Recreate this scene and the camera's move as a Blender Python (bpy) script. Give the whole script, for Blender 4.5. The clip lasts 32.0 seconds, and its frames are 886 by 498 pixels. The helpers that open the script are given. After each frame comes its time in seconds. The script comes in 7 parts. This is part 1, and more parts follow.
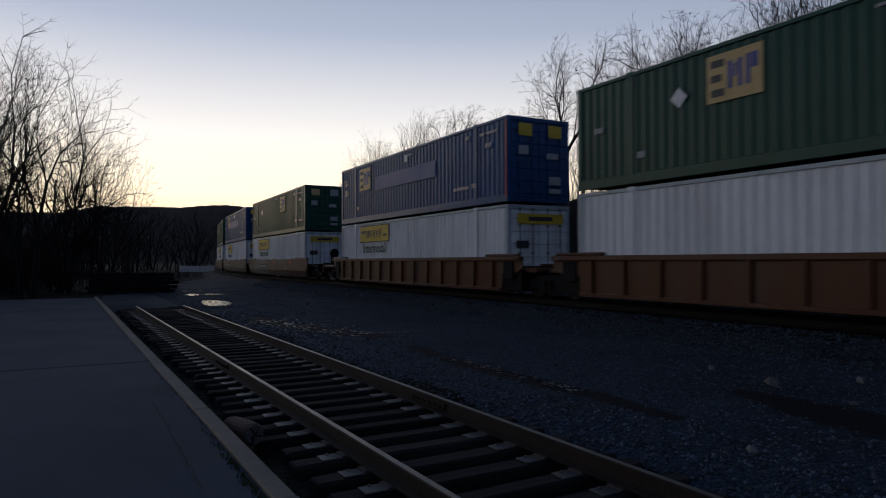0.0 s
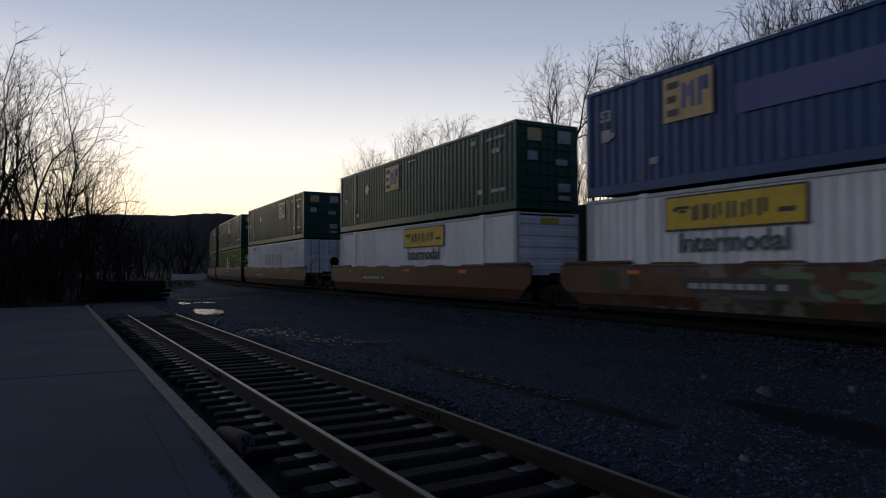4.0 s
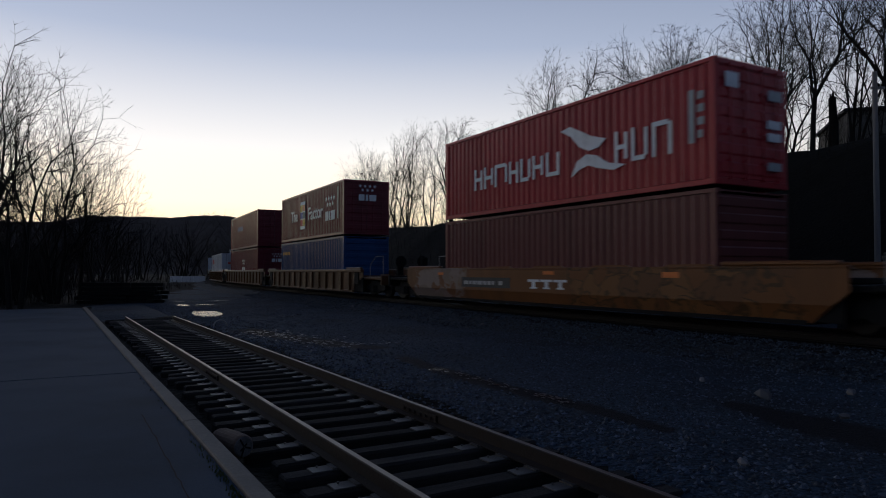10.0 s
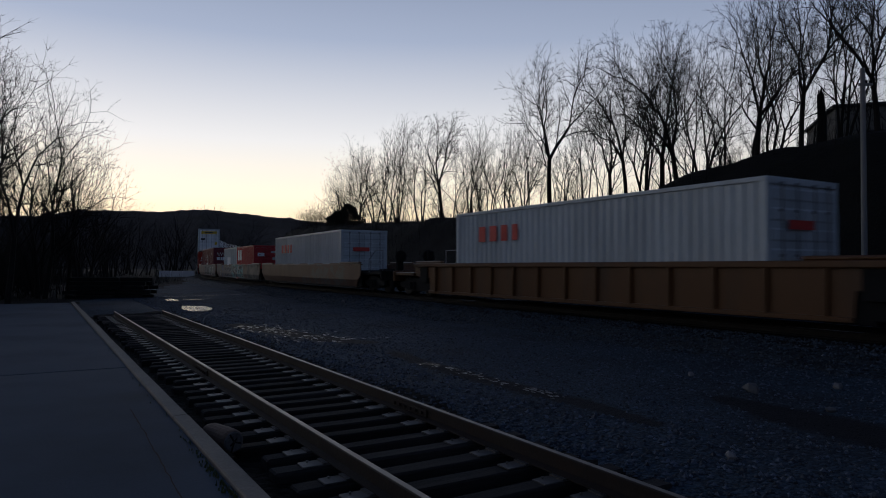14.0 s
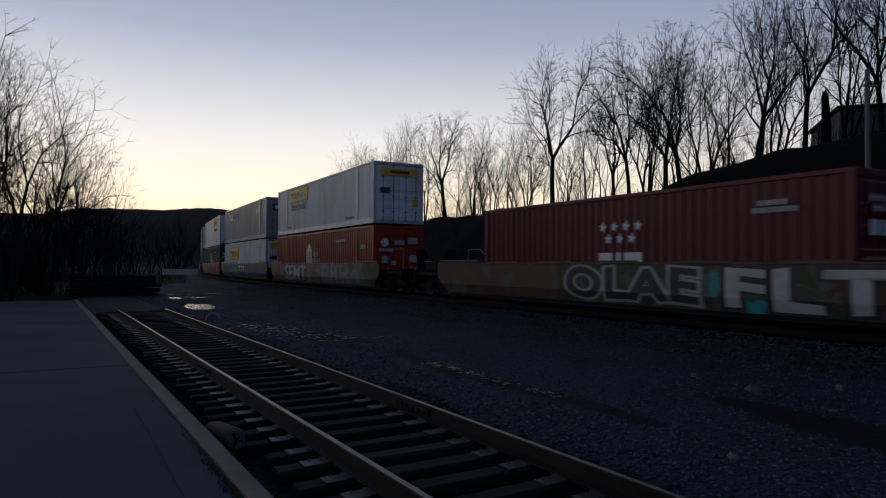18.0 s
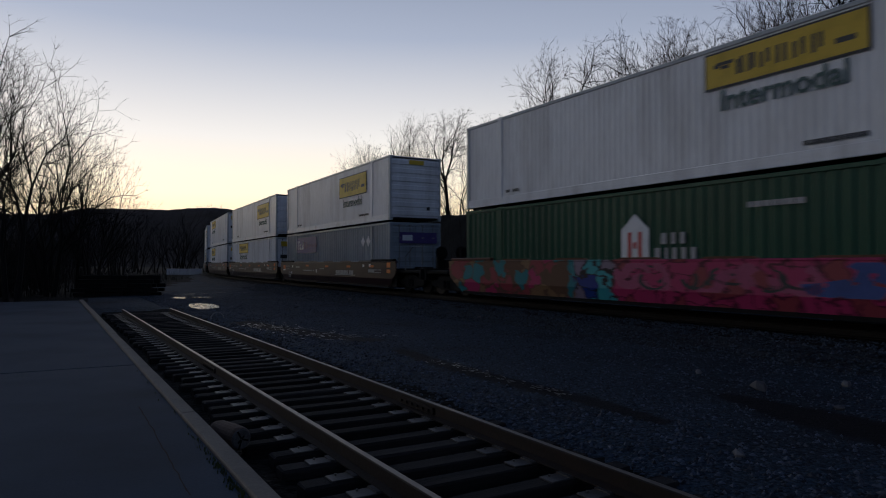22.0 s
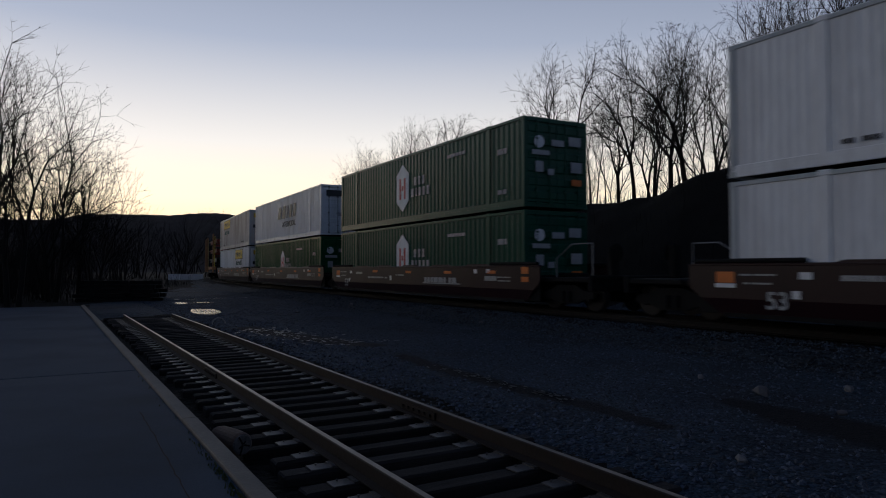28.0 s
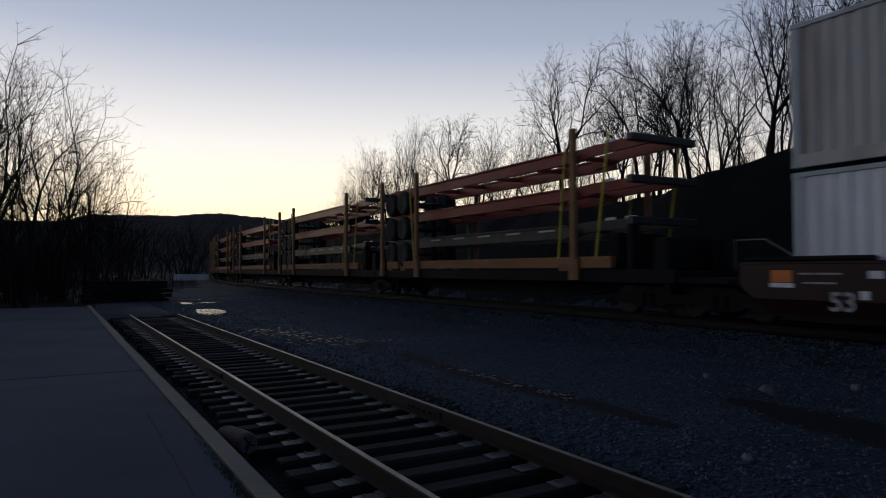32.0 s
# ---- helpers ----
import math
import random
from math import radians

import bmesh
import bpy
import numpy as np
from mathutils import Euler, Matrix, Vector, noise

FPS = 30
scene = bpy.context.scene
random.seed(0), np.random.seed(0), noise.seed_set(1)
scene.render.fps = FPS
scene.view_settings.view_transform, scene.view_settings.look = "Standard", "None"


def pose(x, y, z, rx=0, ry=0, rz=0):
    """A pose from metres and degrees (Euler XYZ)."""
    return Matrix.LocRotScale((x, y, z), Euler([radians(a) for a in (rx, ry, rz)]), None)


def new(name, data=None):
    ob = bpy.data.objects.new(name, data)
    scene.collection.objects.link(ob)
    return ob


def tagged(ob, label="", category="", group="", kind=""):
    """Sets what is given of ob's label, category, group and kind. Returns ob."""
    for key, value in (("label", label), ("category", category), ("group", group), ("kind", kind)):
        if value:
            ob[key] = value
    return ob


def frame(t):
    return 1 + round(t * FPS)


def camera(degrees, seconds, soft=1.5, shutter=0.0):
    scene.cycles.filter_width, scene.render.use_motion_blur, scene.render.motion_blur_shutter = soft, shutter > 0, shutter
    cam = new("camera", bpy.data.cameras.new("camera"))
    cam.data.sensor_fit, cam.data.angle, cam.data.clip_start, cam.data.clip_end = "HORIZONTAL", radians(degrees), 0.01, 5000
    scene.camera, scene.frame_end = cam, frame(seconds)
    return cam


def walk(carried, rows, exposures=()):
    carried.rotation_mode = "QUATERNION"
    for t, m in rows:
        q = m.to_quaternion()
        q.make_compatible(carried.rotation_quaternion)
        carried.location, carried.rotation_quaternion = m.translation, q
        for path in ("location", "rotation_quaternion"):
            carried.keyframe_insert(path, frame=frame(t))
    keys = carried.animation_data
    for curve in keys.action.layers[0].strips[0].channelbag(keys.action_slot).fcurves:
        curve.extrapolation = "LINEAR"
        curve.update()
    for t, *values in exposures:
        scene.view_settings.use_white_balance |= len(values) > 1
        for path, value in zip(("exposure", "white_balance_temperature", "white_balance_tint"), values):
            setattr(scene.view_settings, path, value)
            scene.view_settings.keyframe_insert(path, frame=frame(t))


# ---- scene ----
cam = camera(66.98, 32.0, soft=1.0, shutter=0.25)
EYE_Z = 1.723
# seconds, turn to the left, tilt up, lean (degrees) of the hand-held camera, which stands on the pavement
TURNS = [(0, 1.55, 1.02, -0.13), (0.5, 1.52, 0.86, 0.0), (1, 1.52, 0.86, 0.0), (1.5, 1.48, 0.95, 0.04), (2, 1.29, 1.07, 0.06), (2.5, 1.09, 1.50, 0.1),
         (3, 0.97, 1.71, 0.04), (3.5, 0.96, 1.75, 0.04), (5.5, 1.04, 1.85, -0.18), (6, 1.04, 1.86, -0.17), (6.5, 1.07, 1.92, -0.08),
         (7, 1.11, 1.84, -0.06), (7.5, 1.13, 1.75, -0.04), (8, 1.11, 1.75, -0.1), (8.5, 1.04, 1.76, -0.09), (9, 1.00, 1.82, -0.08), (9.5, 0.96, 1.88, 0.02),
         (10, 0.86, 1.97, 0.07), (10.5, 0.44, 2.10, 0.15), (11, 0.03, 2.23, 0.17), (11.5, -0.01, 2.20, 0.25), (12, -0.06, 2.19, 0.18), (12.5, 0.01, 2.11, 0.17),
         (13, 0.0, 1.85, 0.13), (13.5, -0.01, 1.69, 0.14), (14, 0.06, 1.53, 0.12), (14.5, 0.19, 1.53, 0.04), (16.5, 0.26, 1.65, 0.07), (17, 0.26, 1.61, 0.18),
         (17.5, 0.29, 1.55, 0.38), (18, 0.29, 1.49, 0.4), (18.5, 0.35, 1.37, 0.33), (19, 0.37, 1.35, 0.2), (19.5, 0.40, 1.32, 0.02), (20, 0.42, 1.33, -0.02),
         (20.5, 0.44, 1.35, -0.05), (21, 0.52, 1.33, -0.01), (21.5, 0.63, 1.31, 0.04), (22, 0.61, 1.33, 0.07), (22.5, 0.56, 1.27, 0.22), (23, 0.61, 1.29, 0.19),
         (23.5, 0.65, 1.31, 0.07), (24, 0.66, 1.41, 0.0), (24.5, 0.72, 1.56, 0.03), (25, 0.73, 1.65, 0.08), (25.5, 0.68, 1.72, 0.09), (27.5, 0.66, 1.96, -0.03),
         (28, 0.73, 1.76, 0.0), (28.5, 0.88, 1.63, 0.06), (29, 1.00, 1.61, 0.0), (29.5, 1.03, 1.60, -0.07), (30, 1.10, 1.65, -0.06), (30.5, 1.18, 1.67, -0.22),
         (31, 1.16, 1.64, -0.3), (31.5, 1.13, 1.65, -0.27), (32, 1.12, 1.72, -0.17)]
walk(cam, [(t, Matrix.Translation((0, 0, EYE_Z)) @ Matrix.Rotation(radians(a), 4, "Z") @ Matrix.Rotation(radians(90 + b), 4, "X") @ Matrix.Rotation(radians(c), 4, "Z"))
           for t, a, b, c in TURNS], exposures=[(0, 0.04, 6450, 10), (9, 0.05, 6350, 10), (11, 0.04, 6200, 10), (12.3, 0.02, 6200, 10), (13.6, -0.12, 6150, 10), (16, -0.1, 6250, 10), (18, -0.1, 6300, 10), (21, -0.08, 6400, 10), (25, -0.06, 6450, 10), (28, -0.05, 6450, 10), (32, -0.02, 6450, 10)])

# ---- dusk sky: the sun has set behind the ridge ----
GLOW = radians(-36)  # the bearing of the afterglow, from +y towards +x
world = bpy.data.worlds.new("dusk_sky")
scene.world = world
world.use_nodes = True
wn, wl = world.node_tree.nodes, world.node_tree.links
wn.clear()
w_out, w_bg, w_sky = wn.new("ShaderNodeOutputWorld"), wn.new("ShaderNodeBackground"), wn.new("ShaderNodeTexSky")
w_sky.sky_type, w_sky.sun_disc = "NISHITA", False
w_sky.sun_elevation, w_sky.sun_rotation = radians(0.5), GLOW
w_sky.altitude, w_sky.air_density, w_sky.dust_density, w_sky.ozone_density = 200, 1.0, 0.5, 2.0
w_hsv = wn.new("ShaderNodeHueSaturation")
w_hsv.inputs["Saturation"].default_value, w_hsv.inputs["Value"].default_value = 0.55, 0.22
wl.new(w_sky.outputs[0], w_hsv.inputs["Color"])
# thin high haze: a smooth veil that is pale over the afterglow and blue-grey overhead
w_co, w_dir, w_sep, w_dot = wn.new("ShaderNodeTexCoord"), wn.new("ShaderNodeVectorMath"), wn.new("ShaderNodeSeparateXYZ"), wn.new("ShaderNodeVectorMath")
w_dir.operation, w_dot.operation = "NORMALIZE", "DOT_PRODUCT"
w_dot.inputs[1].default_value = (math.sin(GLOW), math.cos(GLOW), 0.0)
wl.new(w_co.outputs["Generated"], w_dir.inputs[0])
wl.new(w_dir.outputs[0], w_sep.inputs[0])
wl.new(w_dir.outputs[0], w_dot.inputs[0])
w_high, w_glow, w_near, w_mix = wn.new("ShaderNodeValToRGB"), wn.new("ShaderNodeValToRGB"), wn.new("ShaderNodeMapRange"), wn.new("ShaderNodeMix")
for ramp, stops in ((w_high, ((0.0, (0.19, 0.20, 0.25)), (0.12, (0.19, 0.22, 0.29)), (0.35, (0.15, 0.205, 0.34)), (0.48, (0.055, 0.09, 0.20)), (0.65, (0.022, 0.046, 0.12)), (1.0, (0.008, 0.02, 0.06)))),
                    (w_glow, ((0.0, (1.35, 1.02, 0.64)), (0.065, (1.5, 1.16, 0.72)), (0.10, (1.5, 1.28, 0.94)), (0.18, (1.18, 1.12, 1.06)), (0.32, (0.52, 0.58, 0.73)), (0.55, (0.11, 0.16, 0.30)), (1.0, (0.008, 0.02, 0.06))))):
    el = ramp.color_ramp.elements
    while len(el) < len(stops):
        el.new(0.5)
    for e, (p, c) in zip(el, stops):
        e.position, e.color = p, (*c, 1)
    ramp.color_ramp.interpolation = "LINEAR"
    wl.new(w_sep.outputs[2], ramp.inputs[0])
w_near.interpolation_type = "SMOOTHSTEP"
w_near.inputs[1].default_value, w_near.inputs[2].default_value = -0.45, 0.95
wl.new(w_dot.outputs["Value"], w_near.inputs[0])
w_mix.data_type = "RGBA"
wl.new(w_near.outputs[0], w_mix.inputs[0])
wl.new(w_high.outputs[0], w_mix.inputs[6])
wl.new(w_glow.outputs[0], w_mix.inputs[7])
w_veil = wn.new("ShaderNodeMix")
w_veil.data_type = "RGBA"
w_veil.inputs[0].default_value = 0.8
wl.new(w_hsv.outputs[0], w_veil.inputs[6])
wl.new(w_mix.outputs[2], w_veil.inputs[7])
w_bg.inputs["Strength"].default_value = 1.0
wl.new(w_veil.outputs[2], w_bg.inputs[0])
wl.new(w_bg.outputs[0], w_out.inputs[0])

# ---- materials ----
def mat(name, color, rough=0.8, metal=0.0, var=0.25, scale=3.0, fine=40.0, bump=0.2, tint=None, tint_amount=0.5, stretch=(1, 1, 1), spec=0.5, per_piece=0.0, bump_dist=0.01):
    """A surface with colour change at two scales, stains of a second colour and fine relief."""
    m = bpy.data.materials.new(name)
    m.use_nodes = True
    n, l = m.node_tree.nodes, m.node_tree.links
    b = n["Principled BSDF"]
    co = n.new("ShaderNodeTexCoord")
    mp = n.new("ShaderNodeMapping")
    mp.inputs["Scale"].default_value = stretch
    l.new(co.outputs["Object"], mp.inputs[0])
    big, small = n.new("ShaderNodeTexNoise"), n.new("ShaderNodeTexNoise")
    big.inputs["Scale"].default_value, big.inputs["Detail"].default_value = scale, 5
    small.inputs["Scale"].default_value, small.inputs["Detail"].default_value = fine, 4
    for t in (big, small):
        l.new(mp.outputs[0], t.inputs["Vector"])
    dark = n.new("ShaderNodeMix")
    dark.data_type = "RGBA"
    c = Vector(color)
    dark.inputs[6].default_value = (*(c * (1 - var)), 1)
    dark.inputs[7].default_value = (*(c * (1 + var)), 1)
    l.new(small.outputs[0], dark.inputs[0])
    ramp = n.new("ShaderNodeMapRange")
    ramp.inputs[1].default_value, ramp.inputs[2].default_value, ramp.inputs[4].default_value = 0.48, 0.72, tint_amount
    l.new(big.outputs[0], ramp.inputs[0])
    mix = n.new("ShaderNodeMix")
    mix.data_type = "RGBA"
    l.new(ramp.outputs[0], mix.inputs[0])
    l.new(dark.outputs[2], mix.inputs[6])
    mix.inputs[7].default_value = (*(tint or tuple(c * 0.6)), 1)
    last = mix.outputs[2]
    if per_piece:
        info, hsv, rng = n.new("ShaderNodeObjectInfo"), n.new("ShaderNodeHueSaturation"), n.new("ShaderNodeMapRange")
        rng.inputs[3].default_value, rng.inputs[4].default_value = 1 - per_piece, 1 + per_piece
        l.new(info.outputs["Random"], rng.inputs[0])
        l.new(rng.outputs[0], hsv.inputs["Value"])
        l.new(last, hsv.inputs["Color"])
        last = hsv.outputs[0]
    l.new(last, b.inputs["Base Color"])
    rr = n.new("ShaderNodeMapRange")
    rr.inputs[3].default_value, rr.inputs[4].default_value = max(0.03, rough - 0.12), min(1, rough + 0.12)
    l.new(big.outputs[0], rr.inputs[0])
    l.new(rr.outputs[0], b.inputs["Roughness"])
    b.inputs["Metallic"].default_value = metal
    b.inputs["Specular IOR Level"].default_value = spec
    if bump:
        bp = n.new("ShaderNodeBump")
        bp.inputs["Strength"].default_value, bp.inputs["Distance"].default_value = bump, bump_dist
        l.new(small.outputs[0], bp.inputs["Height"])
        l.new(bp.outputs[0], b.inputs["Normal"])
    return m


def paint(name, color, rough=0.4, dirt=None, amount=0.5):
    """Weathered paint on a container or car: streaks run down it, rust and grime gather in patches."""
    dirt = dirt or (color[0] * 0.5 + 0.006, color[1] * 0.5 + 0.005, color[2] * 0.5 + 0.004)
    m = mat(name, color, rough, 0.0, 0.16, 0.9, 9.0, 0.06, dirt, amount, (1.2, 1.2, 0.25), 0.15)
    m.node_tree.nodes["Principled BSDF"].inputs["Coat Weight"].default_value = 0.55
    m.node_tree.nodes["Principled BSDF"].inputs["Coat IOR"].default_value = 1.28
    m.node_tree.nodes["Principled BSDF"].inputs["Coat Roughness"].default_value = 0.3
    return m


def gritty(m, scale, low=0.3, high=1.7):
    """Breaks a ground material into grains of uneven brightness and height."""
    n, l = m.node_tree.nodes, m.node_tree.links
    b = n["Principled BSDF"]
    co, cell, sep, rng, hsv, bp = n.new("ShaderNodeTexCoord"), n.new("ShaderNodeTexVoronoi"), n.new("ShaderNodeSeparateColor"), n.new("ShaderNodeMapRange"), n.new("ShaderNodeHueSaturation"), n.new("ShaderNodeBump")
    cell.inputs["Scale"].default_value = scale
    l.new(co.outputs["Object"], cell.inputs["Vector"])
    l.new(cell.outputs["Color"], sep.inputs[0])
    rng.inputs[3].default_value, rng.inputs[4].default_value = low, high
    l.new(sep.outputs[0], rng.inputs[0])
    l.new(rng.outputs[0], hsv.inputs["Value"])
    l.new(b.inputs["Base Color"].links[0].from_socket, hsv.inputs["Color"])
    l.new(hsv.outputs[0], b.inputs["Base Color"])
    bp.invert = True
    bp.inputs["Strength"].default_value, bp.inputs["Distance"].default_value = 0.8, 0.6 / scale
    l.new(cell.outputs["Distance"], bp.inputs["Height"])
    if b.inputs["Normal"].links:
        l.new(b.inputs["Normal"].links[0].from_socket, bp.inputs["Normal"])
    l.new(bp.outputs[0], b.inputs["Normal"])


# ---- building helpers ----
def mesh_of(name, verts, faces, smooth=False):
    me = bpy.data.meshes.new(name)
    me.from_pydata([tuple(v) for v in verts], [], faces)
    if smooth:
        me.polygons.foreach_set("use_smooth", [True] * len(me.polygons))
    me.update()
    return me


class Build:
    """Collects boxes, tubes, plates and prisms into one mesh."""
    def __init__(self):
        self.v, self.f = [], []

    def add(self, verts, faces):
        o = len(self.v)
        self.v += [tuple(p) for p in verts]
        self.f += [tuple(i + o for i in q) for q in faces]
        return self

    def box(self, x0, x1, y0, y1, z0, z1, c=0.0, m=None):
        if c <= 0:
            vs = [(x, y, z) for z in (z0, z1) for y in (y0, y1) for x in (x0, x1)]
            fs = [(0, 2, 3, 1), (4, 5, 7, 6), (0, 1, 5, 4), (2, 6, 7, 3), (0, 4, 6, 2), (1, 3, 7, 5)]
        else:
            ring = lambda a0, a1, b0, b1, z, k: [(a0 + k, b0, z), (a1 - k, b0, z), (a1, b0 + k, z), (a1, b1 - k, z), (a1 - k, b1, z), (a0 + k, b1, z), (a0, b1 - k, z), (a0, b0 + k, z)]
            vs = ring(x0 + c, x1 - c, y0 + c, y1 - c, z0, c * 0.5) + ring(x0, x1, y0, y1, z0 + c, c) + ring(x0, x1, y0, y1, z1 - c, c) + ring(x0 + c, x1 - c, y0 + c, y1 - c, z1, c * 0.5)
            fs = [tuple(range(7, -1, -1)), tuple(range(24, 32))]
            for r in range(3):
                fs += [(r * 8 + i, r * 8 + (i + 1) % 8, r * 8 + 8 + (i + 1) % 8, r * 8 + 8 + i) for i in range(8)]
        if m is not None:
            vs = [m @ Vector(p) for p in vs]
        return self.add(vs, fs)

    def tube(self, a, b, r0, r1=None, n=8, cap=True):
        a, b, r1 = Vector(a), Vector(b), r0 if r1 is None else r1
        d = (b - a).normalized()
        e = d.orthogonal().normalized()
        g = d.cross(e)
        vs = []
        for p, r in ((a, r0), (b, r1)):
            vs += [p + (e * math.cos(6.28319 * i / n) + g * math.sin(6.28319 * i / n)) * r for i in range(n)]
        fs = [(i, (i + 1) % n, n + (i + 1) % n, n + i) for i in range(n)]
        if cap:
            fs += [tuple(range(n - 1, -1, -1)), tuple(range(n, 2 * n))]
        return self.add(vs, fs)

    def lathe(self, center, axis, profile, n=20):
        """profile: (along the axis, radius) pairs, closed at both ends."""
        d = Vector(axis).normalized()
        e = d.orthogonal().normalized()
        g = d.cross(e)
        vs = [Vector(center) + d * h + (e * math.cos(6.28319 * i / n) + g * math.sin(6.28319 * i / n)) * r for h, r in profile for i in range(n)]
        fs = [(k * n + i, k * n + (i + 1) % n, (k + 1) * n + (i + 1) % n, (k + 1) * n + i) for k in range(len(profile) - 1) for i in range(n)]
        fs += [tuple(range(n - 1, -1, -1)), tuple(range((len(profile) - 1) * n, len(profile) * n))]
        return self.add(vs, fs)

    def prism(self, outline, y0, y1):
        """An outline in x, z, drawn out from y0 to y1."""
        n = len(outline)
        vs = [(x, y0, z) for x, z in outline] + [(x, y1, z) for x, z in outline]
        return self.add(vs, [tuple(range(n)), tuple(range(2 * n - 1, n - 1, -1))] + [(i, n + i, n + (i + 1) % n, (i + 1) % n) for i in range(n)])

    def mesh(self, name="mesh", smooth=False):
        return mesh_of(name, self.v, self.f, smooth)


def part(name, me, material, parent=None, label="", at=None):
    """Links a mesh (or a Build) as one object, under a thing or a part. The material sits on the object, so that meshes are shared."""
    if isinstance(me, Build):
        me = me.mesh(name)
    ob = new(name, me)
    if material is not None:
        if not me.materials:
            me.materials.append(material)
        ob.material_slots[0].link = "OBJECT"
        ob.material_slots[0].material = material
    if parent is not None:
        ob.parent = parent
    if at is not None:
        ob.matrix_basis = at if isinstance(at, Matrix) else Matrix.Translation(at)
    if label:
        tagged(ob, label)
    return ob


def thing(name, label, category, group="", m=None):
    ob = new(name)
    ob.empty_display_size = 0.2
    if m is not None:
        ob.matrix_basis = m
    return tagged(ob, label, category, group)


CACHE = {}


def cached(key, make):
    if key not in CACHE:
        CACHE[key] = make()
    return CACHE[key]


# ---- the main track: s runs away from the camera along the container sides' line, which curves to the right ----
RAIL_Z = 0.50
TS = np.arange(-620.0, 720.0, 0.5)
TPSI = -0.53499 + 0.000718 * np.clip(TS, -40, None) + 0.002417 * np.clip(TS - 42.8, 0, None)
TX, TY = np.cumsum(np.sin(TPSI) * 0.5), np.cumsum(np.cos(TPSI) * 0.5)
_i0 = int(np.searchsorted(TS, 0.0))
TX, TY = TX - TX[_i0] + 5.879, TY - TY[_i0] + 15.0
TX, TY = TX + np.cos(TPSI) * 1.295, TY - np.sin(TPSI) * 1.295  # to the track's middle


def track(s, n=0.0, z=0.0):
    """The point n metres to the right of the main track's middle (away from the camera), s metres along it."""
    x, y, p = np.interp(s, TS, TX), np.interp(s, TS, TY), np.interp(s, TS, TPSI)
    return Vector((x + math.cos(p) * n, y - math.sin(p) * n, z))


def track_pose(s, half=8.0, z=RAIL_Z):
    """The pose of a vehicle whose bogies stand half metres before and behind s; its x points the way that it runs."""
    a, b = track(s - half), track(s + half)
    return Matrix.Translation(((a.x + b.x) / 2, (a.y + b.y) / 2, z)) @ Matrix.Rotation(math.atan2(a.y - b.y, a.x - b.x), 4, "Z")


def to_track(x, y):
    """s and n of many points."""
    step = 8
    cx, cy, cs, cp = TX[::step], TY[::step], TS[::step], TPSI[::step]
    s, n = np.empty(len(x)), np.empty(len(x))
    for i in range(0, len(x), 4000):
        a, b = x[i:i + 4000, None], y[i:i + 4000, None]
        j = ((a - cx) ** 2 + (b - cy) ** 2).argmin(1)
        dx, dy = x[i:i + 4000] - cx[j], y[i:i + 4000] - cy[j]
        s[i:i + 4000] = cs[j] + dx * np.sin(cp[j]) + dy * np.cos(cp[j])
        n[i:i + 4000] = dx * np.cos(cp[j]) - dy * np.sin(cp[j])
    return s, n


def wave(x, y, f, k=0.0):
    """Smooth unevenness between -1 and 1."""
    return (np.sin(x * f + 1.3 + k) * np.cos(y * f * 1.13 - 0.7 * k) + 0.5 * np.sin(x * f * 2.3 - y * f * 1.9 + k) + 0.3 * np.sin(x * f * 4.1 + y * f * 4.7)) / 1.8


def smoothstep(a, b, v):
    t = np.clip((v - a) / (b - a), 0, 1)
    return t * t * (3 - 2 * t)


# siding: heading and the left rail's offset
SID_A = -0.5442
SID_D, SID_N = Vector((math.sin(SID_A), math.cos(SID_A), 0)), Vector((math.cos(SID_A), -math.sin(SID_A), 0))
SID_U, SID_Z, SID_END = 2.286, 0.15, 25.9


def siding(d, u, z=0.0):
    """The point d metres along the siding, u metres to the right of its left rail."""
    p = SID_D * d + SID_N * (SID_U + u)
    return Vector((p.x, p.y, z))


def crest(s):
    """Height of the wooded bank beyond the main track."""
    return np.interp(s, [-80, -20, 0, 8, 11.5, 13, 16, 20, 34, 46, 69, 98, 150, 400], [9, 8, 7.2, 7.0, 6.9, 6.5, 5.8, 5.8, 5.8, 5.9, 6.7, 8.0, 9, 10])


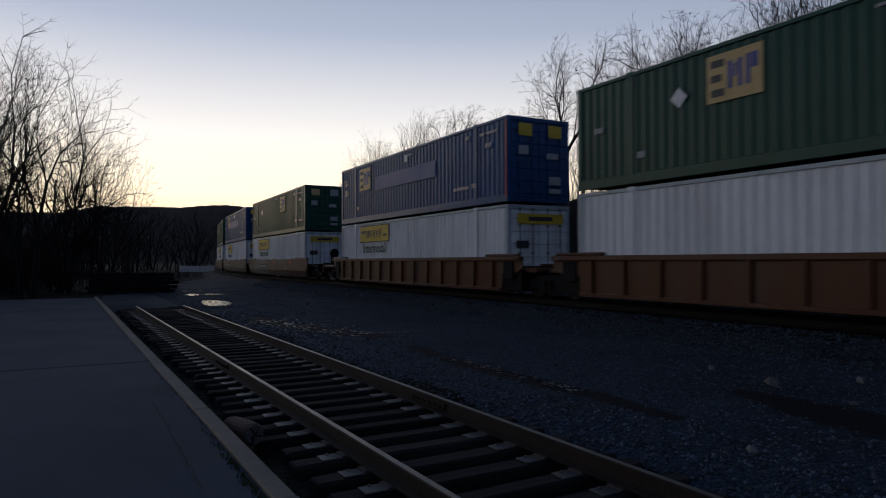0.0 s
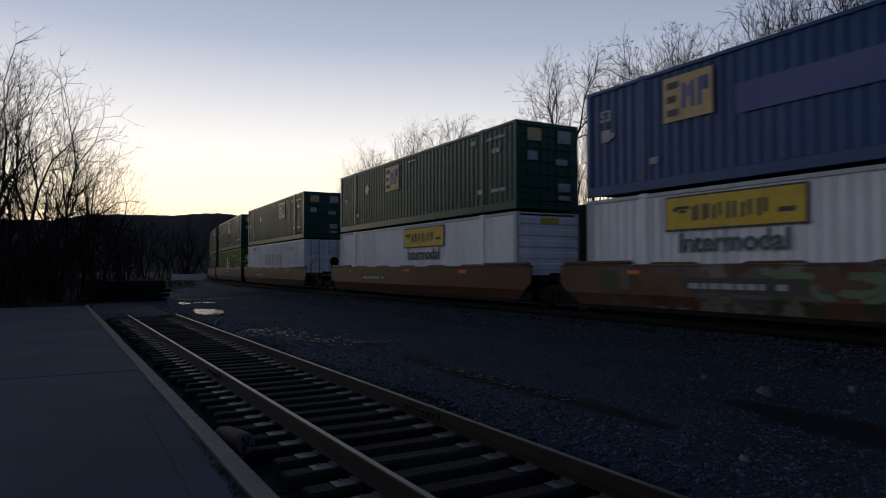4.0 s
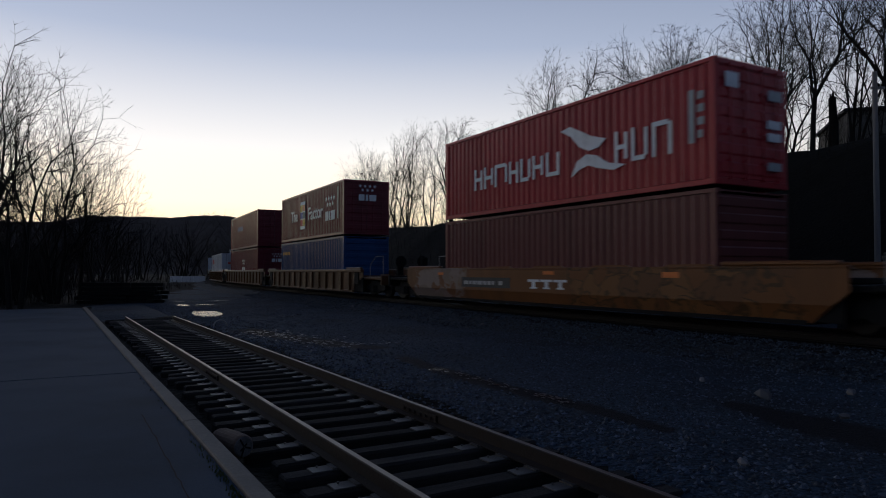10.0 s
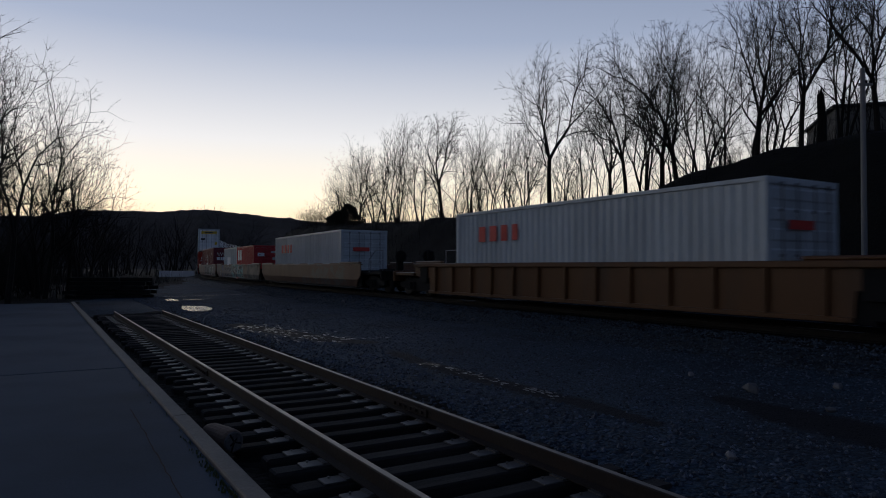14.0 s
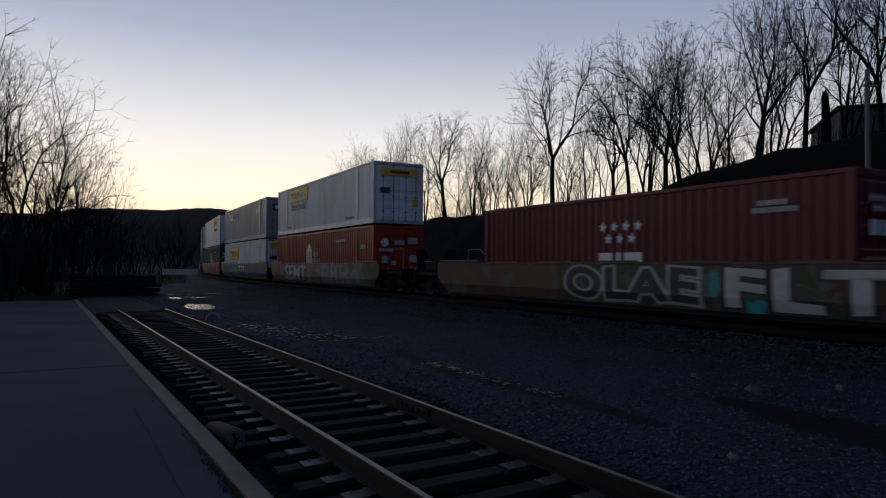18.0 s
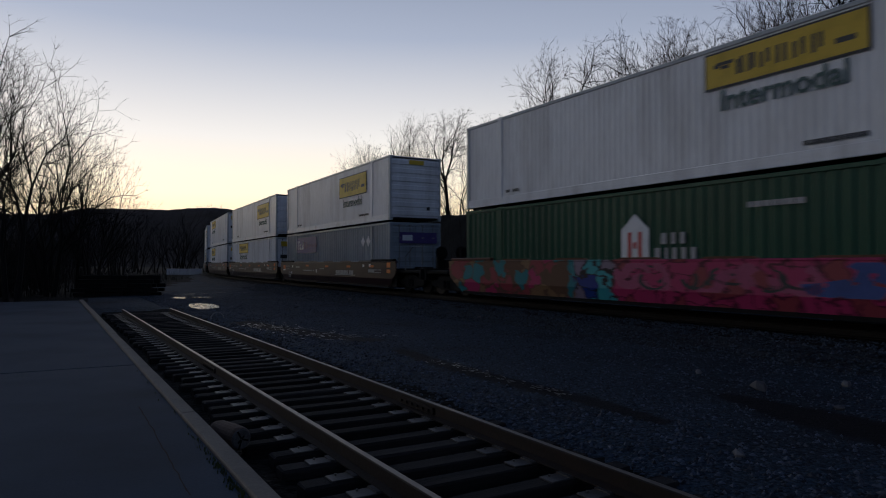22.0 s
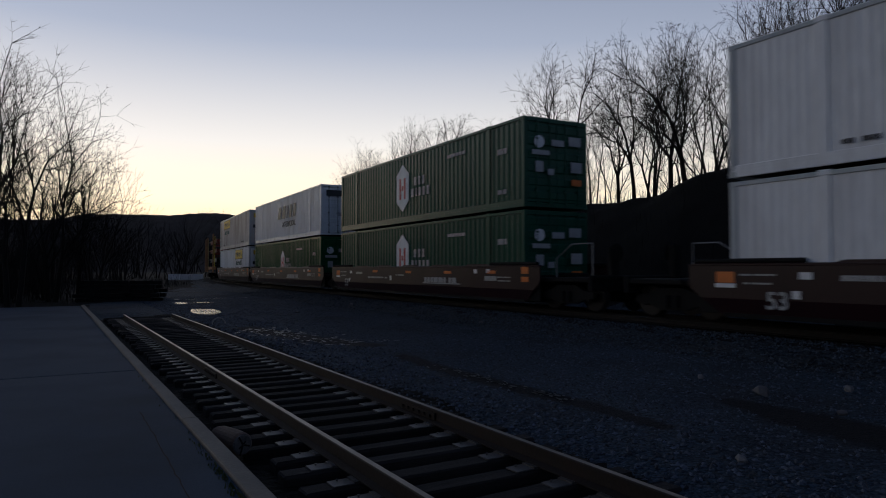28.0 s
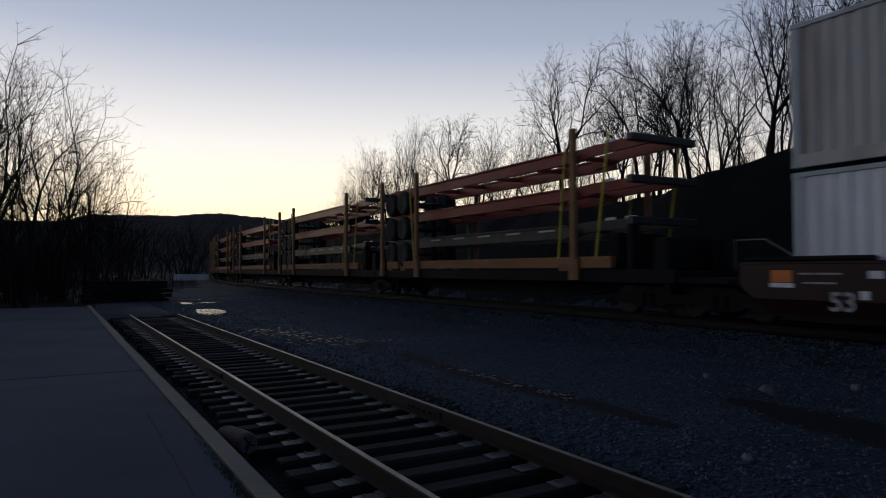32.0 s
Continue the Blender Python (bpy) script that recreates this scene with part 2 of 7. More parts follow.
def ground_z(x, y):
    s, n = to_track(x, y)
    z = 0.02 + 0.035 * wave(x, y, 0.35) + 0.012 * wave(x, y, 1.7, 2)
    du = x * SID_N.x + y * SID_N.y - SID_U
    dd = x * SID_D.x + y * SID_D.y
    near = (dd < SID_END + 3) & (dd > -30)
    bed = np.where(near, smoothstep(-2.6, -1.0, du) * (1 - smoothstep(1.5, 2.6, du)), 0)
    z = z * (1 - bed) + bed * (-0.13 + 0.02 * wave(x, y, 2.5))
    z = np.where((du < -0.9) & (du > -40) & (dd < 33) & (dd > -40), np.minimum(z, -0.06), z)
    for px, py, pr in ((-10.1, 27.5, 3.2), (-13.4, 34.5, 2.4), (-3.8, 17.3, 3.4), (0.6, 10.5, 2.6)):  # hollows that hold water
        k = 1 - smoothstep(0.5 * pr, pr, np.hypot(x - px, y - py))
        z = z * (1 - k) + k * -0.012
    c = crest(s)
    rise = smoothstep(5.5, 15.0, n)
    z = z + rise * (c + 0.35 * wave(x, y, 0.5, 1)) + np.clip(n - 15, 0, 200) * 0.03 * (n > 15)
    z = z - 0.12 * smoothstep(3.0, 4.5, n) * (1 - smoothstep(5, 6.5, n))
    lf = smoothstep(18, 45, -n - 0.15 * np.clip(s, 0, 100))
    r = np.hypot(x, y)
    return z + lf * 0.5 * wave(x, y, 0.15) * np.clip(r / 60, 0, 1)


def sheet(name, xs, ys, zs, material, wrap=False):
    h, w = xs.shape
    v = np.stack([xs.ravel(), ys.ravel(), zs.ravel()], 1)
    f = []
    for i in range(h - 1):
        for j in range(w if wrap else w - 1):
            k = (j + 1) % w
            f.append((i * w + j, i * w + k, (i + 1) * w + k, (i + 1) * w + j))
    return part(name, mesh_of(name, v.tolist(), f, True), material)
# ---- ground ----
M_GROUND = mat("yard_dirt", (0.022, 0.036, 0.052), 0.8, 0, 0.55, 0.35, 22.0, 0.9, (0.019, 0.020, 0.024), 0.8, bump_dist=0.03, spec=0.15)
# bank litter darkened for the brush's own shade; siding bed cinders share it
M_LITTER_SHADE = mat("shaded_litter_cinder", (0.007, 0.007, 0.006), 0.95, 0, 0.5, 0.8, 9.0, 1.0, (0.004, 0.004, 0.0035), 0.7, bump_dist=0.08, spec=0.1)
# ballast base lowered to carry the shade beside the train
M_BALLAST = mat("ballast_stone", (0.016, 0.025, 0.034), 0.8, 0, 0.6, 1.5, 16.0, 1.0, (0.035, 0.033, 0.031), 0.6, bump_dist=0.05, spec=0.3)
M_STONE = mat("loose_stone", (0.10, 0.10, 0.105), 0.75, 0, 0.35, 3.0, 30.0, 0.4, (0.09, 0.085, 0.08), 0.6, per_piece=0.4)
M_PAVE = mat("old_asphalt", (0.027, 0.052, 0.083), 0.8, 0, 0.28, 0.45, 60.0, 0.35, (0.019, 0.034, 0.051), 0.9, spec=0.18)
M_CURB = mat("concrete_curb", (0.19, 0.165, 0.13), 0.85, 0, 0.3, 1.2, 35.0, 0.5, (0.10, 0.09, 0.08), 0.6)
M_RAIL = mat("rusty_rail", (0.019, 0.014, 0.012), 0.7, 0.1, 0.3, 4.0, 30.0, 0.3, (0.036, 0.021, 0.015), 0.5, spec=0.2)
# darker copy of the rusty rail, for the shade under the train
M_RAILWEB = mat("shade_dark_rail", (0.012, 0.010, 0.009), 0.7, 0.1, 0.3, 4.0, 30.0, 0.3, (0.02, 0.014, 0.011), 0.5, spec=0.2)
M_RAILTOP = mat("worn_rail_head", (0.12, 0.10, 0.08), 0.42, 0.65, 0.2, 1.5, 20.0, 0.1, (0.16, 0.10, 0.07), 0.7)
M_SHINY = mat("polished_rail_head", (0.55, 0.55, 0.55), 0.18, 1.0, 0.1, 2.0, 20.0, 0.0)
M_TIE = mat("weathered_tie", (0.020, 0.018, 0.017), 0.9, 0, 0.5, 2.0, 30.0, 0.7, (0.042, 0.037, 0.034), 0.6, (0.25, 3.0, 3.0), per_piece=0.55, spec=0.2)
M_PLATE = mat("tie_plate_steel", (0.065, 0.06, 0.055), 0.55, 0.1, 0.3, 6.0, 40.0, 0.3, (0.08, 0.05, 0.035), 0.6, per_piece=0.3)
gritty(M_GROUND, 34.0, 0.35, 1.75)
gritty(M_BALLAST, 19.0, 0.25, 1.6)
M_WATER = mat("puddle_water", (0.02, 0.02, 0.022), 0.16, 0, 0.1, 2.0, 4.0, 0.35, bump_dist=0.03)
M_WET = mat("wet_mud_sheen", (0.02, 0.022, 0.026), 0.3, 0, 0.2, 2.0, 9.0, 0.3, bump_dist=0.02, spec=0.6)
M_WATER.node_tree.nodes["Principled BSDF"].inputs["Specular IOR Level"].default_value = 0.6

az = np.concatenate([np.arange(-60, 60, 0.45), np.arange(60, 300, 3.0)])
rad = np.concatenate([[0.0, 0.8], np.geomspace(1.5, 150, 230), np.geomspace(155, 4200, 60)])
A, R = np.meshgrid(np.radians(az), rad)
GX, GY = R * np.sin(A), R * np.cos(A)
GZ = ground_z(GX.ravel(), GY.ravel()).reshape(GX.shape)
ground = sheet("ground", GX, GY, GZ, M_GROUND, True)
ground.data.materials.append(M_LITTER_SHADE)
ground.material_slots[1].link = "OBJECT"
ground.material_slots[1].material = M_LITTER_SHADE
_, gn = to_track(GX.ravel(), GY.ravel())
gd, gu = GX.ravel() * SID_D.x + GY.ravel() * SID_D.y, GX.ravel() * SID_N.x + GY.ravel() * SID_N.y - SID_U
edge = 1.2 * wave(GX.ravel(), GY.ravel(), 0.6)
# faces of bank, thicket, far ground and siding bed that take this dark material
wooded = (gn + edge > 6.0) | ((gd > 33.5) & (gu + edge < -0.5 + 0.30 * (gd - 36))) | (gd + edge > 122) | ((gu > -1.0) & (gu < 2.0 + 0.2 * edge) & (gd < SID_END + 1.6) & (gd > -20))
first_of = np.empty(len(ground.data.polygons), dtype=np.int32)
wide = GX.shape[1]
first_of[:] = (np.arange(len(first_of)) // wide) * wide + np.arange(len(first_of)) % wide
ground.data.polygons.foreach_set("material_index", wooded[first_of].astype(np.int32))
tagged(ground, "dark gravelly dirt yard rising to a wooded bank", "ground", kind="structure")



def damp(m):
    """Darkens a ground material where the mesh's dampness attribute says that wet soil lies."""
    n, l = m.node_tree.nodes, m.node_tree.links
    b = n["Principled BSDF"]
    at, co, noise_, add, rng_, mix = n.new("ShaderNodeAttribute"), n.new("ShaderNodeTexCoord"), n.new("ShaderNodeTexNoise"), n.new("ShaderNodeMath"), n.new("ShaderNodeMapRange"), n.new("ShaderNodeMix")
    at.attribute_name = "dampness"
    noise_.inputs["Scale"].default_value, noise_.inputs["Detail"].default_value = 4.5, 6
    l.new(co.outputs["Object"], noise_.inputs["Vector"])
    add.operation = "ADD"
    l.new(at.outputs["Fac"], add.inputs[0])
    l.new(noise_.outputs[0], add.inputs[1])
    rng_.inputs[1].default_value, rng_.inputs[2].default_value = 0.75, 1.25
    l.new(add.outputs[0], rng_.inputs[0])
    mix.data_type = "RGBA"
    l.new(rng_.outputs[0], mix.inputs[0])
    l.new(b.inputs["Base Color"].links[0].from_socket, mix.inputs[6])
    mix.inputs[7].default_value = (0.0075, 0.0075, 0.009, 1)
    l.new(mix.outputs[2], b.inputs["Base Color"])


def dampness(x, y):
    """1 in the middle of the strips of wet soil in the yard, 0 away from them."""
    k = np.zeros(len(x))
    for way, wide_ in ((((3.62, 8.8), (4.05, 7.8), (4.7, 6.4), (5.4, 4.6), (6.2, 2.0)), (0.22, 0.62, 0.75, 0.75, 0.75)), (((-1.0, 13.2), (0.6, 10.4), (1.6, 8.8), (2.3, 7.4)), (0.25, 0.3, 0.3, 0.2)), (((-6.0, 19.6), (-1.8, 15.0)), (0.55, 0.55))):
        for (a, b), wa, wb in zip(zip(way, way[1:]), wide_, wide_[1:]):
            dx, dy = b[0] - a[0], b[1] - a[1]
            f = np.clip(((x - a[0]) * dx + (y - a[1]) * dy) / (dx * dx + dy * dy), 0, 1)
            k = np.maximum(k, 1 - smoothstep(0.25, 1.25, np.hypot(x - a[0] - f * dx, y - a[1] - f * dy) / (wa + (wb - wa) * f)))
    return k


def wet_soil(ob, x, y):
    at = ob.data.attributes.new("dampness", "FLOAT", "POINT")
    at.data.foreach_set("value", dampness(x, y).astype(np.float32))


damp(M_GROUND)
damp(M_BALLAST)
wet_soil(ground, GX.ravel(), GY.ravel())

# the main track's ballast bed, from far behind the train's end to far beyond the bend
rng = np.random.default_rng(3)
bs = np.concatenate([np.arange(-120, -12, 3.0), np.arange(-12, 42, 0.3), np.arange(42, 330, 2.0)])
bn = np.concatenate([np.linspace(-3.6, -1.55, 16), np.linspace(-1.3, 1.3, 8), np.linspace(1.6, 3.4, 7)])
BX, BY, BZ = (np.empty((len(bs), len(bn))) for _ in range(3))
for i, s in enumerate(bs):
    for j, n in enumerate(bn):
        p = track(s, n)
        prof = np.interp(abs(n), [0, 1.5, 1.75, 3.1, 3.6], [0.30, 0.30, 0.28, 0.03, -0.05])
        BX[i, j], BY[i, j], BZ[i, j] = p.x, p.y, prof + (rng.random() - 0.5) * 0.05 * (-12 < s < 42) * (abs(n) < 3.4)
ballast = sheet("ballast", BX, BY, BZ, M_BALLAST)
wet_soil(ballast, BX.ravel(), BY.ravel())
# oily middle ballast, its colour darkened further for the shade under the train
M_FOUL_SHADE = mat("oily_shaded_ballast", (0.008, 0.008, 0.009), 0.9, 0, 0.5, 1.5, 16.0, 1.0, (0.012, 0.011, 0.010), 0.6, bump_dist=0.05, spec=0.15)
ballast.data.materials.append(M_FOUL_SHADE)
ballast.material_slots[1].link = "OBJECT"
ballast.material_slots[1].material = M_FOUL_SHADE
across = len(bn) - 1
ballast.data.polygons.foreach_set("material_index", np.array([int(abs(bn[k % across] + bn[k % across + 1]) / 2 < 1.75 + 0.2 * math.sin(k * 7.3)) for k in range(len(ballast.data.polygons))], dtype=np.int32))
tagged(ballast, "grey crushed stone ballast bed of the main track", "ballast", kind="structure")


def rail_profile():
    """Half of a rail's cross-section: width across, height above the rail's foot."""
    return [(-0.07, 0), (0.07, 0), (0.07, 0.012), (0.012, 0.035), (0.012, 0.118), (0.036, 0.128), (0.036, 0.155), (0.028, 0.162), (-0.028, 0.162), (-0.036, 0.155), (-0.036, 0.128), (-0.012, 0.118), (-0.012, 0.035), (-0.07, 0.012)]


def loft_rail(name, points, z_top, material, head_material):
    """A rail swept along points given as (place, right-hand normal)."""
    prof = rail_profile()
    k = len(prof)
    vs, fs, hv, hf = [], [], [], []
    for p, nrm in points:
        vs += [(p.x + nrm.x * a, p.y + nrm.y * a, z_top - 0.162 + h) for a, h in prof]
        hv += [(p.x + nrm.x * a, p.y + nrm.y * a, z_top + h) for a, h in ((-0.03, -0.003), (-0.024, 0.003), (0.024, 0.003), (0.03, -0.003))]
    for i in range(len(points) - 1):
        fs += [(i * k + j, i * k + (j + 1) % k, (i + 1) * k + (j + 1) % k, (i + 1) * k + j) for j in range(k)]
        hf += [(i * 4 + j, i * 4 + j + 1, i * 4 + j + 5, i * 4 + j + 4) for j in range(3)]
    fs += [tuple(range(k - 1, -1, -1)), tuple(range((len(points) - 1) * k, len(points) * k))]
    rail = part(name, mesh_of(name, vs, fs), material)
    part("rail_head", mesh_of("rail_head", hv, hf), head_material, rail, "worn bright running surface")
    return rail


# main track rails
for n in (-0.7525, 0.7525):
    pts = []
    for s in np.concatenate([np.arange(-120, 40, 4.0), np.arange(40, 330, 3.0)]):
        p = np.interp(s, TS, TPSI)
        pts.append((track(s, n), Vector((math.cos(p), -math.sin(p), 0))))
    r = loft_rail("main_rail", pts, RAIL_Z, M_RAILWEB, M_SHINY)
    tagged(r, "polished steel rail of the main track", "rail", "main track rails", "structure")

# siding rails, which end short of the puddle
for u in (0.0, 1.505):
    pts = [(siding(d, u), SID_N) for d in np.linspace(-14, SID_END - (0.0 if u == 0 else 0.4), 24)]
    r = loft_rail("siding_rail", pts, SID_Z, M_RAIL, M_RAILTOP)
    tagged(r, "rusty rail of the dead-end siding with a worn top", "rail", "siding rails", "structure")
SID_ROT = Matrix.Rotation(-SID_A, 4, "Z")  # local y runs along the siding

# pavement beside the siding: slabs with an open joint between them, and a low concrete curb along the edge
PAVE_Z, PAVE_END, JOINT_D = 0.17, 32.8, 11.45
pavement = new("pavement")
tagged(pavement, "worn dark asphalt pavement beside the siding", "pavement", kind="structure")


def slab(d0, d1, u0, u1):
    """A slab with an uneven top and a slightly rounded rim."""
    nd, nu = max(2, int((d1 - d0) / 0.8)), max(2, int((u1 - u0) / 0.8))
    ds, us = np.linspace(d0, d1, nd), np.linspace(u0, u1, nu)
    vs, fs = [], []
    for i, d in enumerate(ds):
        for j, u in enumerate(us):
            rim = i in (0, nd - 1) or j in (0, nu - 1)
            p = siding(d, u, PAVE_Z + 0.006 * float(wave(np.array(d), np.array(u), 0.9)) - 0.012 * rim)
            vs.append(tuple(p))
    fs += [(i * nu + j, i * nu + j + 1, (i + 1) * nu + j + 1, (i + 1) * nu + j) for i in range(nd - 1) for j in range(nu - 1)]
    edge = [j for j in range(nu)] + [i * nu + nu - 1 for i in range(1, nd)] + [(nd - 1) * nu + j for j in range(nu - 2, -1, -1)] + [i * nu for i in range(nd - 2, 0, -1)]
    o = len(vs)
    vs += [(vs[e][0], vs[e][1], -0.3) for e in edge]
    fs += [(edge[k], o + k, o + (k + 1) % len(edge), edge[(k + 1) % len(edge)]) for k in range(len(edge))]
    return mesh_of("slab", vs, fs)


for a, b in ((-14.0, JOINT_D - 0.03), (JOINT_D + 0.03, PAVE_END)):
    part("slab", slab(a, b, -26.0, -1.09), M_PAVE, pavement)
d = -14.0
rnd = random.Random(5)
curb = new("curb")
tagged(curb, "low chipped concrete curb along the pavement edge", "curb", kind="structure")
while d < PAVE_END:
    ln = min(3.05, PAVE_END - d)
    b = Build().box(-0.075, 0.075, 0.004, ln - 0.004, -0.35, 0.19 + rnd.uniform(-0.006, 0.006), 0.012)
    part("curb_stone", b, M_CURB, curb, at=Matrix.Translation(siding(d, -1.008)) @ SID_ROT @ Matrix.Rotation(radians(rnd.uniform(-0.15, 0.15)), 4, "Z"))
    d += ln

# siding ties with their plates and spikes
tie_meshes = []
for k in range(5):
    b, q = Build(), random.Random(k)
    e0, e1 = q.uniform(-0.04, 0.04), q.uniform(-0.04, 0.04)
    b.box(-1.3 + e0, 1.3 + e1, -0.105, 0.105, -0.19, 0, 0.016)
    me = b.mesh("tie")
    for v in me.vertices:
        v.co += Vector((0, q.uniform(-0.008, 0.008), q.uniform(-0.008, 0.006)))
    tie_meshes.append(me)
plate = Build().box(-0.30, 0.22, -0.085, 0.085, 0, 0.014, 0.004).box(-0.115, -0.075, -0.085, 0.085, 0.012, 0.026).box(0.075, 0.115, -0.085, 0.085, 0.012, 0.026)
for sx, sy in ((-0.105, -0.05), (-0.22, 0.045), (0.1, 0.05), (0.17, -0.045)):
    plate.lathe((sx, sy, 0.012), (0, 0, 1), [(0.0, 0.008), (0.010, 0.008), (0.012, 0.015), (0.018, 0.012)], 6)
plate_mesh = plate.mesh("tie_plate")
TIE_TOP = SID_Z - 0.178
d, k = -6.0, 0
while d < SID_END + 1.6:
    k += 1
    q = random.Random(k)
    mid = siding(d, 0.7525 + q.uniform(-0.06, 0.06), TIE_TOP)
    tie = part("siding_tie", tie_meshes[k % 5], M_TIE, None, "", Matrix.Translation(mid) @ SID_ROT @ pose(0, 0, 0, 0, 0, q.uniform(-1.2, 1.2)))
    tagged(tie, "dark weathered wooden tie of the siding", "railway tie", "siding ties")
    if d < SID_END:
        for u in (-0.7525, 0.7525):
            part("tie_plate", plate_mesh, M_PLATE, tie, "", Matrix.Translation((u - (mid - siding(d, 0.7525)).dot(SID_N), 0, 0)))
    d += 0.465 + q.uniform(-0.03, 0.03)

# joint bars on the siding rails
for dj, uj in ((7.0, 1.505), (11.2, 0.0)):
    bar = Build()
    for side in (-1, 1):
        bar.box(side * 0.025 - 0.012, side * 0.025 + 0.012, -0.42, 0.42, 0.04, 0.12, 0.006)
        for y in (-0.33, -0.2, -0.07, 0.07, 0.2, 0.33):
            bar.tube((side * 0.037, y, 0.08), (side * 0.062, y, 0.08), 0.018, n=6)
    jb = part("joint_bar", bar, M_RAIL, None, "", Matrix.Translation(siding(dj, uj, SID_Z - 0.162)) @ SID_ROT)
    tagged(jb, "rusty bolted joint bar on the siding rail", "joint bar")

# ---- container and car meshes: x points the way that the train runs, the near side is -y ----
def corrugated(x0, x1, z0, z1, y, depth, pitch, out=-1):
    """A wall of trapezoidal ribs with a thickness."""
    n = max(1, round((x1 - x0) / pitch))
    p = (x1 - x0) / n
    xs = []
    for i in range(n):
        a = x0 + i * p
        xs += [(a, 0), (a + p * 0.30, 0), (a + p * 0.5, 1), (a + p * 0.80, 1)]
    xs.append((x1, 0))
    vs, fs = [], []
    for x, k in xs:
        yy = y - out * depth * k
        vs += [(x, yy, z0), (x, yy, z1), (x, yy - out * 0.03, z0), (x, yy - out * 0.03, z1)]
    for i in range(len(xs) - 1):
        a, b = i * 4, i * 4 + 4
        q = [(a, b, b + 1, a + 1), (a + 2, a + 3, b + 3, b + 2)]
        fs += q if out < 0 else [t[::-1] for t in q]
    return vs, fs


WH = 1.295


def container_parts(L, H, kind):
    """Meshes of a container of length L and height H. kind: 'iso' (deep ribs, corner posts at the ends) or 'dom' (fine ribs, lifting posts 40 feet apart)."""
    hl = L / 2
    out = {}
    rail = 0.14 if kind == "iso" else 0.26
    pitch, depth = (0.28, 0.045) if kind == "iso" else (0.30, 0.04)
    if kind == "plate":
        pitch, depth = 0.20, 0.014
    for nm, sy in (("side_wall", -1), ("far_side_wall", 1)):
        vs, fs = corrugated(-hl + 0.1, hl - 0.1, rail - 0.01, H - 0.09, sy * (WH - 0.025), depth, pitch, sy)
        out[nm] = Build().add(vs, fs).mesh(nm)
    out["roof"] = Build().box(-hl + 0.06, hl - 0.06, -WH + 0.05, WH - 0.05, H - 0.05, H - 0.012).mesh("roof")
    out["floor_panel"] = Build().box(-hl + 0.06, hl - 0.06, -WH + 0.06, WH - 0.06, 0.06, 0.16).mesh("floor_panel")
    out["top_rail"] = Build().box(-hl + 0.1, hl - 0.1, -0.05, 0.05, -0.1, 0, 0.012).mesh("top_rail")
    br = Build().box(-hl + 0.1, hl - 0.1, -0.03, 0.03, 0, rail, 0.012)
    if kind != "iso":
        br.box(-hl + 0.1, hl - 0.1, -0.036, 0.036, 0.13, 0.155)
    out["bottom_rail"] = br.mesh("bottom_rail")
    out["corner_post"] = Build().box(-0.09, 0.09, -0.09, 0.09, 0.1, H - 0.1, 0.015).mesh("corner_post")
    out["corner_casting"] = Build().box(-0.089, 0.089, -0.08, 0.08, 0, 0.118, 0.008).mesh("corner_casting")
    out["lifting_post"] = Build().box(-0.11, 0.11, -0.012, 0.03, 0.02, H + 0.012, 0.008).box(-0.12, 0.12, -0.02, 0.08, H - 0.09, H + 0.02, 0.008).mesh("lifting_post")
    # end with doors
    def panelled(lo, hi, count, proud):
        """The outline of a wall with level ribs pressed into it."""
        pts, step = [(0.0, lo)], (hi - lo) / count
        for i in range(count):
            z = lo + i * step
            pts += [(0.03, z + 0.02), (0.03, z + step * 0.22), (0.03 + proud, z + step * 0.32), (0.03 + proud, z + step * 0.78), (0.03, z + step * 0.88)]
        return pts + [(0.03, hi - 0.01), (0.0, hi)]
    out["door"] = Build().prism(panelled(0.16, H - 0.16, 6, 0.02), 0.012, WH - 0.14).mesh("door")
    rod = Build().tube((0.09, 0, 0.1), (0.09, 0, H - 0.1), 0.02, n=8)
    for z in (0.14, 0.55, 1.25, H - 0.7, H - 0.14):
        rod.box(0.04, 0.11, -0.05, 0.05, z - 0.03, z + 0.03)
    out["lock_rod"] = rod.mesh("lock_rod")
    out["lock_handle"] = Build().box(0.1, 0.125, -0.02, 0.42, 0.98, 1.02, 0.005).box(0.06, 0.13, 0.38, 0.46, 0.95, 1.05).mesh("lock_handle")
    out["header"] = Build().box(-0.05, 0.06, -WH + 0.09, WH - 0.09, H - 0.155, H - 0.005, 0.012).mesh("header")
    out["sill"] = Build().box(-0.05, 0.06, -WH + 0.09, WH - 0.09, 0.0, 0.155, 0.012).mesh("sill")
    front = Build().prism(panelled(0.12, H - 0.12, 7, 0.035), -WH + 0.09, WH - 0.09)
    out["front_wall"] = front.mesh("front_wall")
    return out


def bars(rows, x0, z0, cell_w, cell_h, gap=0.3, lean=0.0):
    """Plain bars in place of writing: rows of relative widths."""
    b = Build()
    for r, widths in enumerate(rows):
        x = x0
        for wd in widths:
            if wd > 0:
                b.box(x, x + wd * cell_w, -0.004, 0.004, z0 - r * cell_h, z0 - r * cell_h + cell_h * (1 - gap))
            x += abs(wd) * cell_w + cell_w * 0.25
    if lean:
        b.v = [(v[0] + lean * (v[2] - z0), v[1], v[2]) for v in b.v]
    return b


def flat(x0, x1, z0, z1, t=0.005):
    return Build().box(x0, x1, -t, t, z0, z1)


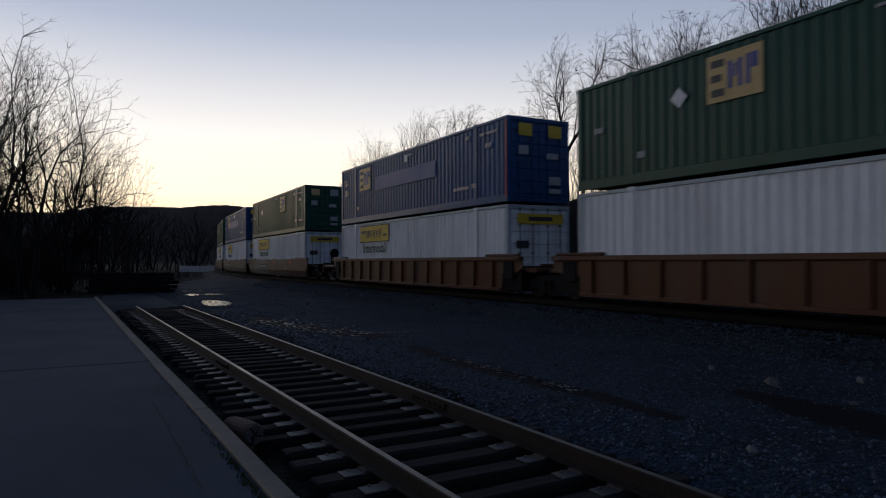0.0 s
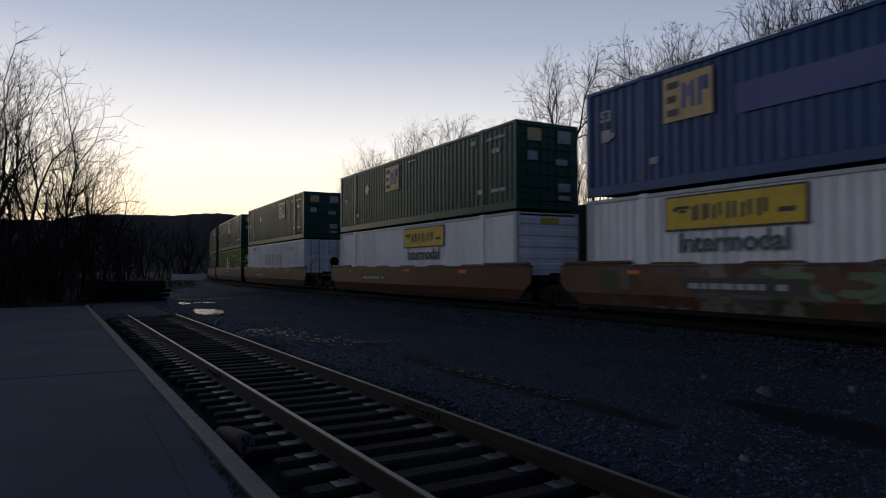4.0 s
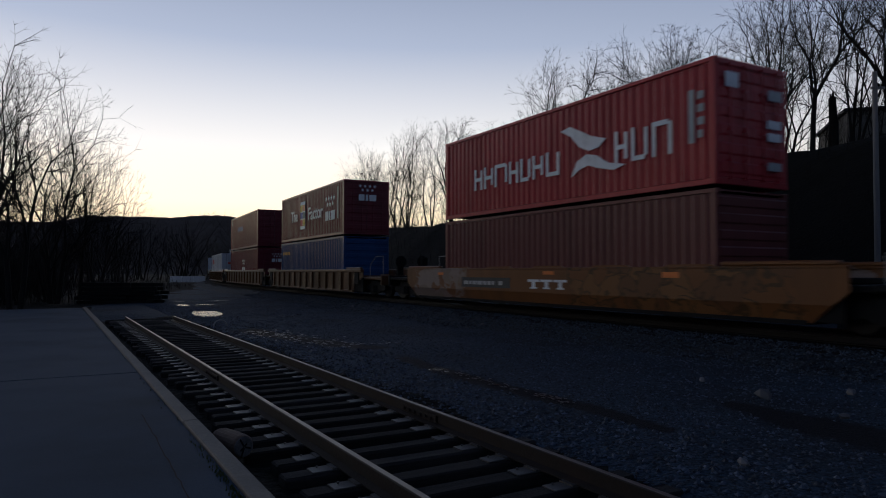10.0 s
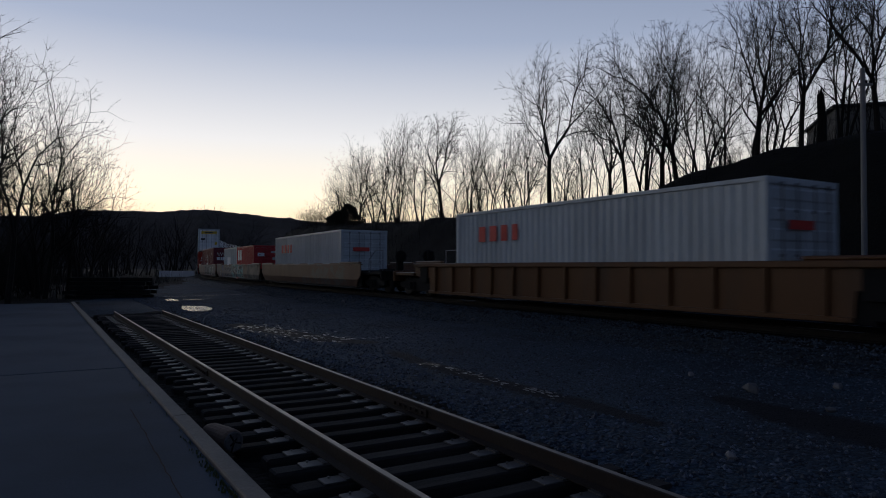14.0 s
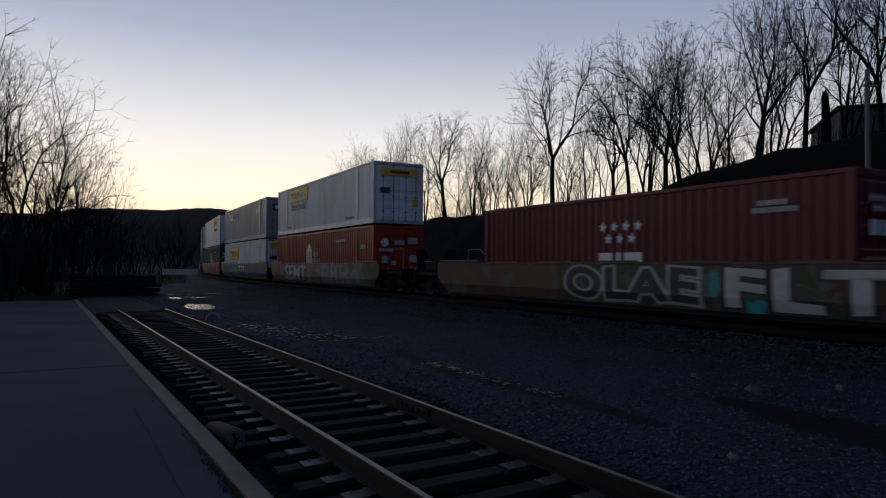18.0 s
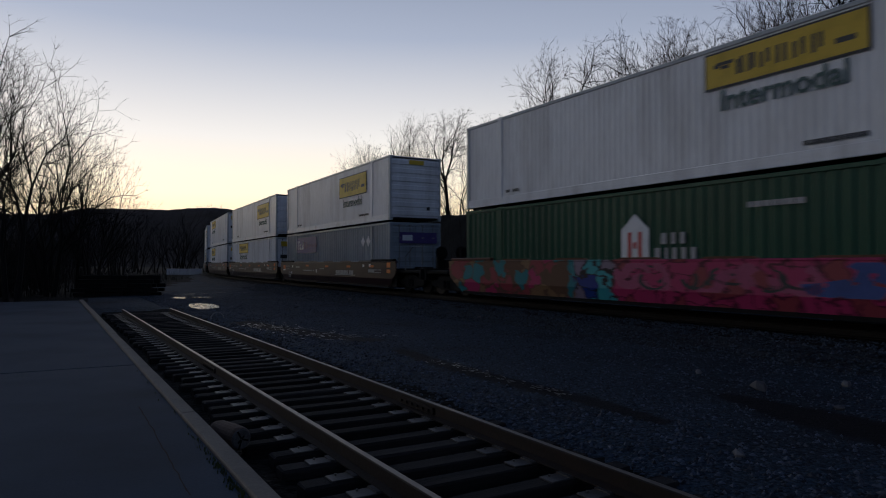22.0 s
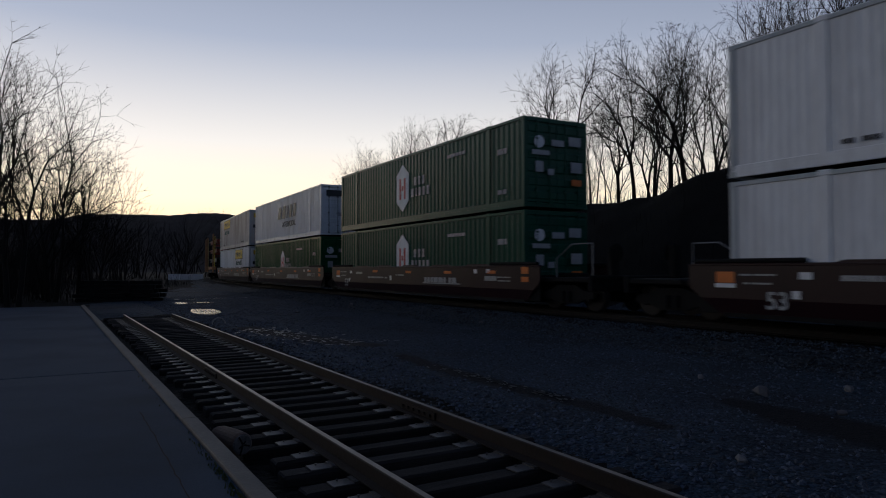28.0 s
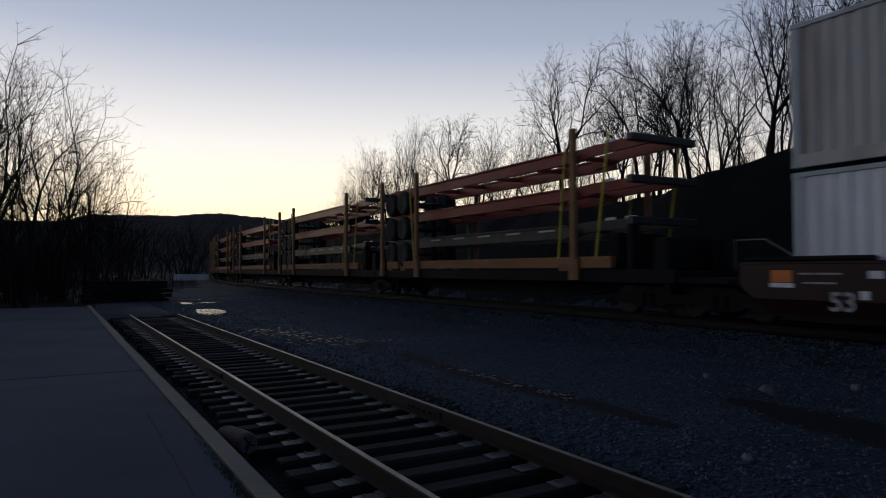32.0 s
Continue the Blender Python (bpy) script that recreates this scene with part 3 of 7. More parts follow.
def text_mesh(body, size):
    """Lettering as a mesh, in the x-z plane, facing -y."""
    cu = bpy.data.curves.new("lettering", "FONT")
    cu.body, cu.size, cu.extrude, cu.align_x, cu.offset = body, size, 0.004, "CENTER", size * 0.018
    ob = new("lettering", cu)
    dg = bpy.context.evaluated_depsgraph_get()
    me = bpy.data.meshes.new_from_object(ob.evaluated_get(dg))
    bpy.data.objects.remove(ob)
    me.transform(Matrix.Rotation(radians(90), 4, "X"))
    return me


P = {
    "green": paint("green_paint", (0.003, 0.064, 0.042)), "leaf": paint("leaf_green_paint", (0.03, 0.13, 0.012)), "olive": paint("faded_green_paint", (0.040, 0.061, 0.036)),
    "hub": paint("deep_green_paint", (0.003, 0.066, 0.038)), "grass": paint("mid_green_paint", (0.003, 0.074, 0.026)),
    "blue": paint("navy_paint", (0.006, 0.060, 0.185)), "purple": paint("violet_blue_paint", (0.043, 0.036, 0.115)), "white": paint("white_paint", (0.76, 0.78, 0.80), 0.4, (0.33, 0.31, 0.29), 0.4),
    "dirty": paint("grimy_white_paint", (0.50, 0.485, 0.47), 0.5, (0.20, 0.145, 0.11), 0.75), "red": paint("red_paint", (0.38, 0.026, 0.034)), "maroon": paint("maroon_paint", (0.13, 0.016, 0.026)),
    "brown": paint("brown_red_paint", (0.144, 0.043, 0.040)), "orange": paint("orange_red_paint", (0.31, 0.03, 0.014)), "grey": paint("grey_paint", (0.25, 0.295, 0.33)),
    "ltgrey": paint("light_grey_paint", (0.42, 0.46, 0.48)), "navy": paint("dark_blue_paint", (0.005, 0.046, 0.15)),
}
P_CAR = {"ochre": paint("ochre_car_paint", (0.155, 0.057, 0.016), 0.4, (0.10, 0.06, 0.04), 0.7), "brown": paint("brown_car_paint", (0.090, 0.034, 0.016), 0.4, (0.08, 0.05, 0.04), 0.7),
         "tan": paint("tan_car_paint", (0.095, 0.044, 0.022), 0.4, (0.12, 0.08, 0.06), 0.7), "wine": paint("dark_red_car_paint", (0.019, 0.0055, 0.009), 0.42, (0.013, 0.006, 0.008), 0.6),
         "amber": paint("rusty_amber_car_paint", (0.085, 0.036, 0.013), 0.5, (0.05, 0.03, 0.02), 0.7)}
M_DARK = mat("grimy_black_steel", (0.006, 0.006, 0.006), 0.8, 0.0, 0.4, 2.0, 20.0, 0.2, spec=0.2)
M_STEEL = mat("worn_steel", (0.016, 0.013, 0.012), 0.65, 0.4, 0.3, 3.0, 20.0, 0.2)
M_GALV = mat("galvanised_rod", (0.22, 0.225, 0.23), 0.5, 0.4, 0.2, 3.0, 20.0, 0.1)
M_YEL = mat("yellow_sign", (0.62, 0.42, 0.02), 0.5, 0, 0.1, 2.0, 20.0, 0.0)
M_CREAM = mat("cream_sign", (0.55, 0.40, 0.17), 0.5, 0, 0.1, 2.0, 20.0, 0.0)
M_WHT = mat("white_lettering", (0.72, 0.73, 0.74), 0.5, 0, 0.12, 3.0, 20.0, 0.0)
M_FADE = mat("faded_lettering", (0.36, 0.37, 0.38), 0.5, 0, 0.15, 3.0, 20.0, 0.0)
M_INK = mat("black_lettering", (0.02, 0.025, 0.03), 0.5, 0, 0.1, 3.0, 20.0, 0.0)
M_TEAL = mat("dark_green_lettering", (0.03, 0.09, 0.085), 0.5, 0, 0.1, 3.0, 20.0, 0.0)
M_BLU = mat("blue_lettering", (0.03, 0.05, 0.30), 0.5, 0, 0.1, 3.0, 20.0, 0.0)
M_PUR = mat("purple_sign", (0.05, 0.03, 0.17), 0.5, 0, 0.1, 3.0, 20.0, 0.0)
M_DIMORA = mat("dull_orange_lettering", (0.11, 0.04, 0.10), 0.5, 0, 0.1, 3.0, 20.0, 0.0)
M_ORA = mat("orange_mark", (0.65, 0.16, 0.02), 0.45, 0, 0.1, 3.0, 20.0, 0.0)
M_RED = mat("red_lettering", (0.50, 0.04, 0.03), 0.5, 0, 0.1, 3.0, 20.0, 0.0)
RUNNERS = []  # (thing, place in the train, half wheelbase, height above the rail)
WELL_FLOOR = 0.30
M_BAND = mat("paler_blue_patch", (0.045, 0.075, 0.25), 0.5, 0, 0.15, 0.9, 9.0, 0.0, (0.02, 0.06, 0.23), 0.6)
TRAIN_V = 15.72


def logo_panel(c, x, z, w, h, material, label, fill=None, y=-WH - 0.006, name="logo_panel"):
    p = part(name, flat(-w / 2, w / 2, -h / 2, h / 2), material, c, label, (x, y, z))
    if fill:
        x0 = -w / 2 + 0.12 * w
        for wd in fill:
            if wd > 0:
                part("logo_bar", Build().box(x0, x0 + wd * w, -0.011, -0.006, -h * 0.22, h * 0.24), M_INK, p)
            x0 += abs(wd) * w + 0.02 * w
    return p


def emp_logo(c, x, z, size=1.42, end=False):
    """A cream sign with one black and two blue shapes in it."""
    p = part("logo_panel", flat(-size / 2, size / 2, -size * 0.38, size * 0.38), M_CREAM if not end else M_YEL, c, "cream sign with black and blue shapes")
    a, h = size, size * 0.29
    for mm, boxes in ((M_INK, ((-0.42, -0.17, 0.6, 1), (-0.42, -0.22, -0.2, 0.2), (-0.42, -0.17, -1, -0.6))),
                      (M_BLU, ((-0.10, -0.03, -0.7, 0.8), (0.0, 0.05, -0.1, 0.6), (0.08, 0.15, -0.7, 0.8))),
                      (M_BLU, ((0.22, 0.29, -0.7, 0.9), (0.31, 0.42, 0.1, 0.9)))):
        b = Build()
        for x0, x1, z0, z1 in boxes:
            b.box(x0 * a, x1 * a, -0.012, -0.006, z0 * h, z1 * h)
        part("logo_shape", b, mm, p)
    if end:
        p.matrix_basis = Matrix.Translation((c["half"] + 0.062, x, z)) @ Matrix.Rotation(radians(90), 4, "Z")
    else:
        p.location = (x, -WH - 0.006, z)
    return p


def side_bars(c, x, z, w, h, material=None, rows=1, label="lettering worn to bars"):
    q = random.Random(int(abs(x) * 100 + z * 10))
    rr = []
    for _ in range(rows):
        row, tot = [], 0
        while tot < 0.9:
            k = q.uniform(0.05, 0.13)
            row.append(k if q.random() > 0.15 else -k * 0.5)
            tot += k + 0.02
        rr.append(row)
    b = Build()
    for r, row in enumerate(rr):
        xx = -w / 2
        for k in row:
            if k > 0:
                b.box(xx, min(w / 2, xx + k * w), -0.004, 0.004, h / 2 - (r + 1) * h / rows, h / 2 - (r + 0.25) * h / rows)
            xx += abs(k) * w + 0.02 * w
    return part("lettering", b, material or M_WHT, c, "", (x, -WH - 0.006, z))


def end_marks(c, items):
    """Plates and marks on the leading end: (y, z, width, height, material)."""
    for k, (y, z, w, h, m) in enumerate(items):
        part("marking", flat(-w / 2, w / 2, -h / 2, h / 2), m, c, "", Matrix.Translation((c["half"] + 0.075 + 0.004 * k, y, z)) @ Matrix.Rotation(radians(90), 4, "Z"))


def container(label, L, kind, color, u, z, front="door", H=2.896, edge=None):
    """One shipping container with its frame, walls, doors and fittings; it rides u metres along the train."""
    parts = cached((L, H, kind), lambda: container_parts(L, H, kind))
    m = P[color]
    fr = P[edge] if edge else m
    c = thing("shipping_container", label, "container", "containers on the train")
    c["half"] = L / 2
    hl = L / 2
    for nm in ("side_wall", "far_side_wall", "roof", "floor_panel"):
        part(nm, parts[nm], m if nm != "floor_panel" else M_DARK, c)
    for sy in (-1, 1):
        part("top_rail", parts["top_rail"], fr, c, "", (0, sy * (WH - 0.05), H))
        part("bottom_rail", parts["bottom_rail"], m, c, "", (0, sy * (WH - 0.03), 0))
        for sx in (-1, 1):
            part("corner_post", parts["corner_post"], fr, c, "", (sx * (hl - 0.09), sy * (WH - 0.09), 0))
            for zz in (0, H - 0.118):
                part("corner_casting", parts["corner_casting"], fr, c, "", (sx * (hl - 0.085), sy * (WH - 0.075), zz))
    if L > 13:
        for sx in (-1, 1):
            part("lifting_post", parts["lifting_post"], m, c, "", (sx * 6.0, -WH + 0.006, 0))
    for sx in (-1, 1):
        turn = Matrix.Translation((sx * (hl - 0.03), 0, 0)) @ Matrix.Rotation(0 if sx > 0 else math.pi, 4, "Z")
        if (front == "door") == (sx > 0):
            part("header", parts["header"], fr, c, "", turn)
            part("sill", parts["sill"], fr, c, "", turn)
            for sy in (-1, 1):
                dm = turn @ (Matrix.Identity(4) if sy > 0 else Matrix.Diagonal((1, -1, 1, 1)))
                leaf = part("door", parts["door"], m, c, "", turn @ Matrix.Translation((0, 0 if sy > 0 else -WH + 0.128, 0)))
                for k, yy in enumerate((0.33, 0.86)):
                    part("lock_rod", parts["lock_rod"], M_GALV if color in ("white", "dirty", "grey", "ltgrey") else m, leaf, "", (0, yy, 0))
        else:
            part("front_wall", parts["front_wall"], m, c, "", turn)
    RUNNERS.append((c, u, 8.0 if L > 13 else 6.0, z))
    return c


TEXTS = {}


def lettering(c, body, size, x, z, material):
    me = TEXTS.get((body, size)) or TEXTS.setdefault((body, size), text_mesh(body, size))
    return part("lettering", me, material, c, "", (x, -WH - 0.008, z))


LOW, HIGH = WELL_FLOOR - 0.075, WELL_FLOOR + 2.896 + 0.02
D53, D40, D20 = 16.154, 12.192, 6.058


def hunt(u, z, color="white", logo_x=-5.2, big=False, front="door", logo=True):
    """White domestic container with a yellow sign over a green word."""
    grime = "grimy rust-stained white" if color == "dirty" else "white"
    c = container(grime + " ribbed steel container with a yellow side sign", D53, "plate" if front != "door" else "dom", color, u, z, front, edge="ltgrey")
    w, h, z0 = (3.65, 0.98, 1.98) if big else (3.5, 0.74, 2.33)
    if logo:
        logo_panel(c, logo_x, z0, w + 0.09, h + 0.09, M_INK, "thin dark rim of the sign")
        p = logo_panel(c, logo_x, z0, w, h, M_YEL, "yellow sign with dark shapes", y=-WH - 0.014)
        sh = Build().box(-0.44 * w, -0.40 * w, -0.011, -0.006, 0.06 * h, 0.18 * h).box(-0.42 * w, -0.30 * w, -0.011, -0.006, 0.12 * h, 0.22 * h).box(-0.39 * w, -0.33 * w, -0.011, -0.006, 0.0, 0.1 * h)
        x = -0.28 * w
        for k, wd in enumerate((0.055, 0.055, 0.08, 0.08, 0.085, 0.075)):
            lo, hi, st = -0.26 * h, 0.24 * h, 0.022 * w
            sh.box(x, x + st, -0.011, -0.006, lo, hi if k % 2 else hi - 0.06 * h)
            sh.box(x + wd * w * 0.55, x + wd * w * 0.55 + st, -0.011, -0.006, lo + 0.05 * h * (k % 3), hi)
            x += (wd + 0.025) * w
        sh.box(0.33 * w, 0.44 * w, -0.011, -0.006, -0.2 * h, -0.06 * h)
        part("logo_shape", sh, M_INK, p)
        lettering(c, "Intermodal", 0.58 if big else 0.64, logo_x, 0.96 if big else 1.42, M_TEAL)
    side_bars(c, 5.1, 0.42, 1.3, 0.12, M_INK)
    side_bars(c, -5.2, 0.42, 1.0, 0.12, M_INK)
    if front == "door":
        end_marks(c, [(0.0, 2.42, 1.9, 0.34, M_YEL), (0.0, 2.42, 1.0, 0.14, M_INK), (-0.75, 1.55, 0.5, 0.25, M_INK), (0.85, 1.0, 0.3, 0.35, M_YEL)])
    else:
        end_marks(c, [(0, 2.62, 0.75, 0.2, M_YEL), (0.6, 0.55, 0.15, 0.15, M_INK)])
    return c


def emp(u, z, color, logo_x=-1.0, label="green", bar=False, gem=-4.4):
    c = container(label + " ribbed steel container with a cream logo sign", D53, "dom", color, u, z, "door")
    if logo_x is not None:
        emp_logo(c, logo_x, 2.1)
    side_bars(c, 6.95, 2.5, 1.2, 0.13, M_FADE)
    side_bars(c, 5.45, 2.54, 0.35, 0.2, M_FADE)
    side_bars(c, 6.9, 2.08, 0.45, 0.22, M_FADE)
    side_bars(c, 5.0 if bar else 7.2, 0.72, 1.15, 0.15, M_FADE)
    side_bars(c, 5.9, 0.75, 0.3, 0.22, M_FADE)
    side_bars(c, 0.5, 2.62, 0.8, 0.09, M_FADE)
    side_bars(c, -7.15, 1.6, 0.4, 0.2, M_FADE)
    side_bars(c, -5.6, 0.74, 0.3, 0.22, M_FADE)
    dm = Build().prism([(-0.25, 0), (0, -0.25), (0.25, 0), (0, 0.25)], -0.004, 0.004)
    if not bar:
        part("placard_diamond", dm, M_WHT, c, "", (gem, -WH - 0.006, 1.9 if gem < 0 else 2.25))
    if bar:
        part("faded_band", Build().box(-3.1, 3.1, -0.003, 0.003, -0.3, 0.36), M_BAND, c, "paler patch where old lettering was painted over", (-0.2, -WH - 0.006, 1.7))
        part("marking", flat(-0.035, 0.035, 0, 2.6), M_RED, c, "red corner stripe", (8.0, -WH - 0.012, 0.15))
        part("marking", flat(-0.15, 0.15, -0.14, 0.14), M_WHT, c, "", (0.17, -WH - 0.008, 2.5))
        lettering(c, "53", 0.42, -7.3, 2.0, M_FADE)
        part("marking", flat(-0.16, 0.16, -0.16, 0.16), M_FADE, c, "", (-7.3, -WH - 0.008, 1.6))
    end_marks(c, [(-0.62, 2.45, 0.55, 0.42, M_YEL if bar else M_CREAM), (0.62, 2.45, 0.55, 0.42, M_YEL if bar else M_FADE), (-0.7, 1.75, 0.4, 0.3, M_FADE), (0.5, 1.6, 0.5, 0.2, M_FADE), (0.6, 0.75, 0.5, 0.28, M_FADE), (0.6, 0.4, 0.5, 0.15, M_FADE)])
    return c


def hub_logo(c, x, z, k=1.0):
    o = [(-0.45, -0.62), (0.45, -0.62), (0.45, 0.4), (0, 0.8), (-0.45, 0.4)]
    if k > 1.05:
        o = [(-0.45, -0.45), (0, -0.8), (0.45, -0.45), (0.45, 0.45), (0, 0.8), (-0.45, 0.45)]
    p = part("logo_panel", Build().prism([(a * k * 1.15, b * k * 1.1) for a, b in o], -0.004, 0.004), M_WHT, c, "white house-shaped sign", (x, -WH - 0.006, z))
    for x0, x1, z0, z1 in ((-0.26, -0.13, -0.42, 0.36), (0.13, 0.26, -0.42, 0.36), (-0.06, 0.06, -0.1, 0.08)):
        part("logo_bar", Build().box(x0 * k, x1 * k, -0.012, -0.006, z0 * k, z1 * k), M_RED, p, "red bar")
    part("lettering", bars([[-0.1, 0.28, 0.22, 0.24], [0.3, 0.14, 0.22, 0.22, 0.24]], 0, 0, 0.64 * k, 0.40 * k, 0.25), M_FADE, c, "", (x + 0.72 * k, -WH - 0.006, z + 0.0 * k))
    return p


def hub(u, z, color="hub", logo_x=-2.6, big=True, label="deep green"):
    c = container(label + " ribbed steel container with a white house sign", D53, "dom", color, u, z, "door")
    hub_logo(c, logo_x, 1.5, 1.15 if big else 0.9)
    side_bars(c, 4.0, 2.3, 1.6, 0.16, M_FADE)
    side_bars(c, 6.9, 1.95, 0.6, 0.25, M_FADE)
    side_bars(c, 6.9, 0.6, 0.6, 0.2, M_FADE)
    disc = Build().lathe((0, 0, 0), (1, 0, 0), [(0, 0.2), (0.006, 0.2)], 18)
    part("marking", disc, M_WHT, c, "", (D53 / 2 + 0.07, -0.75, 2.1))
    end_marks(c, [(0.0, 2.1, 0.5, 0.2, M_FADE), (0.7, 2.2, 0.5, 0.3, M_FADE), (-0.75, 1.3, 0.3, 0.35, M_FADE), (-0.3, 1.15, 0.25, 0.2, M_FADE), (0.75, 1.35, 0.45, 0.35, M_FADE), (0.75, 0.85, 0.4, 0.2, M_ORA), (-0.7, 1.75, 0.7, 0.15, M_FADE)])
    return c


def parcel(u, z, logo_x):
    """Grey container with a purple sign."""
    c = container("grey ribbed steel container with a purple sign", D53, "dom", "grey", u, z, "door")
    p = logo_panel(c, logo_x, 2.15, 3.7, 0.92, M_PUR, "purple sign with white and dark orange shapes")
    part("logo_shape", Build().box(-1.7, -1.58, -0.004, 0.004, -0.25, 0.28).box(-1.6, -1.34, -0.004, 0.004, 0.17, 0.28).box(-1.28, -1.18, -0.004, 0.004, -0.25, 0.1).box(-1.2, -0.94, -0.004, 0.004, -0.25, -0.17).box(-0.86, -0.76, -0.004, 0.004, -0.25, 0.1).box(-0.66, -0.56, -0.004, 0.004, -0.25, 0.3).box(-0.8, -0.6, -0.004, 0.004, -0.25, -0.17), M_WHT, p, "", (0, -0.008, 0))
    part("logo_shape", bars([[0.3, 0.2]], -0.5, -0.22, 0.9, 0.45, 0.1), M_DIMORA, p, "", (0, -0.008, 0))
    part("logo_shape", bars([[0.15] * 7], 0.25, -0.15, 0.7, 0.3, 0.3), M_DIMORA, p, "", (0, -0.008, 0))
    for x in (5.0, 5.66):
        part("placard_diamond", Build().prism([(-0.24, 0), (0, -0.26), (0.24, 0), (0, 0.26)], -0.004, 0.004), M_WHT, c, "", (x, -WH - 0.006, 2.1))
    end_marks(c, [(0.1, 2.2, 1.9, 0.5, M_PUR), (-0.45, 2.2, 0.5, 0.25, M_WHT)])
    return c


def iso(label, L, color, u, z, front="door", edge=None, H=2.896):
    return container(label, L, "iso", color, u, z, front, H, edge)
# ---- well cars ----
def wheelset(radius=0.42):
    """An axle with two flanged wheels, across the track."""
    b = Build().tube((0, -1.0, 0), (0, 1.0, 0), 0.085, n=10)
    for sy in (-1, 1):
        b.lathe((0, sy * 0.7525 - 0.07, 0), (0, 1, 0), [(0, radius * 0.5), (0, radius - 0.06), (0.005, radius if sy > 0 else radius), (0.135, radius), (0.14, radius - 0.07), (0.11, radius * 0.75), (0.1, radius * 0.35)], 20)
        b.lathe((0, sy * 0.685 - 0.014, 0), (0, 1, 0), [(0, radius), (0, radius + 0.026), (0.028, radius + 0.026), (0.028, radius)], 20)
    return b.mesh("wheelset", True)


def truck_frame():
    """Side frames with sloping arms, springs, and a bolster."""
    b = Build()
    for sy in (-1, 1):
        y = sy * 1.02
        b.prism([(-1.15, 0.40), (-1.15, 0.58), (-0.75, 0.62), (-0.35, 0.78), (0.35, 0.78), (0.75, 0.62), (1.15, 0.58), (1.15, 0.40), (0.8, 0.38), (0.38, 0.24), (-0.38, 0.24), (-0.8, 0.38)], y - 0.07, y + 0.07)
        for x in (-0.14, 0.14):
            b.tube((x, y + sy * 0.08, 0.3), (x, y + sy * 0.08, 0.6), 0.085, n=8)
        for x in (-0.9, 0.9):
            b.lathe((x, y - 0.06, 0.46), (0, 1, 0), [(0, 0.14), (0.14, 0.15), (0.18, 0.08)], 12)
    b.box(-0.2, 0.2, -1.0, 1.0, 0.5, 0.74, 0.03)
    return b.mesh("truck_frame")


def add_truck(car, x):
    t = part("truck", cached("truck", truck_frame), M_DARK, car, "", (x, 0, 0))
    for dx in (-0.9, 0.9):
        part("wheelset", cached("wheelset", wheelset), M_STEEL, t, "", (dx, 0, 0.446))
    return t


SILL_TOP, SILL_BOT = 1.36, 0.24


def sill_smooth(half=9.05):
    """A smooth deep side: the lower edge slopes up at both ends over the trucks, with a fold line and a top chord."""
    fold = 0.60
    b = Build().prism([(-half, 0.86), (-half, SILL_TOP - 0.02), (half, SILL_TOP - 0.02), (half, 0.86), (half - 0.12, 0.74), (half - 0.32, fold), (-half + 0.32, fold), (-half + 0.12, 0.74)], -0.02, 0.02)
    lo = [(-half + 0.32, fold), (half - 0.32, fold), (half - 0.78, SILL_BOT), (-half + 0.78, SILL_BOT)]
    vs = [(x, -0.02 + (fold - z) * 0.28, z) for x, z in lo] + [(x, 0.02 + (fold - z) * 0.28, z) for x, z in lo]
    b.add(vs, [(3, 2, 1, 0), (4, 5, 6, 7), (0, 1, 5, 4), (1, 2, 6, 5), (2, 3, 7, 6), (3, 0, 4, 7)])
    b.box(-half, half, -0.035, 0.09, SILL_TOP - 0.06, SILL_TOP, 0.015)
    return b.mesh("side_sill")


def sill_plate(half=9.05):
    b = Build().prism([(-half, 1.0), (-half, SILL_TOP - 0.1), (half, SILL_TOP - 0.1), (half, 1.0), (half - 0.3, 0.85), (half - 1.15, 0.80), (half - 1.2, SILL_BOT), (-half + 1.2, SILL_BOT), (-half + 1.15, 0.80), (-half + 0.3, 0.85)], 0.02, 0.06)
    b.box(-half + 1.2, half - 1.2, -0.06, 0.06, SILL_BOT - 0.02, SILL_BOT + 0.08, 0.01)
    return b.mesh("side_sill")


def car_end(ribbed):
    """The sloping end bulkhead and deck over a truck, at the leading end."""
    b = Build()
    b.box(8.3, 9.5, -1.2, 1.2, 0.84, 0.98, 0.03)
    b.box(8.28, 8.36, -1.25, 1.25, 0.3, 1.05, 0.02)
    b.box(9.3, 9.75, -0.35, 0.35, 0.74, 1.02, 0.04)
    b.box(8.36, 9.4, -0.2, 0.2, 1.0, 1.12, 0.02)
    return b.mesh("end_deck")


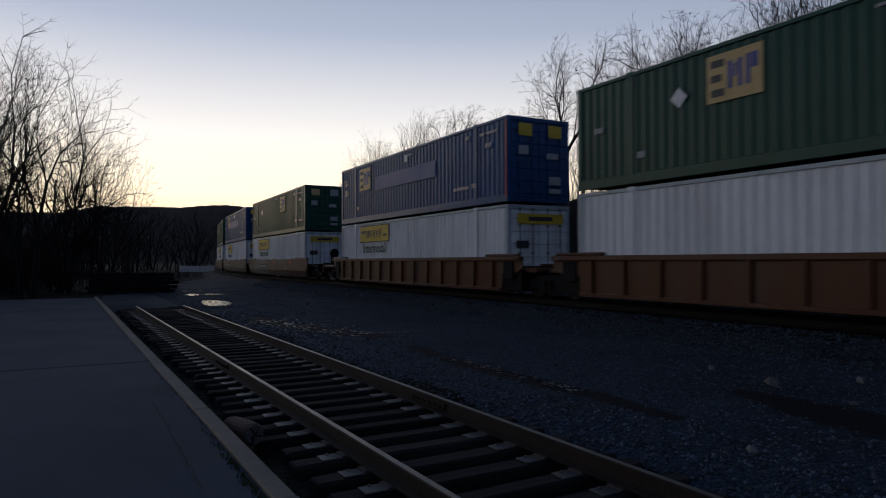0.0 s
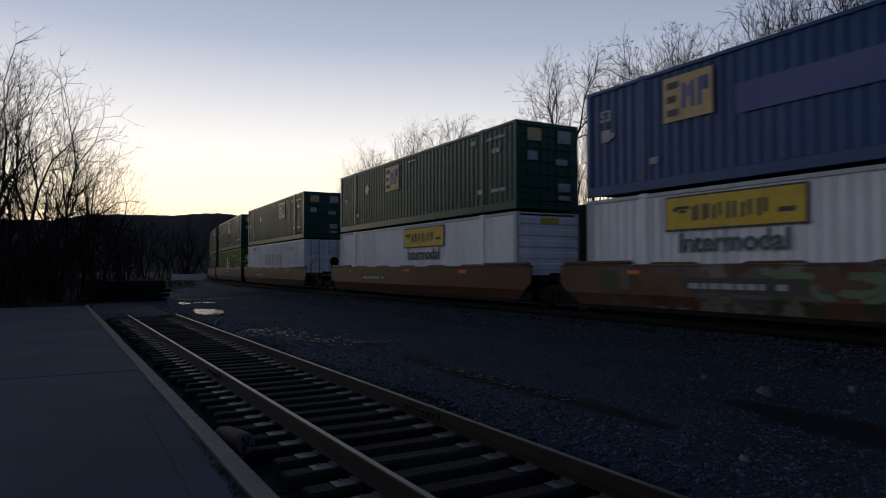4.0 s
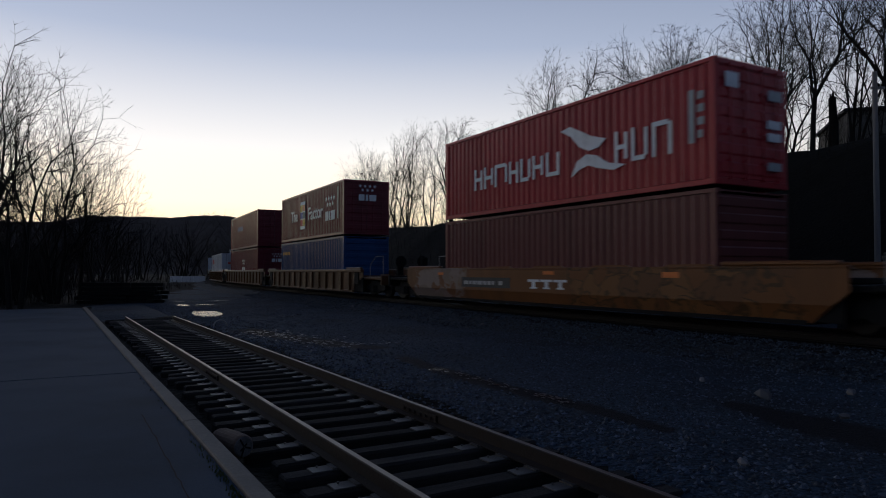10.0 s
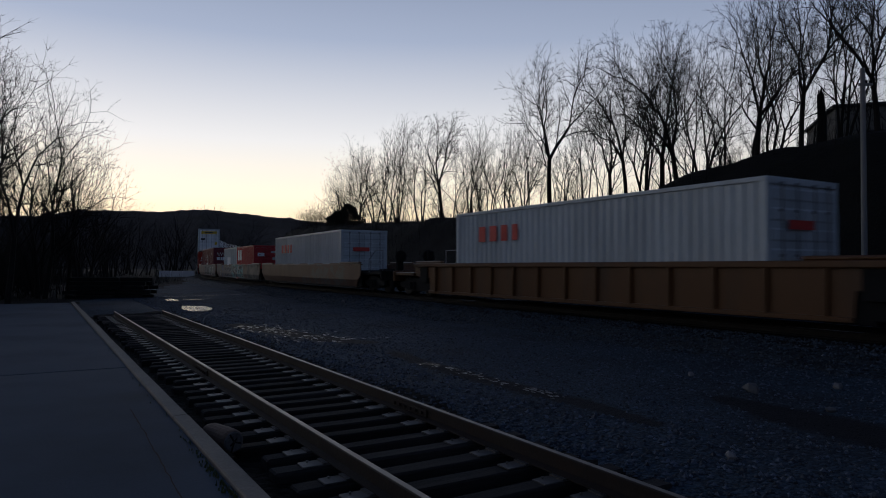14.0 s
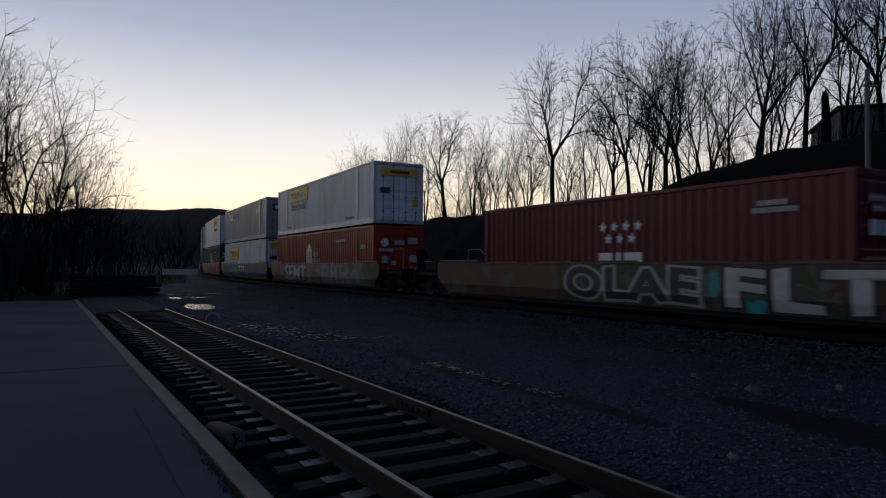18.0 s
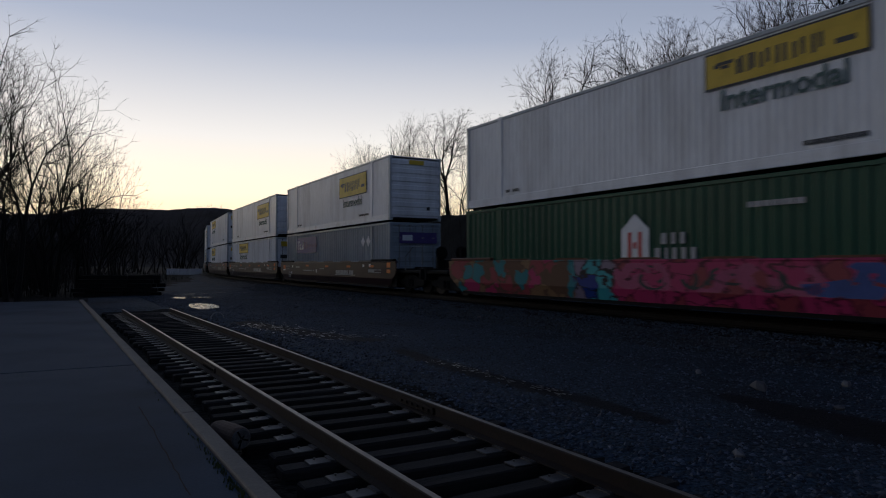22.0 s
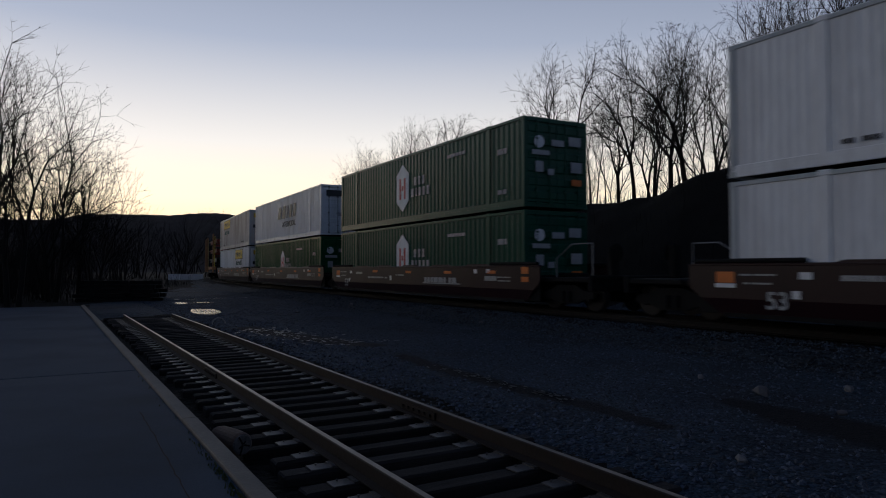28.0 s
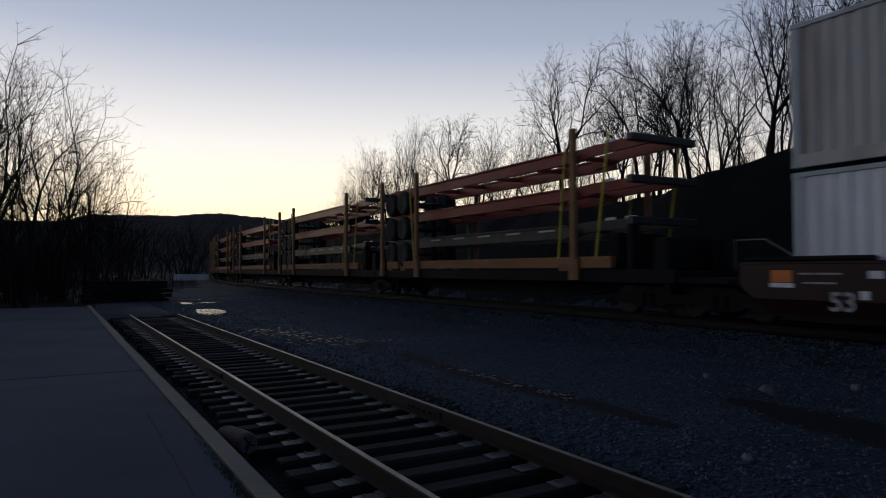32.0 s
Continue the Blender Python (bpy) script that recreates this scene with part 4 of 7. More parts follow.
def well_car(u, style, color, lead, trail, label, marks=()):
    """One well unit. style 'smooth' or 'ribbed'; lead, trail: whether a coupler (True) or a shared truck (False) lies at that end."""
    car = thing("well_car", label, "railway car", "well cars of the train")
    m = P_CAR[color]
    half = 9.05
    for sy in (-1, 1):
        turn = Matrix.Translation((0, sy * 1.43, 0)) @ Matrix.Rotation(0 if sy < 0 else math.pi, 4, "Z")
        if style == "smooth":
            side = part("side_sill", cached("sill_smooth", sill_smooth), m, car, "", turn)
            for x in (-7.6, 7.6):
                part("guide_rail", cached("guide", lambda: Build().box(-1.3, 1.3, -0.05, 0.1, SILL_TOP, SILL_TOP + 0.1, 0.03).mesh("guide_rail")), m if color != "wine" else M_DARK, side, "", (x, 0, 0))
            for x in (-5.0, -2.4, 0.2, 2.8, 5.4):
                part("guide_block", cached("gblock", lambda: Build().prism([(-0.75, SILL_TOP), (0.75, SILL_TOP), (0.6, SILL_TOP + 0.05), (-0.6, SILL_TOP + 0.05)], 0.02, 0.09).mesh("guide_block")), m, side, "", (x, 0, 0))
        else:
            side = part("side_sill", cached("sill_plate", sill_plate), m, car, "", turn)
            part("top_chord", cached("chord", lambda: Build().box(-9.05, 9.05, -0.09, 0.09, SILL_TOP - 0.14, SILL_TOP, 0.02).mesh("top_chord")), m, side)
            for i in range(13):
                part("rib", cached("rib", lambda: Build().prism([(-0.05, SILL_BOT), (0.05, SILL_BOT), (0.06, SILL_TOP - 0.12), (-0.06, SILL_TOP - 0.12)], -0.075, 0.025).mesh("rib")), m, side, "", (-7.35 + i * 1.225, 0, 0))
            for x in (-7.9, 7.9):
                part("guide_rail", cached("guide2", lambda: Build().box(-1.0, 1.0, -0.06, 0.1, SILL_TOP, SILL_TOP + 0.09, 0.03).mesh("guide_rail")), m, side, "", (x, 0, 0))
                part("end_plate", cached("eplate", lambda: Build().box(-0.28, 0.28, -0.03, 0.03, 0.62, 1.2, 0.01).mesh("end_plate")), M_DARK, side, "", (x * 1.05, 0, 0))
    # added dark plates that stand in for the shade around the trucks
    for sx in (-1, 1):
        for sy in (-1, 1):
            part("truck_guard", cached("shade_plate_mesh", lambda: Build().box(-0.95, 0.95, -0.02, 0.02, 0.26, 1.0, 0.01).mesh("truck_guard")), M_DARK, car, "", (sx * 7.95, sy * 1.315, 0))
    part("well_floor", cached("wfloor", lambda: Build().box(-8.2, 8.2, -1.38, -1.0, 0.2, 0.29).box(-8.2, 8.2, 1.0, 1.38, 0.2, 0.29).box(-8.2, -7.6, -1, 1, 0.2, 0.29).box(7.6, 8.2, -1, 1, 0.2, 0.29).box(-0.3, 0.3, -1, 1, 0.2, 0.29).box(-4.2, -3.8, -1, 1, 0.2, 0.29).box(3.8, 4.2, -1, 1, 0.2, 0.29).mesh("well_floor")), M_DARK, car)
    for k, sx in enumerate((1, -1)):
        part("end_deck", cached("car_end", lambda: car_end(False)), m if style == "ribbed" else M_DARK, car, "", Matrix.Rotation(0 if sx > 0 else math.pi, 4, "Z"))
        coupled = lead if sx > 0 else trail
        if coupled:
            add_truck(car, sx * 9.85)
            part("end_platform", cached("eplat", lambda: Build().box(9.4, 11.2, -1.3, 1.3, 0.86, 1.0, 0.03).box(11.05, 11.2, -1.35, 1.35, 0.62, 1.06, 0.02).mesh("end_platform")), m if style == "ribbed" else M_DARK, car, "", Matrix.Rotation(0 if sx > 0 else math.pi, 4, "Z"))
            part("coupler", cached("coupler", lambda: Build().box(11.1, 11.55, -0.1, 0.1, 0.74, 0.94, 0.02).box(11.5, 11.68, -0.17, 0.13, 0.68, 0.98, 0.04).mesh("coupler")), M_DARK, car, "", Matrix.Rotation(0 if sx > 0 else math.pi, 4, "Z"))
            hr = Build().tube((9.6, -1.25, 1.0), (9.6, -1.25, 1.55), 0.018, n=6).tube((9.6, -1.25, 1.55), (10.3, -1.25, 1.95), 0.018, n=6).tube((10.3, -1.25, 1.95), (11.15, -1.25, 1.95), 0.018, n=6).tube((11.15, -1.25, 1.95), (11.15, -1.25, 0.9), 0.018, n=6)
            part("handrail", cached("handrail", lambda: hr.mesh("handrail")), M_GALV, car, "", Matrix.Identity(4) if sx > 0 else Matrix.Rotation(math.pi, 4, "Z"))
            part("brake_stand", cached("bstand", lambda: Build().box(10.9, 11.1, -0.5, -0.2, 1.0, 1.9, 0.02).lathe((11.1, -0.35, 1.7), (1, 0, 0), [(0, 0.25), (0.03, 0.28), (0.05, 0.25)], 16).mesh("brake_stand")), M_DARK, car, "", Matrix.Identity(4) if sx > 0 else Matrix.Rotation(math.pi, 4, "Z"))
        elif sx < 0:
            add_truck(car, -9.7)
    for kind, x, z, w, h in marks:
        mm = {"o": M_ORA, "w": M_WHT, "f": M_FADE, "k": M_INK, "y": M_YEL}[kind[0]]
        if kind.endswith("bars"):
            q = side_bars(car, x, z, w, h, mm)
            q.location.y = -1.455 if style == "smooth" else -1.51
        else:
            part("reflector" if kind == "o" else "marking", flat(-w / 2, w / 2, -h / 2, h / 2), mm, car, "", (x, -1.4535 if kind == "k" else -1.456 if style == "smooth" else -1.51, z))
    RUNNERS.append((car, u, 9.5, 0.0))
    return car


def graffiti(car, seed, letter, x0, x1, step=1.0, thick=0.085):
    """Big loose sprayed strokes without meaning, on the upper half of the car's side."""
    q = random.Random(seed)
    x = x0
    while x < x1:
        b = Build()
        for k in range(q.randint(2, 3)):
            cx, cz, rad = x + step * q.uniform(0.25, 0.75), 0.93 + q.uniform(-0.1, 0.1), step * q.uniform(0.16, 0.36)
            a0, sweep, tall = q.uniform(0, 6.28), q.uniform(1.6, 4.2) * q.choice((-1, 1)), q.uniform(0.6, 1.0)
            pts = []
            for j in range(9):
                a = a0 + sweep * j / 8
                pts.append((cx + math.cos(a) * rad + 0.12 * step * (j / 8 - 0.5), cz + math.sin(a) * 0.27 * tall, a))
            for (ax, az, aa), (bx, bz, ba) in zip(pts, pts[1:]):
                w0 = thick * (0.55 + 0.6 * abs(math.sin(aa * 0.8 + seed)))
                o = [(ax - math.cos(aa) * w0, az - math.sin(aa) * w0 * 0.7), (ax + math.cos(aa) * w0, az + math.sin(aa) * w0 * 0.7), (bx + math.cos(ba) * w0, bz + math.sin(ba) * w0 * 0.7), (bx - math.cos(ba) * w0, bz - math.sin(ba) * w0 * 0.7)]
                b.prism([(px, min(1.27, max(0.61, pz))) for px, pz in o], -0.0015 - 0.0008 * k, 0.0015)
        part("sprayed_letter", b, letter, car, "", (0, -1.4535, 0))
        x += step * q.uniform(0.7, 1.0)


def tagged_side(name, base, zones, scale=1.1):
    """Car paint overlaid, zone by zone (palette, x0, x1, outline colour), with billowing sprayed colours and outlines."""
    m = paint(name, base, 0.5, amount=0.6)
    n, l = m.node_tree.nodes, m.node_tree.links
    bs = n["Principled BSDF"]
    co, warp, add, vor, edge = n.new("ShaderNodeTexCoord"), n.new("ShaderNodeTexNoise"), n.new("ShaderNodeVectorMath"), n.new("ShaderNodeTexVoronoi"), n.new("ShaderNodeTexVoronoi")
    mp = n.new("ShaderNodeMapping")
    mp.inputs["Scale"].default_value = (scale, 0.01, scale * 1.3)
    l.new(co.outputs["Object"], mp.inputs[0])
    warp.inputs["Scale"].default_value, warp.inputs["Detail"].default_value = 1.6, 3
    l.new(mp.outputs[0], warp.inputs["Vector"])
    add.operation = "MULTIPLY_ADD"
    l.new(warp.outputs["Color"], add.inputs[0])
    add.inputs[1].default_value = (1.3, 0.0, 1.3)
    l.new(mp.outputs[0], add.inputs[2])
    edge.feature = "DISTANCE_TO_EDGE"
    for v in (vor, edge):
        v.inputs["Scale"].default_value = 1.5
        l.new(add.outputs[0], v.inputs["Vector"])
    sep = n.new("ShaderNodeSeparateColor")
    l.new(vor.outputs["Color"], sep.inputs[0])
    rim = n.new("ShaderNodeMapRange")
    rim.inputs[1].default_value, rim.inputs[2].default_value = 0.03, 0.055
    l.new(edge.outputs["Distance"], rim.inputs[0])
    wob, sx = n.new("ShaderNodeVectorMath"), n.new("ShaderNodeSeparateXYZ")
    wob.operation = "MULTIPLY_ADD"
    l.new(warp.outputs["Color"], wob.inputs[0])
    wob.inputs[1].default_value = (1.6, 0, 0)
    l.new(co.outputs["Object"], wob.inputs[2])
    l.new(wob.outputs[0], sx.inputs[0])
    for palette, x0, x1, line in zones:
        ramp, mix1, mix2 = n.new("ShaderNodeValToRGB"), n.new("ShaderNodeMix"), n.new("ShaderNodeMix")
        l.new(sep.outputs[0], ramp.inputs[0])
        ramp.color_ramp.interpolation = "CONSTANT"
        el = ramp.color_ramp.elements
        while len(el) < len(palette):
            el.new(0.5)
        for i, (e, c) in enumerate(zip(el, palette)):
            e.position, e.color = i / len(palette), (*c, 1)
        mix1.data_type = mix2.data_type = "RGBA"
        l.new(rim.outputs[0], mix1.inputs[0])
        mix1.inputs[6].default_value = (*line, 1)
        l.new(ramp.outputs[0], mix1.inputs[7])
        r0, r1, mul = n.new("ShaderNodeMapRange"), n.new("ShaderNodeMapRange"), n.new("ShaderNodeMath")
        r0.inputs[1].default_value, r0.inputs[2].default_value = x0 + 0.75, x0 + 0.95
        r1.inputs[1].default_value, r1.inputs[2].default_value, r1.inputs[3].default_value, r1.inputs[4].default_value = x1 + 0.75, x1 + 0.95, 1, 0
        mul.operation = "MULTIPLY"
        for rr, k in ((r0, 0), (r1, 1)):
            l.new(sx.outputs[0], rr.inputs[0])
            l.new(rr.outputs[0], mul.inputs[k])
        l.new(mul.outputs[0], mix2.inputs[0])
        l.new(bs.inputs["Base Color"].links[0].from_socket, mix2.inputs[6])
        l.new(mix1.outputs[2], mix2.inputs[7])
        l.new(mix2.outputs[2], bs.inputs["Base Color"])
    return m


def on_side(me, off):
    """Bends a flat drawing, made in the x-z plane, over the fold of a smooth car side."""
    bm = bmesh.new()
    bm.from_mesh(me)
    bmesh.ops.triangulate(bm, faces=bm.faces[:])
    bmesh.ops.bisect_plane(bm, geom=bm.verts[:] + bm.edges[:] + bm.faces[:], plane_co=(0, 0, 0.6), plane_no=(0, 0, 1))
    for v in bm.verts:
        v.co.y = v.co.y * 0.2 - 1.4515 - off + max(0.0, 0.6 - v.co.z) * 0.28
    bm.to_mesh(me)
    bm.free()
    return me


def sprayed(car, body, x0, x1, z0, z1, fill, outline):
    """Fat sprayed letters with an outline, stretched to fill their stretch of the car's side."""
    for layer, (fat, mt) in enumerate(((0.095, outline), (0.035, fill))):
        cu = bpy.data.curves.new("sprayed", "FONT")
        cu.body, cu.size, cu.extrude, cu.align_x, cu.offset, cu.space_character = body, 1.0, 0.004, "CENTER", fat, 1.08
        ob = new("sprayed", cu)
        me = bpy.data.meshes.new_from_object(ob.evaluated_get(bpy.context.evaluated_depsgraph_get()))
        bpy.data.objects.remove(ob)
        co = np.array([v.co[:] for v in me.vertices])
        if layer == 0:
            lo, hi = co.min(0), co.max(0)
        for v in me.vertices:
            a, b = (v.co.x - lo[0]) / (hi[0] - lo[0]), (v.co.y - lo[1]) / (hi[1] - lo[1])
            v.co = (x0 + a * (x1 - x0), v.co.z, z0 + b * (z1 - z0) + 0.03 * math.sin(a * 17))
        part("sprayed_letters", on_side(me, 0.002 + 0.003 * layer), mt, car)


def sprayed_shapes(car, outlines, mt, off=0.003):
    """Flat sprayed patches, each an outline in x, z, on a smooth car side."""
    for o in outlines:
        part("sprayed_patch", on_side(Build().prism(o, -0.004, 0.004).mesh("sprayed_patch"), off), mt, car)


def spray(name, c):
    return mat(name, c, 0.55, 0, 0.25, 1.2, 12.0, 0.0, tuple(k * 0.5 for k in c), 0.5)


G_WHITE, G_TEAL, G_BLUE, G_PINK, G_GREEN, G_BLACK = (spray("spray_" + n, c) for n, c in (("white", (0.34, 0.35, 0.35)), ("teal", (0.04, 0.22, 0.25)), ("blue", (0.02, 0.06, 0.24)), ("pink", (0.33, 0.05, 0.13)), ("green", (0.10, 0.16, 0.08)), ("black", (0.025, 0.025, 0.03))))
G_PALE, G_LILAC, G_SLATE = spray("spray_pale", (0.42, 0.43, 0.43)), spray("spray_lilac", (0.24, 0.20, 0.26)), spray("spray_slate", (0.035, 0.045, 0.065))

# ---- the train, from its head to its tail ----
TTX_MARKS = (("fbars", -1.2, 0.78, 2.6, 0.16), ("k", -3.15, 0.87, 3.0, 0.34), ("o", 4.9, 1.16, 0.5, 0.14), ("o", -6.2, 1.16, 0.4, 0.1), ("o", 0.3, 1.2, 0.5, 0.1))
TTX_MARKS = (TTX_MARKS[1],) + (("fbars", -3.15, 0.88, 2.7, 0.17),) + TTX_MARKS[2:]
SF_MARKS = (("o", 8.3, 1.2, 0.36, 0.22), ("o", 8.3, 0.92, 0.36, 0.16), ("o", 6.4, 1.14, 0.5, 0.1), ("o", -8.1, 1.06, 0.45, 0.24), ("w", -8.1, 0.88, 0.5, 0.09), ("fbars", -7.3, 1.12, 0.9, 0.05), ("fbars", -7.3, 0.94, 0.7, 0.05), ("w", -6.3, 1.1, 0.25, 0.14), ("w", -6.5, 0.72, 0.16, 0.16), ("fbars", -5.2, 1.08, 1.0, 0.14),  ("fbars", 7.2, 0.98, 0.9, 0.05), ("fbars", 7.2, 0.86, 0.8, 0.05), ("o", -3.3, 1.15, 0.5, 0.1), ("o", 0.15, 1.12, 0.5, 0.1), ("o", 3.45, 1.12, 0.5, 0.1), ("fbars", 3.0, 0.86, 2.8, 0.26), ("f", 2.9, 0.70, 2.9, 0.035), ("fbars", -2.95, 0.88, 2.3, 0.1), ("w", -1.6, 0.86, 0.16, 0.2), ("fbars", -0.6, 1.0, 0.9, 0.07), ("fbars", 6.4, 0.95, 0.8, 0.2), ("w", 5.4, 1.16, 0.18, 0.14), ("w", 6.2, 1.18, 0.2, 0.12))
RIBBED_L = "ochre well car with ribbed steel sides"
SMOOTH_L = "weathered brown well car with smooth sides"
WINE_L = "dark red well car with pale lettering"
CONSIST = []
for uc, style, color, lead, trail in ((-22.7, "ribbed", "brown", True, False), (-3.1, "ribbed", "brown", False, False), (16.6, "ribbed", "brown", False, True),
                                      (39.75, "smooth", "tan", True, False), (59.1, "smooth", "brown", False, False), (78.6, "smooth", "brown", False, True),
                                      (101.4, "smooth", "brown", True, False), (120.85, "smooth", "brown", False, False), (140.1, "smooth", "brown", False, True), (163.3, "smooth", "ochre", True, True),
                                      (186.4, "ribbed", "amber", True, False), (205.8, "ribbed", "amber", False, False), (224.7, "ribbed", "amber", False, True),
                                      (248.3, "smooth", "tan", True, False), (267.0, "smooth", "tan", False, False), (285.9, "smooth", "tan", False, True),
                                      (309.4, "smooth", "brown", True, False), (328.7, "smooth", "brown", False, False), (348.2, "smooth", "brown", False, True),
                                      (370.9, "smooth", "wine", True, False), (389.9, "smooth", "wine", False, False), (408.9, "smooth", "wine", False, True), (431.7, "smooth", "wine", True, True),
                                      (455.3, "smooth", "wine", True, False), (474.8, "smooth", "wine", False, False), (493.4, "smooth", "wine", False, True)):
    lab = RIBBED_L if style == "ribbed" else WINE_L if color == "wine" else SMOOTH_L
    if 260 < uc < 360:
        lab = "brown well car with smooth sides covered in graffiti"
    CONSIST.append(well_car(uc, style, color, lead, trail, lab, SF_MARKS if color == "wine" else TTX_MARKS if style == "smooth" and not 240 < uc < 360 else ()))
for car in CONSIST[14:15] + CONSIST[19:]:
    lettering(car, "53", 0.5, -6.9, 0.42, M_FADE).location.y = -1.456
TAN, RUST = (0.10, 0.052, 0.032), (0.078, 0.033, 0.017)
C_TEAL, C_AQUA, C_BLUE, C_PINK, C_ROSE, C_BONE, C_GREY, C_MOSS, C_NIGHT = (0.015, 0.17, 0.20), (0.04, 0.30, 0.33), (0.008, 0.03, 0.19), (0.36, 0.03, 0.11), (0.24, 0.04, 0.055), (0.26, 0.25, 0.22), (0.09, 0.085, 0.08), (0.04, 0.06, 0.03), (0.010, 0.011, 0.014)
C_PALE, C_LILAC, C_DARKTEAL = (0.30, 0.30, 0.29), (0.20, 0.16, 0.22), (0.012, 0.07, 0.09)
for i, nm, base, zones in ((3, "pale_tags", RUST, (((C_GREY, (0.16, 0.15, 0.13)), -7.0, -1.9, (0.16, 0.15, 0.13)), ((C_GREY, RUST, TAN), 1.6, 3.6, C_GREY))),
                           (4, "rosy_tags", TAN, (((C_GREY, C_MOSS, TAN, C_GREY, (0.16, 0.15, 0.12), RUST), -7.5, 7.5, TAN),)),
                           (7, "grey_tags", RUST, (((C_GREY, (0.14, 0.12, 0.13), TAN, C_GREY), -9.0, -2.1, TAN), ((C_GREY, (0.035, 0.033, 0.04), TAN, (0.06, 0.055, 0.06), C_GREY), 2.9, 8.3, (0.05, 0.045, 0.05)))),
                           (9, "faint_tags", (0.155, 0.06, 0.018), ((((0.22, 0.17, 0.15), (0.18, 0.13, 0.10), (0.15, 0.06, 0.02)), -8.6, -4.6, (0.2, 0.15, 0.13)), (((0.15, 0.058, 0.018), (0.17, 0.075, 0.025), (0.12, 0.05, 0.02)), 1.2, 8.0, (0.06, 0.03, 0.012)))),
                           (13, "dull_tags", TAN, (((TAN, C_GREY), 0.0, 7.0, TAN),)),
                           (14, "teal_tags", RUST, (((C_GREY, (0.11, 0.08, 0.085), TAN, C_GREY), -9.6, -6.4, TAN), ((TAN, C_BLUE, (0.2, 0.15, 0.11), C_GREY), -6.4, -4.8, C_GREY), ((C_TEAL, C_DARKTEAL, C_AQUA, C_NIGHT, C_TEAL), -1.8, 2.9, C_PALE), ((C_BONE, RUST, (0.13, 0.09, 0.07)), 2.9, 4.4, RUST), ((C_GREY, C_NIGHT, (0.15, 0.14, 0.13)), 4.4, 8.6, C_GREY))),
                           (15, "outlined_tags", RUST, (((TAN, C_GREY, TAN, (0.085, 0.05, 0.045)), -9.4, -2.0, TAN), ((C_MOSS, C_GREY, C_MOSS), -2.0, 2.9, C_MOSS), ((C_TEAL, C_GREY, C_AQUA, C_MOSS), 2.9, 4.2, C_GREY), ((C_GREY, C_MOSS, RUST), 4.2, 8.6, C_GREY))),
                           (16, "mixed_tags", RUST, (((RUST, TAN, (0.11, 0.09, 0.085)), -9.2, -6.0, TAN), ((RUST, C_NIGHT, C_ROSE), -6.0, -1.5, RUST), ((TAN, C_LILAC, (0.12, 0.09, 0.08)), -1.5, 1.0, TAN), ((C_LILAC, C_MOSS, (0.09, 0.12, 0.08), C_LILAC, TAN), 1.0, 7.1, (0.13, 0.14, 0.11)), ((C_MOSS, (0.02, 0.035, 0.03)), 7.1, 8.6, C_MOSS))),
                           (17, "blue_tags", RUST, (((TAN, RUST, (0.16, 0.08, 0.04)), -9.2, -6.8, TAN), ((C_TEAL, C_AQUA, C_TEAL, C_DARKTEAL, TAN), -6.8, -0.9, C_NIGHT), ((C_BLUE, (0.012, 0.02, 0.07), TAN, C_BLUE, (0.02, 0.07, 0.16)), -0.9, 8.4, C_NIGHT))),
                           (18, "pink_tags", RUST, (((TAN, C_TEAL, C_PINK, (0.2, 0.12, 0.06), C_ROSE), -9.2, -2.2, TAN), ((C_BLUE, C_AQUA, C_LILAC), -2.2, -0.7, C_NIGHT), ((C_PINK, C_PINK, C_ROSE, C_PINK), -0.7, 8.8, (0.09, 0.01, 0.03))))):
    gm = tagged_side(nm + "_paint", base, zones)
    for o in CONSIST[i].children:
        if o.name.startswith("side_sill"):
            o.material_slots[0].material = gm
sprayed(CONSIST[16], "SEMT", -5.85, -1.3, 0.27, 1.32, G_PALE, G_BLACK)
sprayed(CONSIST[15], "OLAE", -1.85, 2.85, 0.34, 1.3, G_BLACK, G_WHITE)
sprayed(CONSIST[15], "FLT", 3.3, 7.1, 0.3, 1.3, G_PALE, G_BLACK)
# pale blocks with open middles
for x, wd in ((1.3, 1.2), (2.7, 1.1), (4.0, 1.3)):
    sprayed_shapes(CONSIST[16], ([(x, 0.34), (x + 0.3, 0.34), (x + 0.36, 1.26), (x + 0.02, 1.26)], [(x + wd - 0.32, 0.34), (x + wd, 0.34), (x + wd - 0.02, 1.26), (x + wd - 0.34, 1.26)], [(x + 0.25, 0.68), (x + wd - 0.25, 0.72), (x + wd - 0.25, 0.92), (x + 0.25, 0.90)]), G_LILAC)
sprayed_shapes(CONSIST[16], ([(7.0, 0.3), (7.9, 0.3), (6.7, 1.28), (6.45, 1.28)],), G_GREEN, 0.005)
